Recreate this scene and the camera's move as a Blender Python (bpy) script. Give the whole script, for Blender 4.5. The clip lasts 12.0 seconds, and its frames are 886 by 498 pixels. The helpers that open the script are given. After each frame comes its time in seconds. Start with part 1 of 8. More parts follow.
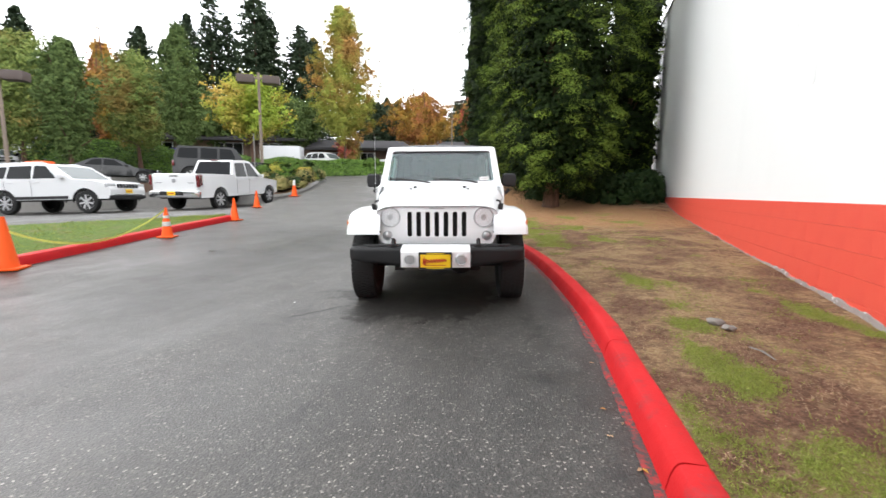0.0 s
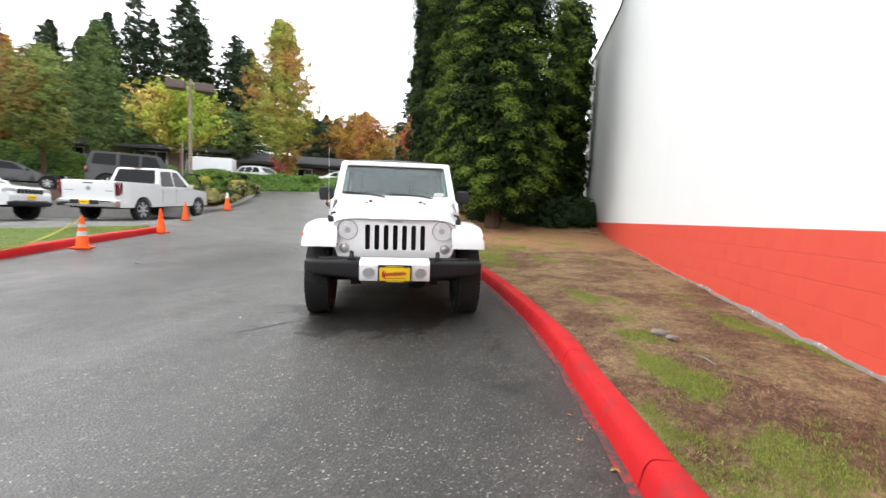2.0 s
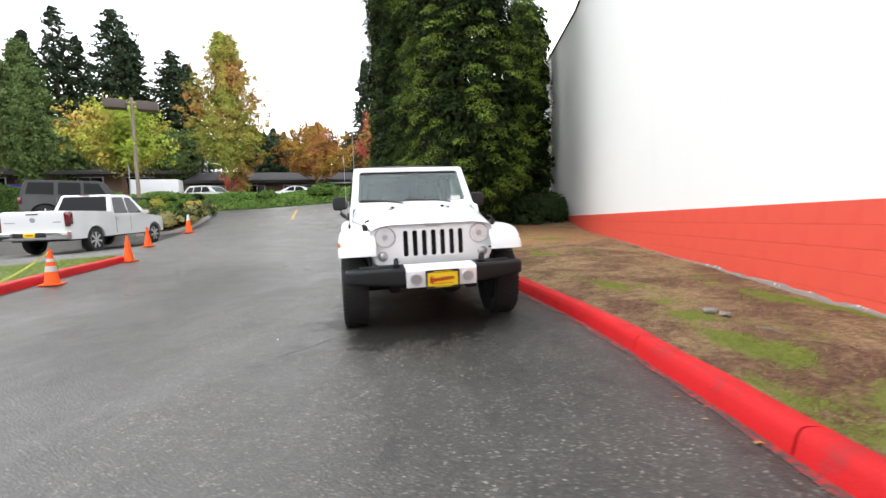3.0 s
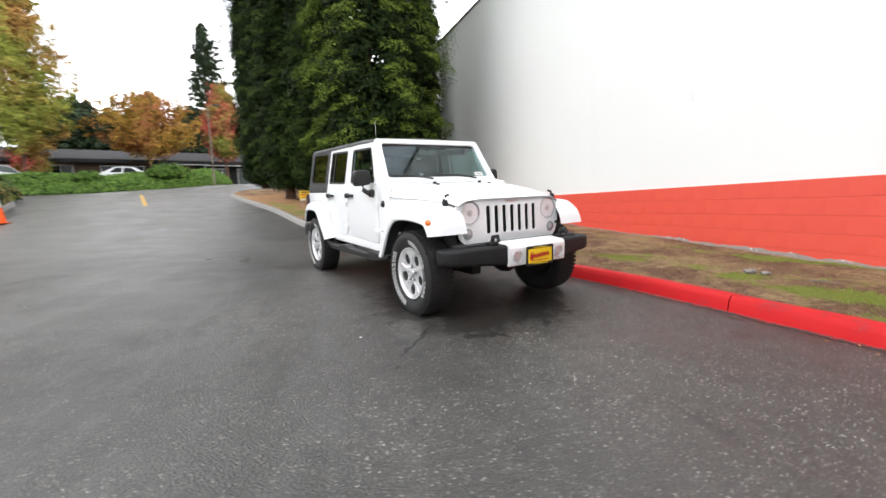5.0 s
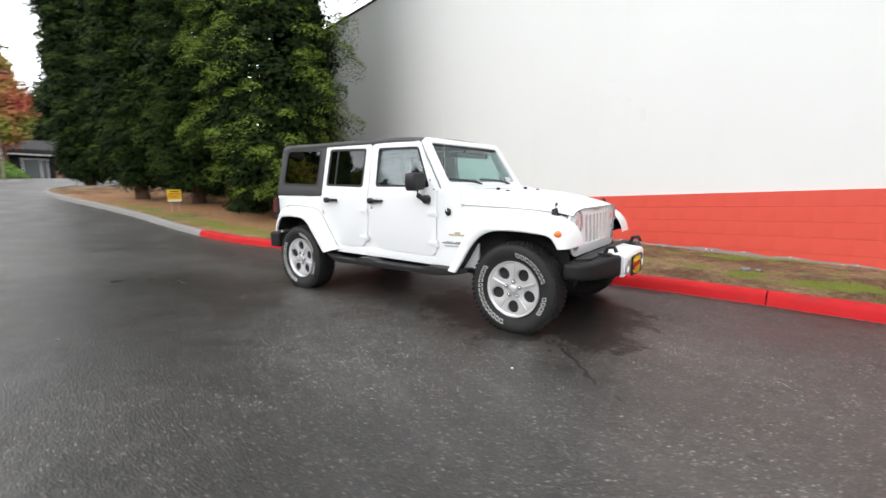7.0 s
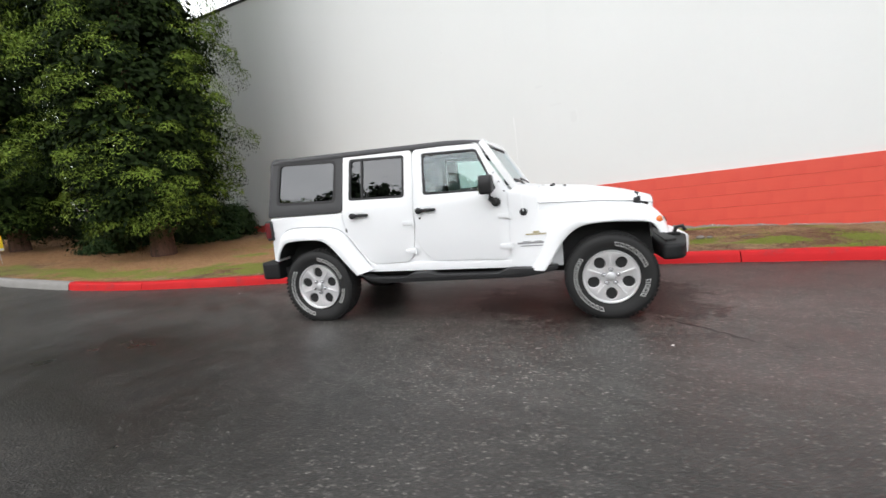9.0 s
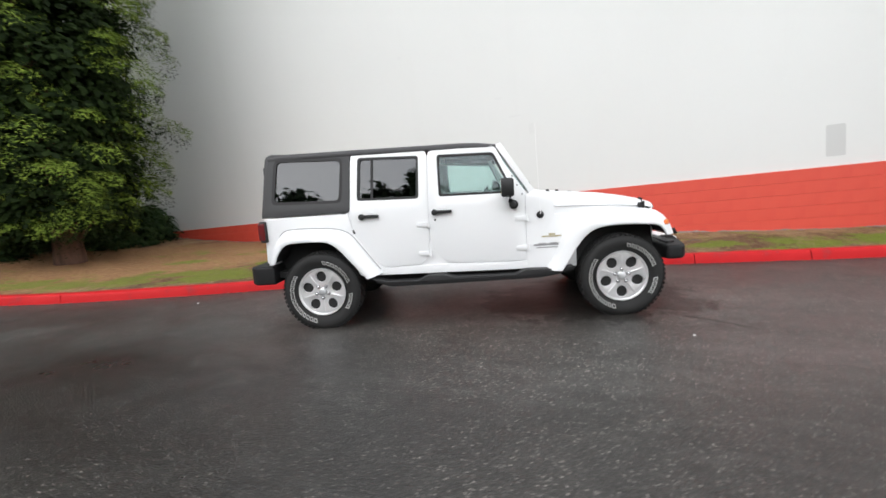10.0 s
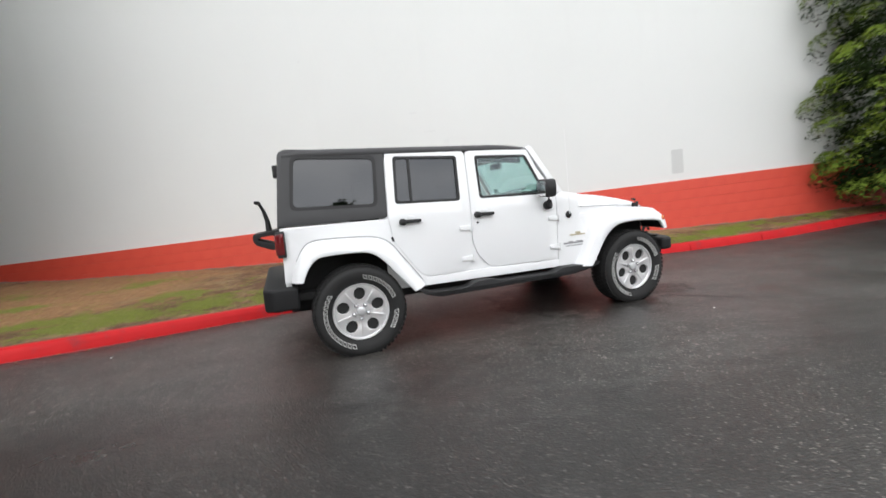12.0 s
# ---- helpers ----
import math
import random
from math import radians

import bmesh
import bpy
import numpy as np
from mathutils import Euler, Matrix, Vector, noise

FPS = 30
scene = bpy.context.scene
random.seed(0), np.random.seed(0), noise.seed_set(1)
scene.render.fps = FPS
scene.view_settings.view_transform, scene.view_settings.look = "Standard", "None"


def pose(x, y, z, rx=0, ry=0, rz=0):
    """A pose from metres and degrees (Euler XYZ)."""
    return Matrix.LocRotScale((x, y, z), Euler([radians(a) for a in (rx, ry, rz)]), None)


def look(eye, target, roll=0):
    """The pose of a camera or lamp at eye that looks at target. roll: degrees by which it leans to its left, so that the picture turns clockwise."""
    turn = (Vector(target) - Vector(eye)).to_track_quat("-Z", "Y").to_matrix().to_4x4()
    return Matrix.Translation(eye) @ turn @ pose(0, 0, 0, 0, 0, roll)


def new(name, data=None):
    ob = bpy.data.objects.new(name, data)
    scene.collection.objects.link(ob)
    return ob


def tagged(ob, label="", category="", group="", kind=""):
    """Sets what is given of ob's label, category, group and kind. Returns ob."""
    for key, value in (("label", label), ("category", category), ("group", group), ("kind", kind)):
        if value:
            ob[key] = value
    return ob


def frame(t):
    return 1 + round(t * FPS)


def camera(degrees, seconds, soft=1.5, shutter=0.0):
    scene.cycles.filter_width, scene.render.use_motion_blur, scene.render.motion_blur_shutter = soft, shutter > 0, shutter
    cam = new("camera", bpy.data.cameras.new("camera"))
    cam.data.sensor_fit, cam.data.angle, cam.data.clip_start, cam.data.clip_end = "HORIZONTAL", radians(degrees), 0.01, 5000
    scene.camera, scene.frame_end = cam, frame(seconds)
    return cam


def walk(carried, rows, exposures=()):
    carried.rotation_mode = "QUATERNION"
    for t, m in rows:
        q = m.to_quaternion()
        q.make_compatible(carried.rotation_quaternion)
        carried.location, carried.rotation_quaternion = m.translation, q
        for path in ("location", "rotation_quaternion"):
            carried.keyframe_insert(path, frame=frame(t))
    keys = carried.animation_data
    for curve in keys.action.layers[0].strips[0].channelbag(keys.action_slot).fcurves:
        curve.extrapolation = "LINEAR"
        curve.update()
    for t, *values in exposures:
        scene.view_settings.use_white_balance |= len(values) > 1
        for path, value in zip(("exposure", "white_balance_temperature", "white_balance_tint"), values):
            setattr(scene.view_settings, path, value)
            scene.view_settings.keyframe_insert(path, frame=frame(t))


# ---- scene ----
cam = camera(91.2, 12.0, 1.5, 0.6)
GRADE = pose(0, 0, 0, 2.3, 0, 0)  # the drive climbs ahead of the first eye
PATH = [
    (0, (0.284, -0.134, 1.335), (-0.402, 1.716, 1.007), -0.3),
    (0.5, (0.279, -0.139, 1.334), (-0.318, 1.745, 1.024), -0.0),
    (1, (0.275, -0.139, 1.329), (-0.296, 1.761, 1.078), 0.1),
    (1.5, (0.252, -0.15, 1.303), (-0.295, 1.759, 1.073), 0.3),
    (2, (0.078, -0.212, 1.262), (-0.334, 1.732, 1.034), 1.9),
    (2.5, (-0.319, -0.334, 1.264), (-0.58, 1.631, 1.004), -1.0),
    (3, (-0.765, -0.294, 1.224), (-0.978, 1.684, 1.021), -2.3),
    (3.2, (-0.962, -0.258, 1.225), (-1.122, 1.724, 1.009), -2.2),
    (4.8, (-2.777, 0.143, 1.156), (-2.402, 2.089, 0.887), -1.7),
    (5, (-2.945, 0.18, 1.162), (-2.473, 2.103, 0.88), -1.9),
    (5.5, (-3.489, 0.449, 1.191), (-2.893, 2.33, 0.864), -3.5),
    (6, (-3.983, 0.74, 1.208), (-3.202, 2.56, 0.928), -2.6),
    (6.5, (-4.429, 1.091, 1.236), (-3.435, 2.792, 0.891), -2.3),
    (7, (-4.811, 1.496, 1.256), (-3.688, 3.125, 0.964), -0.6),
    (7.2, (-4.979, 1.645, 1.246), (-3.755, 3.2, 0.959), -2.1),
    (8.8, (-6.105, 2.962, 1.313), (-4.503, 4.126, 1.03), -5.8),
    (9, (-6.211, 3.153, 1.305), (-4.591, 4.289, 1.024), -5.6),
    (9.5, (-6.444, 3.607, 1.297), (-4.735, 4.615, 1.043), -2.4),
    (10, (-6.692, 4.07, 1.32), (-4.871, 4.85, 1.045), -4.1),
    (10.5, (-6.815, 4.604, 1.302), (-4.944, 5.234, 0.982), -3.7),
    (11, (-6.94, 5.137, 1.292), (-4.984, 5.457, 1.023), -3.6),
    (11.5, (-6.923, 5.675, 1.268), (-4.953, 5.854, 0.975), -5.0),
    (12, (-6.872, 6.239, 1.27), (-4.886, 6.201, 1.041), -4.8),
]
walk(cam, [(t, GRADE @ look(eye, target, roll)) for t, eye, target, roll in PATH],
     [(0, 0.42), (3.2, 0.38), (5.0, 0.31), (5.5, 0.32), (6.5, 0.20), (7, 0.14), (9, 0.0), (12, -0.05)])


# ---- sky, sun and exposure ----
world = bpy.data.worlds.new("overcast_sky")
scene.world = world
world.use_nodes = True
wt = world.node_tree
wt.nodes.clear()


sky = wt.nodes.new("ShaderNodeTexSky")
sky.sky_type, sky.sun_disc = "NISHITA", False
sky.sun_elevation, sky.sun_rotation = radians(35), radians(279)
sky_coord = wt.nodes.new("ShaderNodeTexCoord")
sky_map = wt.nodes.new("ShaderNodeMapping")
sky_map.inputs["Scale"].default_value = (1.0, 1.0, 3.2)
cloud = wt.nodes.new("ShaderNodeTexNoise")
cloud.inputs["Scale"].default_value, cloud.inputs["Detail"].default_value, cloud.inputs["Roughness"].default_value = 1.7, 7, 0.55
cloud_ramp = wt.nodes.new("ShaderNodeValToRGB")
cloud_ramp.color_ramp.elements[0].position, cloud_ramp.color_ramp.elements[0].color = 0.30, (0.44, 0.47, 0.52, 1)
cloud_ramp.color_ramp.elements[1].position, cloud_ramp.color_ramp.elements[1].color = 0.62, (1.0, 1.0, 1.0, 1)
sky_dim = wt.nodes.new("ShaderNodeMixRGB")
sky_dim.blend_type = "MULTIPLY"
sky_dim.inputs[0].default_value, sky_dim.inputs[2].default_value = 1.0, (0.075, 0.075, 0.075, 1)
sky_mix = wt.nodes.new("ShaderNodeMixRGB")
sky_mix.inputs[0].default_value = 0.93
sky_back = wt.nodes.new("ShaderNodeBackground")
sky_back.inputs["Strength"].default_value = 3.85
sky_out = wt.nodes.new("ShaderNodeOutputWorld")
wt.links.new(sky_coord.outputs["Generated"], sky_map.inputs["Vector"])
wt.links.new(sky_map.outputs["Vector"], cloud.inputs["Vector"])
wt.links.new(cloud.outputs["Fac"], cloud_ramp.inputs["Fac"])
wt.links.new(sky.outputs["Color"], sky_dim.inputs[1])
wt.links.new(sky_dim.outputs["Color"], sky_mix.inputs[1])
wt.links.new(cloud_ramp.outputs["Color"], sky_mix.inputs[2])
# thin cloud: brighter and hazier towards the horizon
sky_split = wt.nodes.new("ShaderNodeSeparateXYZ")
sky_ramp = wt.nodes.new("ShaderNodeValToRGB")
sky_ramp.color_ramp.elements[0].position, sky_ramp.color_ramp.elements[0].color = 0.0, (1.0, 1.0, 1.0, 1)
sky_ramp.color_ramp.elements[1].position, sky_ramp.color_ramp.elements[1].color = 0.9, (0.62, 0.62, 0.63, 1)
sky_haze = wt.nodes.new("ShaderNodeMixRGB")
sky_haze.blend_type = "MULTIPLY"
sky_haze.inputs[0].default_value = 1.0
wt.links.new(sky_coord.outputs["Generated"], sky_split.inputs[0])
wt.links.new(sky_split.outputs["Z"], sky_ramp.inputs["Fac"])
wt.links.new(sky_mix.outputs["Color"], sky_haze.inputs[1])
wt.links.new(sky_ramp.outputs["Color"], sky_haze.inputs[2])
wt.links.new(sky_haze.outputs["Color"], sky_back.inputs["Color"])
wt.links.new(sky_back.outputs["Background"], sky_out.inputs["Surface"])

sun_data = bpy.data.lights.new("sun", "SUN")
sun_data.energy, sun_data.angle, sun_data.color = 0.95, radians(50), (1.0, 0.995, 0.98)
sun = new("sun", sun_data)
sun.matrix_basis = look((-36.5, 6, 26), (0, 0, 0))


# ---- materials ----
class Nodes:
    """A small wrapper that writes a node material line by line."""

    def __init__(self, name):
        self.mat = bpy.data.materials.new(name)
        self.mat.use_nodes = True
        self.tree = self.mat.node_tree
        self.bsdf = self.tree.nodes["Principled BSDF"]
        self.coord = self.tree.nodes.new("ShaderNodeTexCoord").outputs["Object"]

    def put(self, node_input, value):
        if isinstance(value, bpy.types.NodeSocket):
            self.tree.links.new(value, node_input)
        else:
            if isinstance(value, tuple) and len(value) == 3 and node_input.type == "RGBA":
                value = (*value, 1)
            node_input.default_value = value

    def noise(self, scale, detail=4, rough=0.55, vec=None, stretch=None):
        n = self.tree.nodes.new("ShaderNodeTexNoise")
        v = vec or self.coord
        if stretch:
            m = self.tree.nodes.new("ShaderNodeMapping")
            m.inputs["Scale"].default_value = stretch
            self.put(m.inputs["Vector"], v)
            v = m.outputs["Vector"]
        self.put(n.inputs["Vector"], v)
        self.put(n.inputs["Scale"], scale)
        self.put(n.inputs["Detail"], detail)
        self.put(n.inputs["Roughness"], rough)
        return n.outputs["Fac"]

    def voronoi(self, scale, out="Distance", feature="F1"):
        n = self.tree.nodes.new("ShaderNodeTexVoronoi")
        n.feature = feature
        self.put(n.inputs["Vector"], self.coord)
        self.put(n.inputs["Scale"], scale)
        return n.outputs[out]

    def ramp(self, fac, *stops):
        n = self.tree.nodes.new("ShaderNodeValToRGB")
        e = n.color_ramp.elements
        while len(e) < len(stops):
            e.new(0.5)
        for el, (p, c) in zip(e, stops):
            el.position, el.color = p, (*c, 1) if isinstance(c, tuple) else (c, c, c, 1)
        self.put(n.inputs["Fac"], fac)
        return n.outputs["Color"]

    def mix(self, fac, a, b, mode="MIX"):
        n = self.tree.nodes.new("ShaderNodeMixRGB")
        n.blend_type = mode
        for i, v in enumerate((fac, a, b)):
            self.put(n.inputs[i], v)
        return n.outputs["Color"]

    def math(self, op, a, b=0.0):
        n = self.tree.nodes.new("ShaderNodeMath")
        n.operation = op
        self.put(n.inputs[0], a)
        self.put(n.inputs[1], b)
        return n.outputs[0]

    def split(self):
        n = self.tree.nodes.new("ShaderNodeSeparateXYZ")
        self.put(n.inputs[0], self.coord)
        return n.outputs

    def island(self):
        return self.tree.nodes.new("ShaderNodeNewGeometry").outputs["Random Per Island"]

    def object_random(self):
        return self.tree.nodes.new("ShaderNodeObjectInfo").outputs["Random"]

    def bump(self, height, strength=0.3, distance=0.01):
        n = self.tree.nodes.new("ShaderNodeBump")
        self.put(n.inputs["Height"], height)
        n.inputs["Strength"].default_value, n.inputs["Distance"].default_value = strength, distance
        self.put(self.bsdf.inputs["Normal"], n.outputs["Normal"])
        return self

    def set(self, **values):
        for key, value in values.items():
            self.put(self.bsdf.inputs[key.replace("_", " ")], value)
        return self


def plain(name, colour, rough=0.5, metal=0.0, grain=0.08, scale=14, **extra):
    """A paint, plastic or metal with slight mottling at two scales."""
    n = Nodes(name)
    dark = tuple(c * (1 - grain) for c in colour)
    big = n.noise(scale * 0.15, 3)
    small = n.noise(scale * 4, 3)
    n.set(Base_Color=n.mix(n.math("MULTIPLY", n.math("ADD", big, small), 0.5), colour, dark), Roughness=rough, Metallic=metal)
    for key, value in extra.items():
        n.put(n.bsdf.inputs[key.replace("_", " ")], value)
    return n.mat


def asphalt():
    n = Nodes("wet_asphalt")
    x, y, z = n.split()
    stones = n.voronoi(105, "Color")
    chips = n.ramp(stones, (0.45, (0.0295, 0.0275, 0.0245)), (0.82, (0.068, 0.0638, 0.0563)), (0.965, (0.36, 0.33, 0.30)))
    fleck = n.ramp(n.voronoi(9, "Distance"), (0.026, 0.9), (0.055, 0.0))
    gravel = n.ramp(n.voronoi(38, "Distance"), (0.11, 0.8), (0.17, 0.0))
    gravel = n.math("MULTIPLY", gravel, n.ramp(n.voronoi(38, "Color"), (0.87, 0.0), (0.90, 1.0)))
    wet = n.ramp(n.noise(0.30, 5, 0.6), (0.40, 0.0), (0.60, 1.0))
    worn = n.ramp(n.noise(0.8, 6, 0.62), (0.33, 0.74), (0.70, 1.20))
    blotch = n.ramp(n.noise(7, 6, 0.7), (0.34, 0.76), (0.66, 1.24))
    tracks = n.ramp(n.noise(1.3, 6, 0.66, stretch=(1.0, 0.30, 1.0)), (0.36, 0.80), (0.64, 1.16))
    base = n.mix(gravel, chips, (0.30, 0.28, 0.25))
    base = n.mix(1.0, n.mix(fleck, base, (0.42, 0.39, 0.34)), worn, "MULTIPLY")
    base = n.mix(1.0, base, blotch, "MULTIPLY")
    base = n.mix(1.0, base, tracks, "MULTIPLY")
    base = n.mix(n.math("MULTIPLY", wet, 0.35), base, (0.016, 0.015, 0.0145))
    # the drive's pale sheen is put into its colour, the strip beyond made darker
    across = n.math("ADD", n.math("MULTIPLY", x, -0.2), n.math("MULTIPLY", n.math("ADD", n.noise(0.5, 4, 0.6), -0.5), 0.35))
    lane_sheen = n.ramp(across, (0.12, 1.0), (0.36, 1.26), (0.58, 1.20), (1.0, 0.80))
    lane_sheen = n.mix(n.ramp(n.math("MULTIPLY", y, 0.1), (0.80, 0.0), (1.0, 1.0)), lane_sheen, (1.20, 1.20, 1.20))
    base = n.mix(1.0, base, lane_sheen, "MULTIPLY")
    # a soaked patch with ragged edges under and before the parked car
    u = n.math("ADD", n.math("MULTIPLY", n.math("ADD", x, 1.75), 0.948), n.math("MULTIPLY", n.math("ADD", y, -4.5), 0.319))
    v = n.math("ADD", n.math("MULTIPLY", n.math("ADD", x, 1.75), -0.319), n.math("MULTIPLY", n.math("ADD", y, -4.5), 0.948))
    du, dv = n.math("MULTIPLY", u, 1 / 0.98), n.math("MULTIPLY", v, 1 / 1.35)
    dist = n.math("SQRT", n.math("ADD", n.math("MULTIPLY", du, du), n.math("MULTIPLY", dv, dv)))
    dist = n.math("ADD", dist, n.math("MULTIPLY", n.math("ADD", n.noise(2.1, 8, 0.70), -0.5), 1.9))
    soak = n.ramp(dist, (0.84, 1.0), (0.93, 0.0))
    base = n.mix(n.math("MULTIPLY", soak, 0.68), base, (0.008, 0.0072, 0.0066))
    # drips and smears left on the drive round the car
    ring = n.math("SQRT", n.math("ADD", n.math("MULTIPLY", u, u), n.math("MULTIPLY", n.math("MULTIPLY", v, v), 0.45)))
    smear = n.math("MULTIPLY", n.ramp(n.noise(3.4, 8, 0.72, stretch=(1.0, 0.55, 1.0)), (0.585, 0.0), (0.66, 0.75)), n.ramp(ring, (1.6, 1.0), (3.2, 0.0)))
    base = n.mix(smear, base, (0.012, 0.011, 0.0105))
    # damp stretch, its colour also dimmed for lost sheen; shinier at a low angle
    dx, dy = n.math("MULTIPLY", n.math("ADD", x, 5.4), 1 / 2.0), n.math("MULTIPLY", n.math("ADD", y, -7.4), 1 / 3.2)
    damp_dim = n.math("SQRT", n.math("ADD", n.math("MULTIPLY", dx, dx), n.math("MULTIPLY", dy, dy)))
    damp_dim = n.ramp(n.math("ADD", damp_dim, n.math("MULTIPLY", n.math("ADD", n.noise(0.9, 5, 0.6), -0.5), 1.1)), (0.45, 1.0), (1.15, 0.0))
    base = n.mix(n.math("MULTIPLY", damp_dim, 0.30), base, (0.012, 0.0115, 0.011))
    # wheel-polished streaks that hold a film of water along the drive
    film = n.ramp(n.noise(1.15, 7, 0.66, stretch=(1.0, 0.22, 1.0)), (0.47, 0.0), (0.62, 1.0))
    film = n.math("MULTIPLY", film, n.ramp(n.math("MULTIPLY", n.math("ADD", x, 1.2), -0.45), (0.0, 0.0), (1.0, 1.0)))
    film = n.math("MULTIPLY", film, n.ramp(n.math("MULTIPLY", y, 0.1), (0.55, 1.0), (0.95, 0.25)))
    grit = n.math("ADD", n.noise(130, 3), n.math("MULTIPLY", n.voronoi(75, "Distance"), 0.9))
    rough = n.math("ADD", n.math("MULTIPLY", wet, -0.08), n.ramp(n.noise(1.6, 5), (0.3, 0.42), (0.7, 0.58)))
    rough = n.math("ADD", rough, n.math("ADD", n.math("MULTIPLY", damp_dim, -0.10), n.math("MULTIPLY", film, -0.05)))
    n.set(Base_Color=base, Roughness=rough, Specular_IOR_Level=n.math("ADD", n.math("ADD", n.math("MULTIPLY", lane_sheen, 0.52), n.math("MULTIPLY", film, 0.34)), n.math("MULTIPLY", soak, -0.30)))
    n.bump(grit, 0.5, 0.006)
    return n.mat


def soil_and_grass():
    """Bare reddish earth under a litter of needles; grass where the mesh says that it grows."""
    n = Nodes("worn_lawn")
    fine = n.noise(38, 6, 0.78)
    straw = n.ramp(fine, (0.30, (0.175, 0.112, 0.060)), (0.46, (0.36, 0.235, 0.125)), (0.60, (0.51, 0.365, 0.200)), (0.74, (0.64, 0.50, 0.31)))
    earth = n.ramp(n.noise(55, 6, 0.78), (0.34, (0.090, 0.046, 0.030)), (0.52, (0.205, 0.108, 0.070)), (0.70, (0.33, 0.195, 0.125)))
    base = n.mix(n.ramp(n.noise(1.3, 8, 0.74), (0.42, 0.0), (0.56, 0.95)), straw, earth)
    shed = n.tree.nodes.new("ShaderNodeAttribute")
    shed.attribute_name = "litter"
    needles = n.ramp(n.noise(60, 5, 0.78), (0.32, (0.26, 0.125, 0.058)), (0.55, (0.50, 0.275, 0.135)), (0.72, (0.62, 0.40, 0.22)))
    base = n.mix(n.ramp(n.math("ADD", shed.outputs["Fac"], n.math("MULTIPLY", n.math("ADD", n.noise(2.2, 6, 0.7), -0.5), 1.2)), (0.25, 0.0), (0.55, 0.9)), base, needles)
    clods = n.ramp(n.noise(13, 6, 0.72), (0.36, 0.68), (0.62, 1.14))
    base = n.mix(1.0, base, clods, "MULTIPLY")
    green = n.ramp(n.noise(75, 4, 0.75), (0.30, (0.120, 0.125, 0.030)), (0.55, (0.25, 0.285, 0.060)), (0.74, (0.42, 0.41, 0.14)))
    grows = n.tree.nodes.new("ShaderNodeAttribute")
    grows.attribute_name = "cover"
    edge = n.math("ADD", grows.outputs["Fac"], n.math("MULTIPLY", n.math("ADD", n.noise(26, 6, 0.80), -0.5), 2.2))
    base = n.mix(n.ramp(edge, (0.46, 0.0), (0.80, 0.85)), base, green)
    chip = n.ramp(n.voronoi(42, "Distance"), (0.10, 0.8), (0.18, 0.0))
    base = n.mix(n.math("MULTIPLY", chip, n.ramp(n.noise(4.0, 4), (0.45, 0.0), (0.65, 1.0))), base, (0.50, 0.40, 0.28))
    n.set(Base_Color=base, Roughness=0.95, Specular_IOR_Level=0.2)
    n.bump(n.math("ADD", n.math("MULTIPLY", n.noise(13, 6, 0.72), 2.0), n.math("ADD", fine, n.noise(110, 3))), 1.0, 0.03)
    return n.mat


def lawn_green():
    n = Nodes("short_green_lawn")
    base = n.ramp(n.noise(28, 5, 0.75), (0.32, (0.035, 0.062, 0.012)), (0.52, (0.105, 0.165, 0.034)), (0.75, (0.24, 0.26, 0.09)))
    base = n.mix(n.ramp(n.noise(2.2, 8, 0.75), (0.52, 0.0), (0.62, 0.7)), base, n.mix(n.noise(20, 4), (0.13, 0.11, 0.05), (0.24, 0.20, 0.10)))
    n.set(Base_Color=base, Roughness=0.95, Specular_IOR_Level=0.2)
    n.bump(n.noise(70, 4), 0.9, 0.02)
    return n.mat


def kerb_paint():
    n = Nodes("red_kerb_paint")
    shade = n.noise(3.0, 5, 0.6)
    red = n.mix(shade, (0.55, 0.014, 0.016), (0.40, 0.011, 0.014))
    scuff = n.ramp(n.noise(3.0, 8, 0.74), (0.56, 0.0), (0.67, 0.55))
    chip = n.ramp(n.noise(34, 5, 0.7), (0.70, 0.0), (0.74, 0.8))
    base = n.mix(scuff, red, (0.17, 0.048, 0.052))
    base = n.mix(chip, base, (0.20, 0.17, 0.155))
    n.set(Base_Color=base, Roughness=n.ramp(shade, (0.3, 0.52), (0.7, 0.68)), Specular_IOR_Level=0.18)
    n.bump(n.math("ADD", n.noise(60, 4), n.noise(9, 3)), 0.35, 0.006)
    return n.mat


def concrete(name, a, b):
    n = Nodes(name)
    base = n.mix(n.noise(6, 6, 0.65), a, b)
    base = n.mix(n.ramp(n.noise(60, 4), (0.55, 0.0), (0.7, 0.5)), base, tuple(c * 0.5 for c in a))
    n.set(Base_Color=base, Roughness=0.88)
    n.bump(n.noise(90, 4), 0.4, 0.006)
    return n.mat


def wall_paint(name, colour, dirt):
    n = Nodes(name)
    big = n.noise(0.35, 5, 0.6)
    streak = n.noise(1.6, 5, 0.6, stretch=(1.0, 1.0, 0.10))
    base = n.mix(n.ramp(big, (0.35, 0.0), (0.7, 0.22)), colour, dirt)
    base = n.mix(n.ramp(streak, (0.56, 0.0), (0.75, 0.16)), base, dirt)
    n.set(Base_Color=base, Roughness=0.62)
    n.bump(n.math("ADD", n.noise(70, 4), n.math("MULTIPLY", n.noise(7, 3), 1.5)), 0.22, 0.006)
    return n.mat


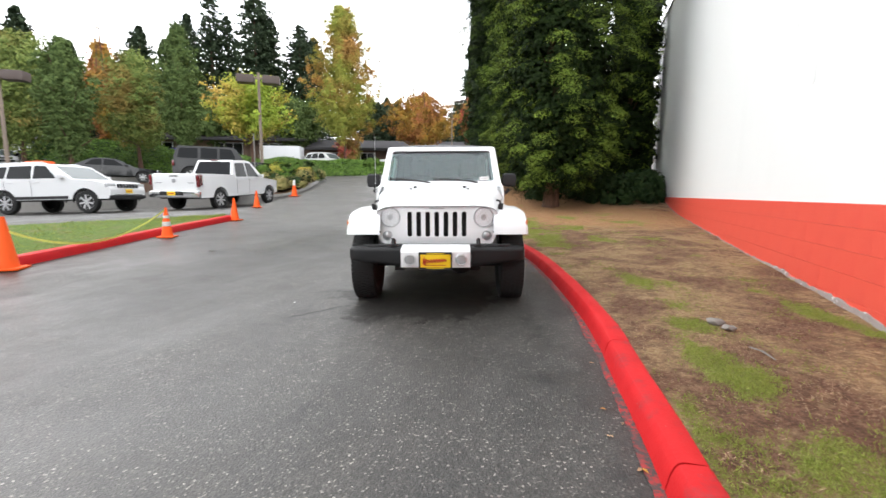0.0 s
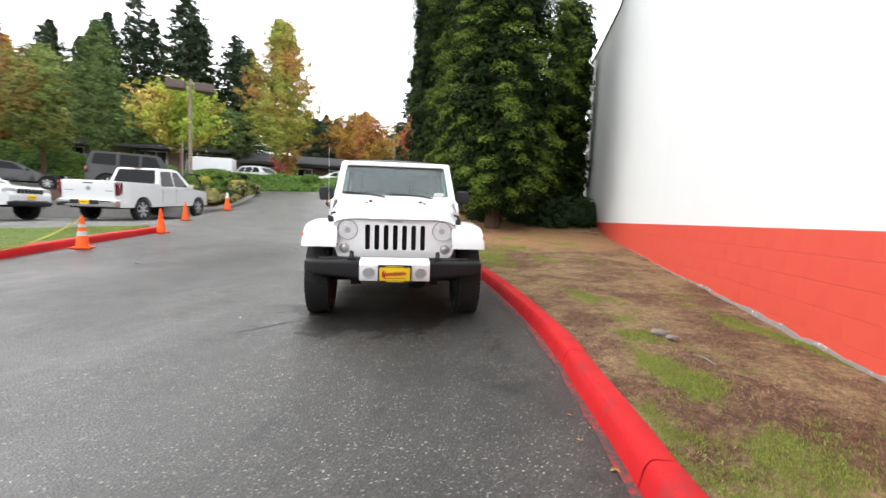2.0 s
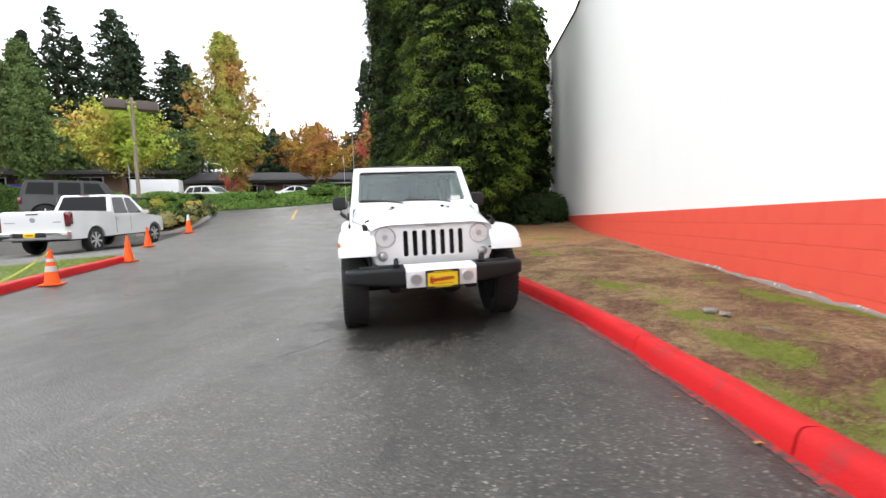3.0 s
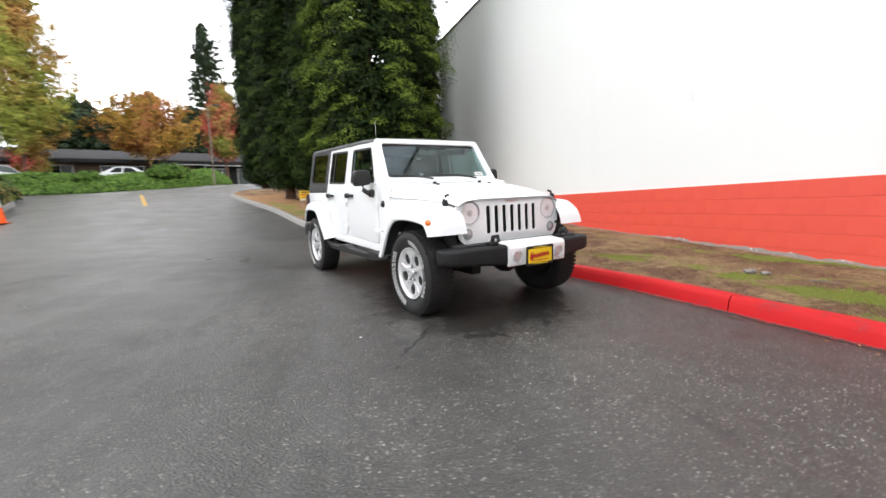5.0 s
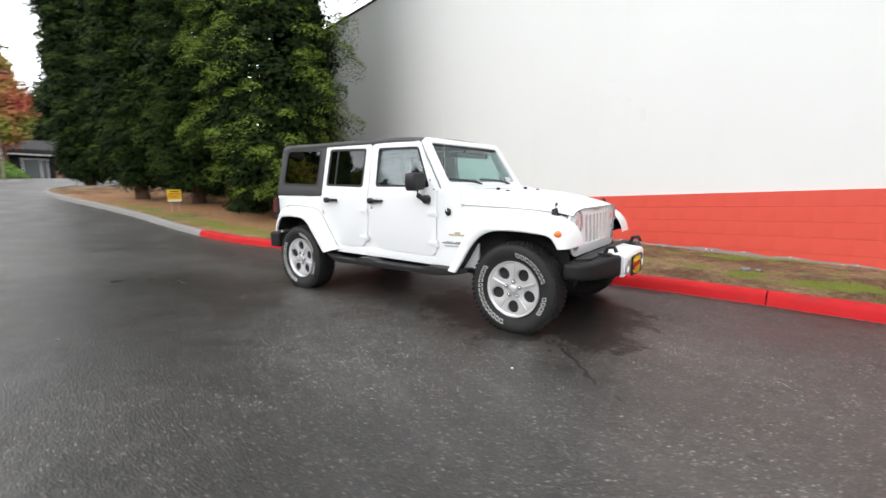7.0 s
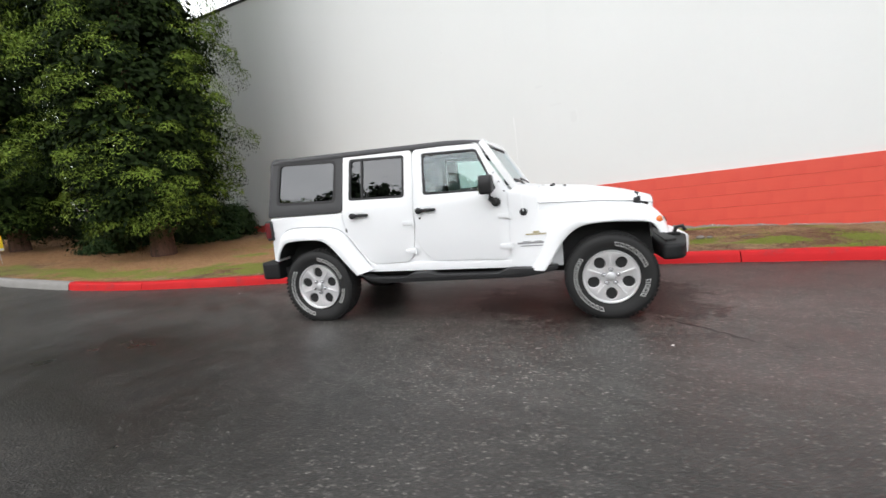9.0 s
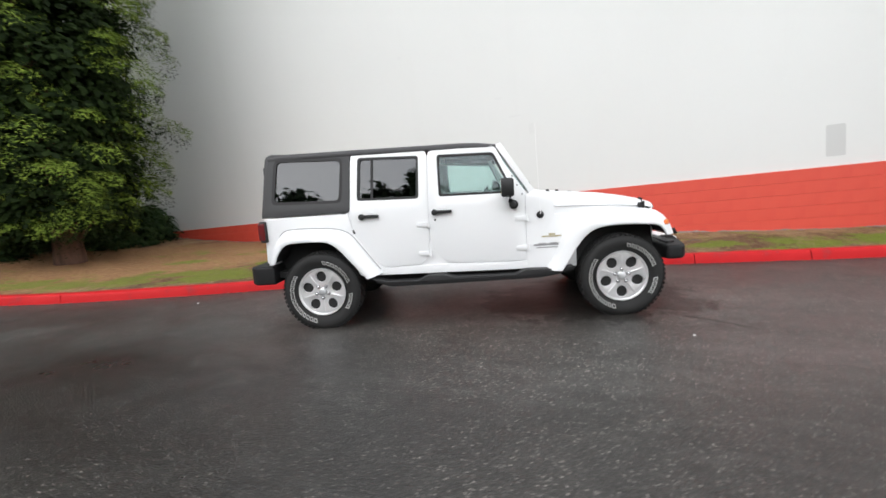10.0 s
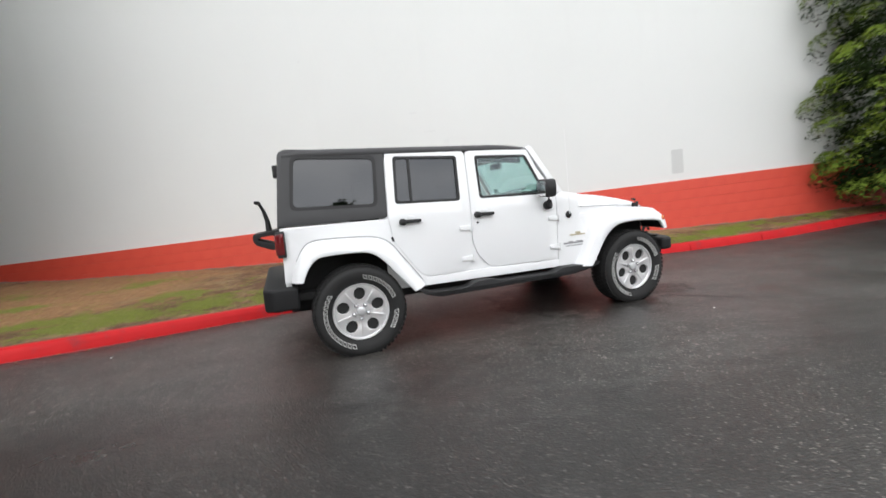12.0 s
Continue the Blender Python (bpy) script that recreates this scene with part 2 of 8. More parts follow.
def red_block_paint():
    n = Nodes("red_block_paint")
    big = n.noise(0.8, 5, 0.6)
    base = n.mix(n.ramp(big, (0.3, 0.0), (0.7, 1.0)), (0.68, 0.085, 0.052), (0.63, 0.066, 0.044))
    x, y, z = n.split()
    low = n.math("ADD", n.math("MULTIPLY", n.noise(5, 7, 0.7), 0.34), n.math("MULTIPLY", n.object_random(), 0.02))
    flake = n.ramp(n.noise(16, 6, 0.7), (0.69, 0.0), (0.72, 1.0))
    base = n.mix(n.math("MULTIPLY", flake, 0.3), base, (0.50, 0.40, 0.36))
    n.set(Base_Color=base, Roughness=0.5)
    n.bump(n.math("ADD", n.noise(90, 4), low), 0.35, 0.006)
    return n.mat


def overspray():
    """Asphalt with a ragged dusting of red paint."""
    n = Nodes("red_overspray")
    dust = n.math("MULTIPLY", n.ramp(n.noise(26, 6, 0.75), (0.46, 0.0), (0.58, 1.0)), n.ramp(n.noise(3, 4), (0.35, 0.35), (0.6, 0.95)))
    n.set(Base_Color=n.mix(dust, n.mix(n.noise(120, 3), (0.035, 0.033, 0.032), (0.075, 0.07, 0.066)), (0.46, 0.018, 0.02)), Roughness=0.7, Specular_IOR_Level=0.35)
    n.bump(n.noise(120, 3), 0.5, 0.006)
    return n.mat


def flaked_footing():
    n = Nodes("flaked_footing")
    base = n.mix(n.noise(9, 6, 0.7), (0.33, 0.29, 0.27), (0.17, 0.135, 0.12))
    base = n.mix(n.ramp(n.noise(14, 6, 0.7), (0.60, 0.0), (0.64, 0.9)), base, (0.70, 0.69, 0.67))
    base = n.mix(n.ramp(n.noise(5, 6, 0.7), (0.58, 0.0), (0.66, 0.8)), base, (0.55, 0.11, 0.08))
    n.set(Base_Color=base, Roughness=0.9)
    n.bump(n.noise(40, 5), 0.8, 0.012)
    return n.mat


def bark():
    n = Nodes("reddish_bark")
    v = n.noise(9, 6, 0.7, stretch=(1, 1, 0.16))
    n.set(Base_Color=n.ramp(v, (0.3, (0.040, 0.022, 0.015)), (0.7, (0.17, 0.090, 0.060))), Roughness=0.95)
    n.bump(v, 1.0, 0.05)
    return n.mat


def leaf(name, a, b, c=None, patch=0.5, where=0.55):
    """Leaves: each one its own shade, with larger patches of a second hue."""
    n = Nodes(name)
    base = n.mix(n.island(), a, b)
    if c:
        base = n.mix(n.ramp(n.noise(patch, 4, 0.6), (where - 0.08, 0.0), (where + 0.10, 1.0)), base, n.mix(n.island(), c, tuple(v * 0.6 for v in c)))
    n.set(Base_Color=base, Roughness=0.75, Specular_IOR_Level=0.10)
    return n.mat


def glass(name, tint, skin):
    """A pane: partly clear, with a mirror-like skin that grows towards the edge-on view."""
    n = Nodes(name)
    t = n.tree
    clear = t.nodes.new("ShaderNodeBsdfTransparent")
    clear.inputs[0].default_value = (*tint, 1)
    gloss = t.nodes.new("ShaderNodeBsdfGlossy")
    gloss.inputs["Roughness"].default_value = 0.01
    gloss.inputs["Color"].default_value = (0.95, 0.97, 1.0, 1)
    facing = t.nodes.new("ShaderNodeLayerWeight")
    facing.inputs["Blend"].default_value = 0.5
    edge = n.math("POWER", facing.outputs["Facing"], 5.0)
    mixer = t.nodes.new("ShaderNodeMixShader")
    t.links.new(n.math("ADD", n.math("MULTIPLY", edge, 1 - skin), skin), mixer.inputs[0])
    t.links.new(clear.outputs[0], mixer.inputs[1])
    t.links.new(gloss.outputs[0], mixer.inputs[2])
    t.links.new(mixer.outputs[0], t.nodes["Material Output"].inputs["Surface"])
    return n.mat


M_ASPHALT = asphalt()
M_ISLAND = soil_and_grass()
M_LAWN = lawn_green()
M_KERB_RED = kerb_paint()
M_OVERSPRAY = overspray()
M_FLAKED = flaked_footing()
M_CONCRETE = concrete("grey_concrete", (0.30, 0.29, 0.27), (0.20, 0.19, 0.18))
M_FOOTING = concrete("pale_red_mortar", (0.66, 0.27, 0.22), (0.52, 0.20, 0.165))
M_WALL = wall_paint("white_wall_paint", (0.725, 0.737, 0.725), (0.64, 0.65, 0.635))
M_WALL_PATCH = wall_paint("patch_paint", (0.70, 0.71, 0.70), (0.63, 0.64, 0.63))
M_COVER = wall_paint("grey_cover_paint", (0.58, 0.59, 0.58), (0.52, 0.53, 0.52))
M_REDWALL = red_block_paint()
M_BARK = bark()
M_WHITE = plain("white_car_paint", (0.81, 0.82, 0.83), 0.32, 0, 0.015, Coat_Weight=0.4, Coat_Roughness=0.05)
M_BLACK = plain("black_grained_plastic", (0.010, 0.010, 0.011), 0.55, 0, 0.2, 40)
M_TOP = plain("dark_grey_hardtop", (0.036, 0.036, 0.038), 0.52, 0, 0.15, 60)
M_BUMPER = plain("charcoal_bumper_plastic", (0.010, 0.0102, 0.011), 0.62, 0, 0.15, 60, Specular_IOR_Level=0.32)
M_TYRE = plain("black_rubber", (0.013, 0.013, 0.013), 0.75, 0, 0.3, 30)
M_ALLOY = plain("polished_alloy", (0.88, 0.88, 0.89), 0.30, 0.72, 0.06, 20)
M_SILVER = plain("silver_plastic", (0.62, 0.63, 0.64), 0.34, 0.5, 0.05, 20)
M_CHROME = plain("chrome", (0.75, 0.75, 0.76), 0.12, 1.0, 0.03, 20)
M_DARK = plain("dark_underside", (0.012, 0.012, 0.012), 0.8, 0, 0.2, 20)
M_SEAT = plain("black_seat_cloth", (0.022, 0.022, 0.024), 0.9, 0, 0.2, 80)
M_DASH = plain("dark_dash_plastic", (0.030, 0.030, 0.032), 0.6, 0, 0.2, 60)
M_AMBER = plain("amber_lens", (0.75, 0.17, 0.03), 0.15, 0, 0.05, 40, Coat_Weight=1.0)
M_REDLENS = plain("red_lens", (0.12, 0.004, 0.007), 0.12, 0, 0.1, 40, Coat_Weight=1.0)
M_LENS = plain("clear_lamp_lens", (0.58, 0.59, 0.60), 0.16, 0.4, 0.35, 60, Coat_Weight=1.0)
M_SATIN = plain("bright_satin_silver", (0.86, 0.86, 0.87), 0.35, 0.15, 0.04, 20)
M_BOWL = plain("satin_lamp_reflector", (0.92, 0.93, 0.94), 0.36, 0.10, 0.10, 60)
M_LAMPRING = plain("grey_lamp_ring", (0.62, 0.63, 0.64), 0.3, 0.3, 0.06, 20)
M_YELLOW = plain("yellow_plate", (0.92, 0.64, 0.02), 0.4, 0, 0.05, 20)
M_REDINK = plain("red_ink", (0.50, 0.03, 0.02), 0.45)
M_LETTER = plain("white_rubber", (0.46, 0.46, 0.45), 0.7, 0, 0.15, 40)
M_SHUT = plain("shaded_gap", (0.19, 0.19, 0.195), 0.7)
M_GREYINK = plain("grey_badge", (0.28, 0.28, 0.29), 0.4)
M_GOLDINK = plain("dull_gold_badge", (0.45, 0.40, 0.26), 0.4)
M_PAPER = plain("white_paper", (0.75, 0.75, 0.73), 0.7)
M_ORANGE = plain("orange_cone_plastic", (0.90, 0.105, 0.008), 0.65, 0, 0.15, 14, Specular_IOR_Level=0.3)
M_COLLAR = plain("reflective_collar", (0.55, 0.54, 0.50), 0.4, 0, 0.15, 14)
M_TAPE = plain("yellow_tape", (0.88, 0.90, 0.22), 0.5)
M_STRIPE_Y = plain("yellow_road_paint", (0.55, 0.33, 0.06), 0.7, 0, 0.35, 6)
M_STRIPE_W = plain("white_road_paint", (0.55, 0.55, 0.53), 0.7, 0, 0.35, 6)
M_POST = plain("weathered_pole", (0.26, 0.205, 0.16), 0.8, 0, 0.3, 6)
M_LAMPBOX = plain("brown_lamp_housing", (0.085, 0.060, 0.052), 0.6, 0, 0.2, 6)
M_BRICK = plain("brown_brick_wall", (0.13, 0.080, 0.056), 0.85, 0, 0.3, 8)
M_TAN = plain("tan_wall", (0.30, 0.20, 0.12), 0.85, 0, 0.2, 6)
M_SHINGLE = plain("grey_shingles", (0.056, 0.054, 0.056), 0.95, 0, 0.3, 12, Specular_IOR_Level=0.15)
M_TRIM = plain("white_trim", (0.72, 0.72, 0.70), 0.6, 0, 0.1, 6)
M_VAN = plain("white_trailer_panel", (0.70, 0.71, 0.72), 0.5, 0, 0.06, 4)
M_GREYCAR = plain("charcoal_car_paint", (0.010, 0.011, 0.013), 0.22, 0.2, 0.1, 10, Coat_Weight=0.5, Specular_IOR_Level=0.3)
M_BLACKCAR = plain("black_car_paint", (0.006, 0.006, 0.006), 0.22, 0, 0.1, 10, Coat_Weight=0.4, Specular_IOR_Level=0.3)
M_SILVERCAR = plain("silver_car_paint", (0.30, 0.32, 0.34), 0.28, 0.35, 0.05, 10, Coat_Weight=1.0)
M_PURPLE = plain("purple_banner", (0.06, 0.03, 0.30), 0.7)
M_ROCK = concrete("grey_rock", (0.27, 0.24, 0.21), (0.11, 0.10, 0.09))
M_CRACK = plain("tar_crack", (0.018, 0.017, 0.016), 0.5)
M_GLASS_CLEAR = glass("clear_green_glass", (0.80, 0.90, 0.88), 0.05)
M_GLASS_SCREEN = glass("green_windscreen_glass", (0.74, 0.87, 0.85), 0.055)
M_GLASS_DARK = glass("dark_privacy_glass", (0.085, 0.09, 0.095), 0.07)
M_GLASS_LAMP = glass("clear_lamp_glass", (0.97, 0.97, 0.97), 0.03)
M_GLASS_FAR = plain("far_window_glass", (0.005, 0.006, 0.007), 0.12, 0, 0.1, 3, Specular_IOR_Level=0.16)
# pale grey-green base paints the sky's reflection into this glass
M_SKY_GLASS_FAR = plain("far_sky_tinted_glass", (0.10, 0.122, 0.120), 0.10, 0, 0.2, 3, Specular_IOR_Level=0.35)
M_WHITECAR = plain("plain_white_car_paint", (0.66, 0.665, 0.67), 0.3, 0, 0.03, 10, Coat_Weight=0.3)
M_HUB = plain("silver_wheel_paint", (0.58, 0.58, 0.59), 0.32, 0.3, 0.08, 20)
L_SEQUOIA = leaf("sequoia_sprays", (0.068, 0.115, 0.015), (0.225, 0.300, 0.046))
# deep green of the trees behind, darkened further to hold their shade
L_DEEP_SHADE = leaf("shaded_deep_green_sprays", (0.019, 0.038, 0.007), (0.080, 0.122, 0.022))
# near-black sprays: shade beneath and inside the tufts, put into the colour
L_SEQUOIA_SHADE = leaf("shaded_sprays", (0.006, 0.012, 0.003), (0.020, 0.036, 0.007))
L_DARKCON = leaf("dark_fir_needles", (0.026, 0.042, 0.024), (0.064, 0.090, 0.048))
L_SHRUB = leaf("dark_shrub_leaves", (0.012, 0.028, 0.010), (0.035, 0.060, 0.018))
L_MAPLE = leaf("turning_maple_leaves", (0.34, 0.32, 0.06), (0.20, 0.26, 0.05), (0.50, 0.28, 0.085), 0.30, 0.52)
L_LIME = leaf("yellow_green_leaves", (0.38, 0.46, 0.06), (0.24, 0.34, 0.05), (0.60, 0.38, 0.10), 0.30, 0.50)
L_ORANGE = leaf("orange_leaves", (0.44, 0.22, 0.040), (0.26, 0.20, 0.040), (0.46, 0.15, 0.08), 0.35, 0.55)
L_RED = leaf("red_leaves", (0.52, 0.10, 0.09), (0.38, 0.09, 0.06), (0.28, 0.30, 0.06), 0.30, 0.52)
L_GREEN = leaf("green_leaves", (0.095, 0.140, 0.036), (0.22, 0.265, 0.072), (0.42, 0.27, 0.085), 0.25, 0.57)
L_COLUMN = leaf("columnar_leaves", (0.060, 0.098, 0.030), (0.135, 0.185, 0.058))
L_IVY = leaf("ivy_leaves", (0.048, 0.095, 0.016), (0.115, 0.195, 0.034))
L_GRASS = leaf("grass_blades", (0.17, 0.215, 0.036), (0.36, 0.40, 0.095))
L_DRYGRASS = leaf("tawny_grass_leaves", (0.20, 0.20, 0.06), (0.40, 0.33, 0.14))
L_STRAW = leaf("dry_straw", (0.27, 0.155, 0.085), (0.58, 0.42, 0.26))


# ---- mesh helpers ----
def finish(name, bm, material, parent=None, label="", angle=38):
    me = bpy.data.meshes.new(name)
    bmesh.ops.recalc_face_normals(bm, faces=bm.faces[:])
    bm.to_mesh(me)
    bm.free()
    me.materials.append(material)
    if angle:
        me.shade_smooth()
        me.set_sharp_from_angle(angle=radians(angle))
    ob = new(name, me)
    ob.parent = parent
    if label:
        ob["label"] = label
    return ob


def part(name, bm, material, parent, label="", angle=38):
    return finish(name, bm, material, parent, label, angle)


def thing(name, m, label, category, group="", kind=""):
    ob = new(name)
    ob.matrix_basis = m
    return tagged(ob, label, category, group, kind)


def bevel(bm, width, segments=2, angle=30):
    edges = [e for e in bm.edges if len(e.link_faces) == 2 and e.calc_face_angle(0) > radians(angle)]
    if edges and width > 0:
        bmesh.ops.bevel(bm, geom=edges, offset=width, segments=segments, affect="EDGES", profile=0.6, clamp_overlap=True)
    return bm


def box(x0, x1, y0, y1, z0, z1, bev=0.0, seg=2):
    bm = bmesh.new()
    bmesh.ops.create_cube(bm, size=1)
    for v in bm.verts:
        v.co = (x0 + (v.co.x + 0.5) * (x1 - x0), y0 + (v.co.y + 0.5) * (y1 - y0), z0 + (v.co.z + 0.5) * (z1 - z0))
    return bevel(bm, bev, seg)


def rounded(points, r, n=4):
    """The polygon with its corners rounded by r."""
    out = []
    count = len(points)
    for i, p in enumerate(points):
        p = Vector(p)
        a, b = Vector(points[i - 1]) - p, Vector(points[(i + 1) % count]) - p
        d = min(r, a.length * 0.45, b.length * 0.45)
        s, e = p + a.normalized() * d, p + b.normalized() * d
        for k in range(n + 1):
            t = k / n
            out.append(tuple((1 - t) ** 2 * s + 2 * t * (1 - t) * p + t * t * e))
    return out


def lift(axis, a, p):
    return {"x": (a, p[0], p[1]), "y": (p[0], a, p[1]), "z": (p[0], p[1], a)}[axis]


def prism(points, axis, a, b, bev=0.0, seg=2, holes=()):
    """A polygon, with holes, pulled from a to b along an axis."""
    bm = bmesh.new()
    edges = []
    for loop in (points, *holes):
        vs = [bm.verts.new(lift(axis, a, p)) for p in loop]
        edges += [bm.edges.new((vs[i - 1], vs[i])) for i in range(len(vs))]
    if holes:
        bmesh.ops.triangle_fill(bm, use_beauty=True, use_dissolve=False, edges=edges)
    else:
        bm.faces.new(bm.verts[:])
    grown = bmesh.ops.extrude_face_region(bm, geom=bm.faces[:])
    vec = Vector(lift(axis, b - a, (0, 0)))
    bmesh.ops.translate(bm, vec=vec, verts=[g for g in grown["geom"] if isinstance(g, bmesh.types.BMVert)])
    bmesh.ops.recalc_face_normals(bm, faces=bm.faces[:])
    return bevel(bm, bev, seg)


def lathe(profile, centre, axis="x", n=40, close=False):
    """(radius, height) pairs turned about an axis through centre."""
    bm = bmesh.new()
    c = Vector(centre)
    rings = []
    for r, h in profile:
        ring = []
        for k in range(n):
            a = 2 * math.pi * k / n
            u, v = r * math.cos(a), r * math.sin(a)
            ring.append(bm.verts.new(c + Vector({"x": (h, u, v), "y": (u, h, v), "z": (u, v, h)}[axis])))
        rings.append(ring)
    pairs = list(zip(rings, rings[1:])) + ([(rings[-1], rings[0])] if close else [])
    for p, q in pairs:
        for k in range(n):
            bm.faces.new((p[k], p[(k + 1) % n], q[(k + 1) % n], q[k]))
    if not close:
        for ring in (rings[0], rings[-1]):
            bm.faces.new(ring)
    bmesh.ops.remove_doubles(bm, verts=bm.verts[:], dist=1e-5)
    return bm


def tube(points, radius, n=8):
    """A round bar along a line; radius may be a list."""
    bm = bmesh.new()
    pts = [Vector(p) for p in points]
    radii = radius if isinstance(radius, (list, tuple)) else [radius] * len(pts)
    rings = []
    for i, p in enumerate(pts):
        d = (pts[min(i + 1, len(pts) - 1)] - pts[max(i - 1, 0)]).normalized()
        side = d.cross(Vector((0.13, 0.31, 0.94)) if abs(d.z) < 0.9 else Vector((1, 0.1, 0))).normalized()
        up = side.cross(d)
        rings.append([bm.verts.new(p + radii[i] * (math.cos(2 * math.pi * k / n) * side + math.sin(2 * math.pi * k / n) * up)) for k in range(n)])
    for p, q in zip(rings, rings[1:]):
        for k in range(n):
            bm.faces.new((p[k], p[(k + 1) % n], q[(k + 1) % n], q[k]))
    bm.faces.new(rings[0][::-1])
    bm.faces.new(rings[-1])
    return bm


def merged(*bms):
    out = bmesh.new()
    for bm in bms:
        me = bpy.data.meshes.new("tmp")
        bm.to_mesh(me)
        bm.free()
        out.from_mesh(me)
        bpy.data.meshes.remove(me)
    return out


def moved(bm, m):
    bmesh.ops.transform(bm, matrix=m, verts=bm.verts[:])
    return bm


def warp(bm, fn):
    for v in bm.verts:
        v.co = fn(v.co)
    return bm


def slice_z(bm, *heights):
    for h in heights:
        bmesh.ops.bisect_plane(bm, geom=bm.verts[:] + bm.edges[:] + bm.faces[:], plane_co=(0, 0, h), plane_no=(0, 0, 1))
    return bm


def slice_y(bm, *places):
    for h in places:
        bmesh.ops.bisect_plane(bm, geom=bm.verts[:] + bm.edges[:] + bm.faces[:], plane_co=(0, h, 0), plane_no=(0, 1, 0))
    return bm


def slice_x(bm, *places):
    for h in places:
        bmesh.ops.bisect_plane(bm, geom=bm.verts[:] + bm.edges[:] + bm.faces[:], plane_co=(h, 0, 0), plane_no=(1, 0, 0))
    return bm


def grid(fn, us, vs):
    bm = bmesh.new()
    rows = [[bm.verts.new(fn(u, v)) for v in vs] for u in us]
    for a, b in zip(rows, rows[1:]):
        for k in range(len(vs) - 1):
            bm.faces.new((a[k], b[k], b[k + 1], a[k + 1]))
    return bm


def leaves(name, places, normals, sizes, material, parent=None, aspect=0.5, rng=None, axis=None):
    """A cloud of small leaf blades, each with a fold along its middle."""
    count = len(places)
    side = np.cross(normals, rng.normal(size=(count, 3)) if axis is None else axis)
    side /= np.linalg.norm(side, axis=1, keepdims=True) + 1e-9
    ahead = np.cross(side, normals)
    s = sizes[:, None]
    base, tip = places - ahead * s * 0.5, places + ahead * s * 0.5
    mid = places + normals * s * 0.08
    left, right = mid - side * s * aspect * 0.5, mid + side * s * aspect * 0.5
    co = np.stack([base, right, tip, left], axis=1).reshape(-1, 3)
    me = bpy.data.meshes.new(name)
    me.vertices.add(count * 4)
    me.vertices.foreach_set("co", co.astype(np.float32).ravel())
    me.loops.add(count * 4)
    me.loops.foreach_set("vertex_index", np.arange(count * 4, dtype=np.int32))
    me.polygons.add(count)
    me.polygons.foreach_set("loop_start", np.arange(count, dtype=np.int32) * 4)
    me.update(calc_edges=True)
    me.materials.append(material)
    ob = new(name, me)
    ob.parent = parent
    return ob


# ---- the ground ----
def ramp_up(d, soft=1.5):
    """Nought, then a slope of one, with a soft knee."""
    return 0.5 * (d + math.sqrt(d * d + soft * soft))


def ease(t):
    t = max(0.0, min(1.0, t))
    return t * t * (3 - 2 * t)


def ground_z(x, y):
    s, l = -0.32 * x + 0.95 * y, -0.95 * x - 0.32 * y
    side = max(0.0, min(l - 1.5, 9.0)) + 0.8 * max(0.0, min(l - 6.5, 4.0))
    climb = ramp_up(s - 13.2) - ramp_up(s - 31.0)
    climb = 0.10 * climb * (1 - 0.045 * max(0.0, min(l, 10.0)))
    far = 0.022 * (ramp_up(s - 31.0, 3) - ramp_up(s - 60.0, 3)) + 2.0 * ease((s - 36.5) / 3.5) * ease((l - 12.0) / 12.0)
    z = -0.014 + 0.0401 * min(0.5 + ramp_up(y - 0.5), 33.0) + 0.036 * side + climb + far
    # the parking bays beside the drive lie lower and nearly level
    bays = 0.56 - 0.032 * (l - 12.3) + 0.01 * (s - 14.1)
    k = ease((l - 6.85 - 0.76 * max(0.0, 12.2 - s)) * 1.6) * ease((24.0 - s) / 3) * ease((30.0 - l) / 6) * ease((s + 4) / 4)
    return min(z, z + (bays - z) * k)


def steps(*spans):
    out = []
    for a, b, n in spans:
        out += [a + (b - a) * k / n for k in range(n)]
    return out + [spans[-1][1]]


xs = steps((-900, -120, 8), (-120, -40, 16), (-40, -16, 24), (-16, 6, 60), (6, 30, 12), (30, 120, 8), (120, 900, 8))
ys = steps((-900, -100, 6), (-100, -20, 10), (-20, -3, 17), (-3, 24, 70), (24, 60, 30), (60, 140, 10), (140, 900, 8))
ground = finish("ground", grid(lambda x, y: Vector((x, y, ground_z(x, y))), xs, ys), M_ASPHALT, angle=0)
ground.data.shade_smooth()
tagged(ground, "damp dark grey asphalt drive and car park, speckled with grit", "asphalt", kind="structure")


# ---- kerbs ----
def smooth_line(points, step):
    """The line through the points, rounded, at even steps."""
    pts = [Vector((*p, 0)) for p in points]
    dense = []
    for i in range(len(pts) - 1):
        a, b, c, d = pts[max(i - 1, 0)], pts[i], pts[i + 1], pts[min(i + 2, len(pts) - 1)]
        for k in range(40):
            t = k / 40
            dense.append(0.5 * (2 * b + (c - a) * t + (2 * a - 5 * b + 4 * c - d) * t * t + (3 * b - a - 3 * c + d) * t ** 3))
    dense.append(pts[-1])
    out, run = [dense[0]], 0.0
    for a, b in zip(dense, dense[1:]):
        run += (b - a).length
        if run >= step:
            out.append(b)
            run = 0.0
    return out


KERB = [(1.9, -14), (1.85, -7), (1.62, -3.2), (1.42, -2.0), (1.06, -0.6), (0.81, 0.65), (0.62, 1.55), (0.435, 2.60), (0.12, 4.1), (-0.65, 6.42), (-1.58, 8.40), (-2.39, 10.14), (-3.85, 13.6), (-5.25, 17.3), (-7.2, 21.3),
        (-7.75, 23.0), (-7.3, 24.4), (-5.6, 25.4), (-2.0, 27.0), (6, 30.5), (20, 36)]
kerb_line = smooth_line(KERB, 0.12)
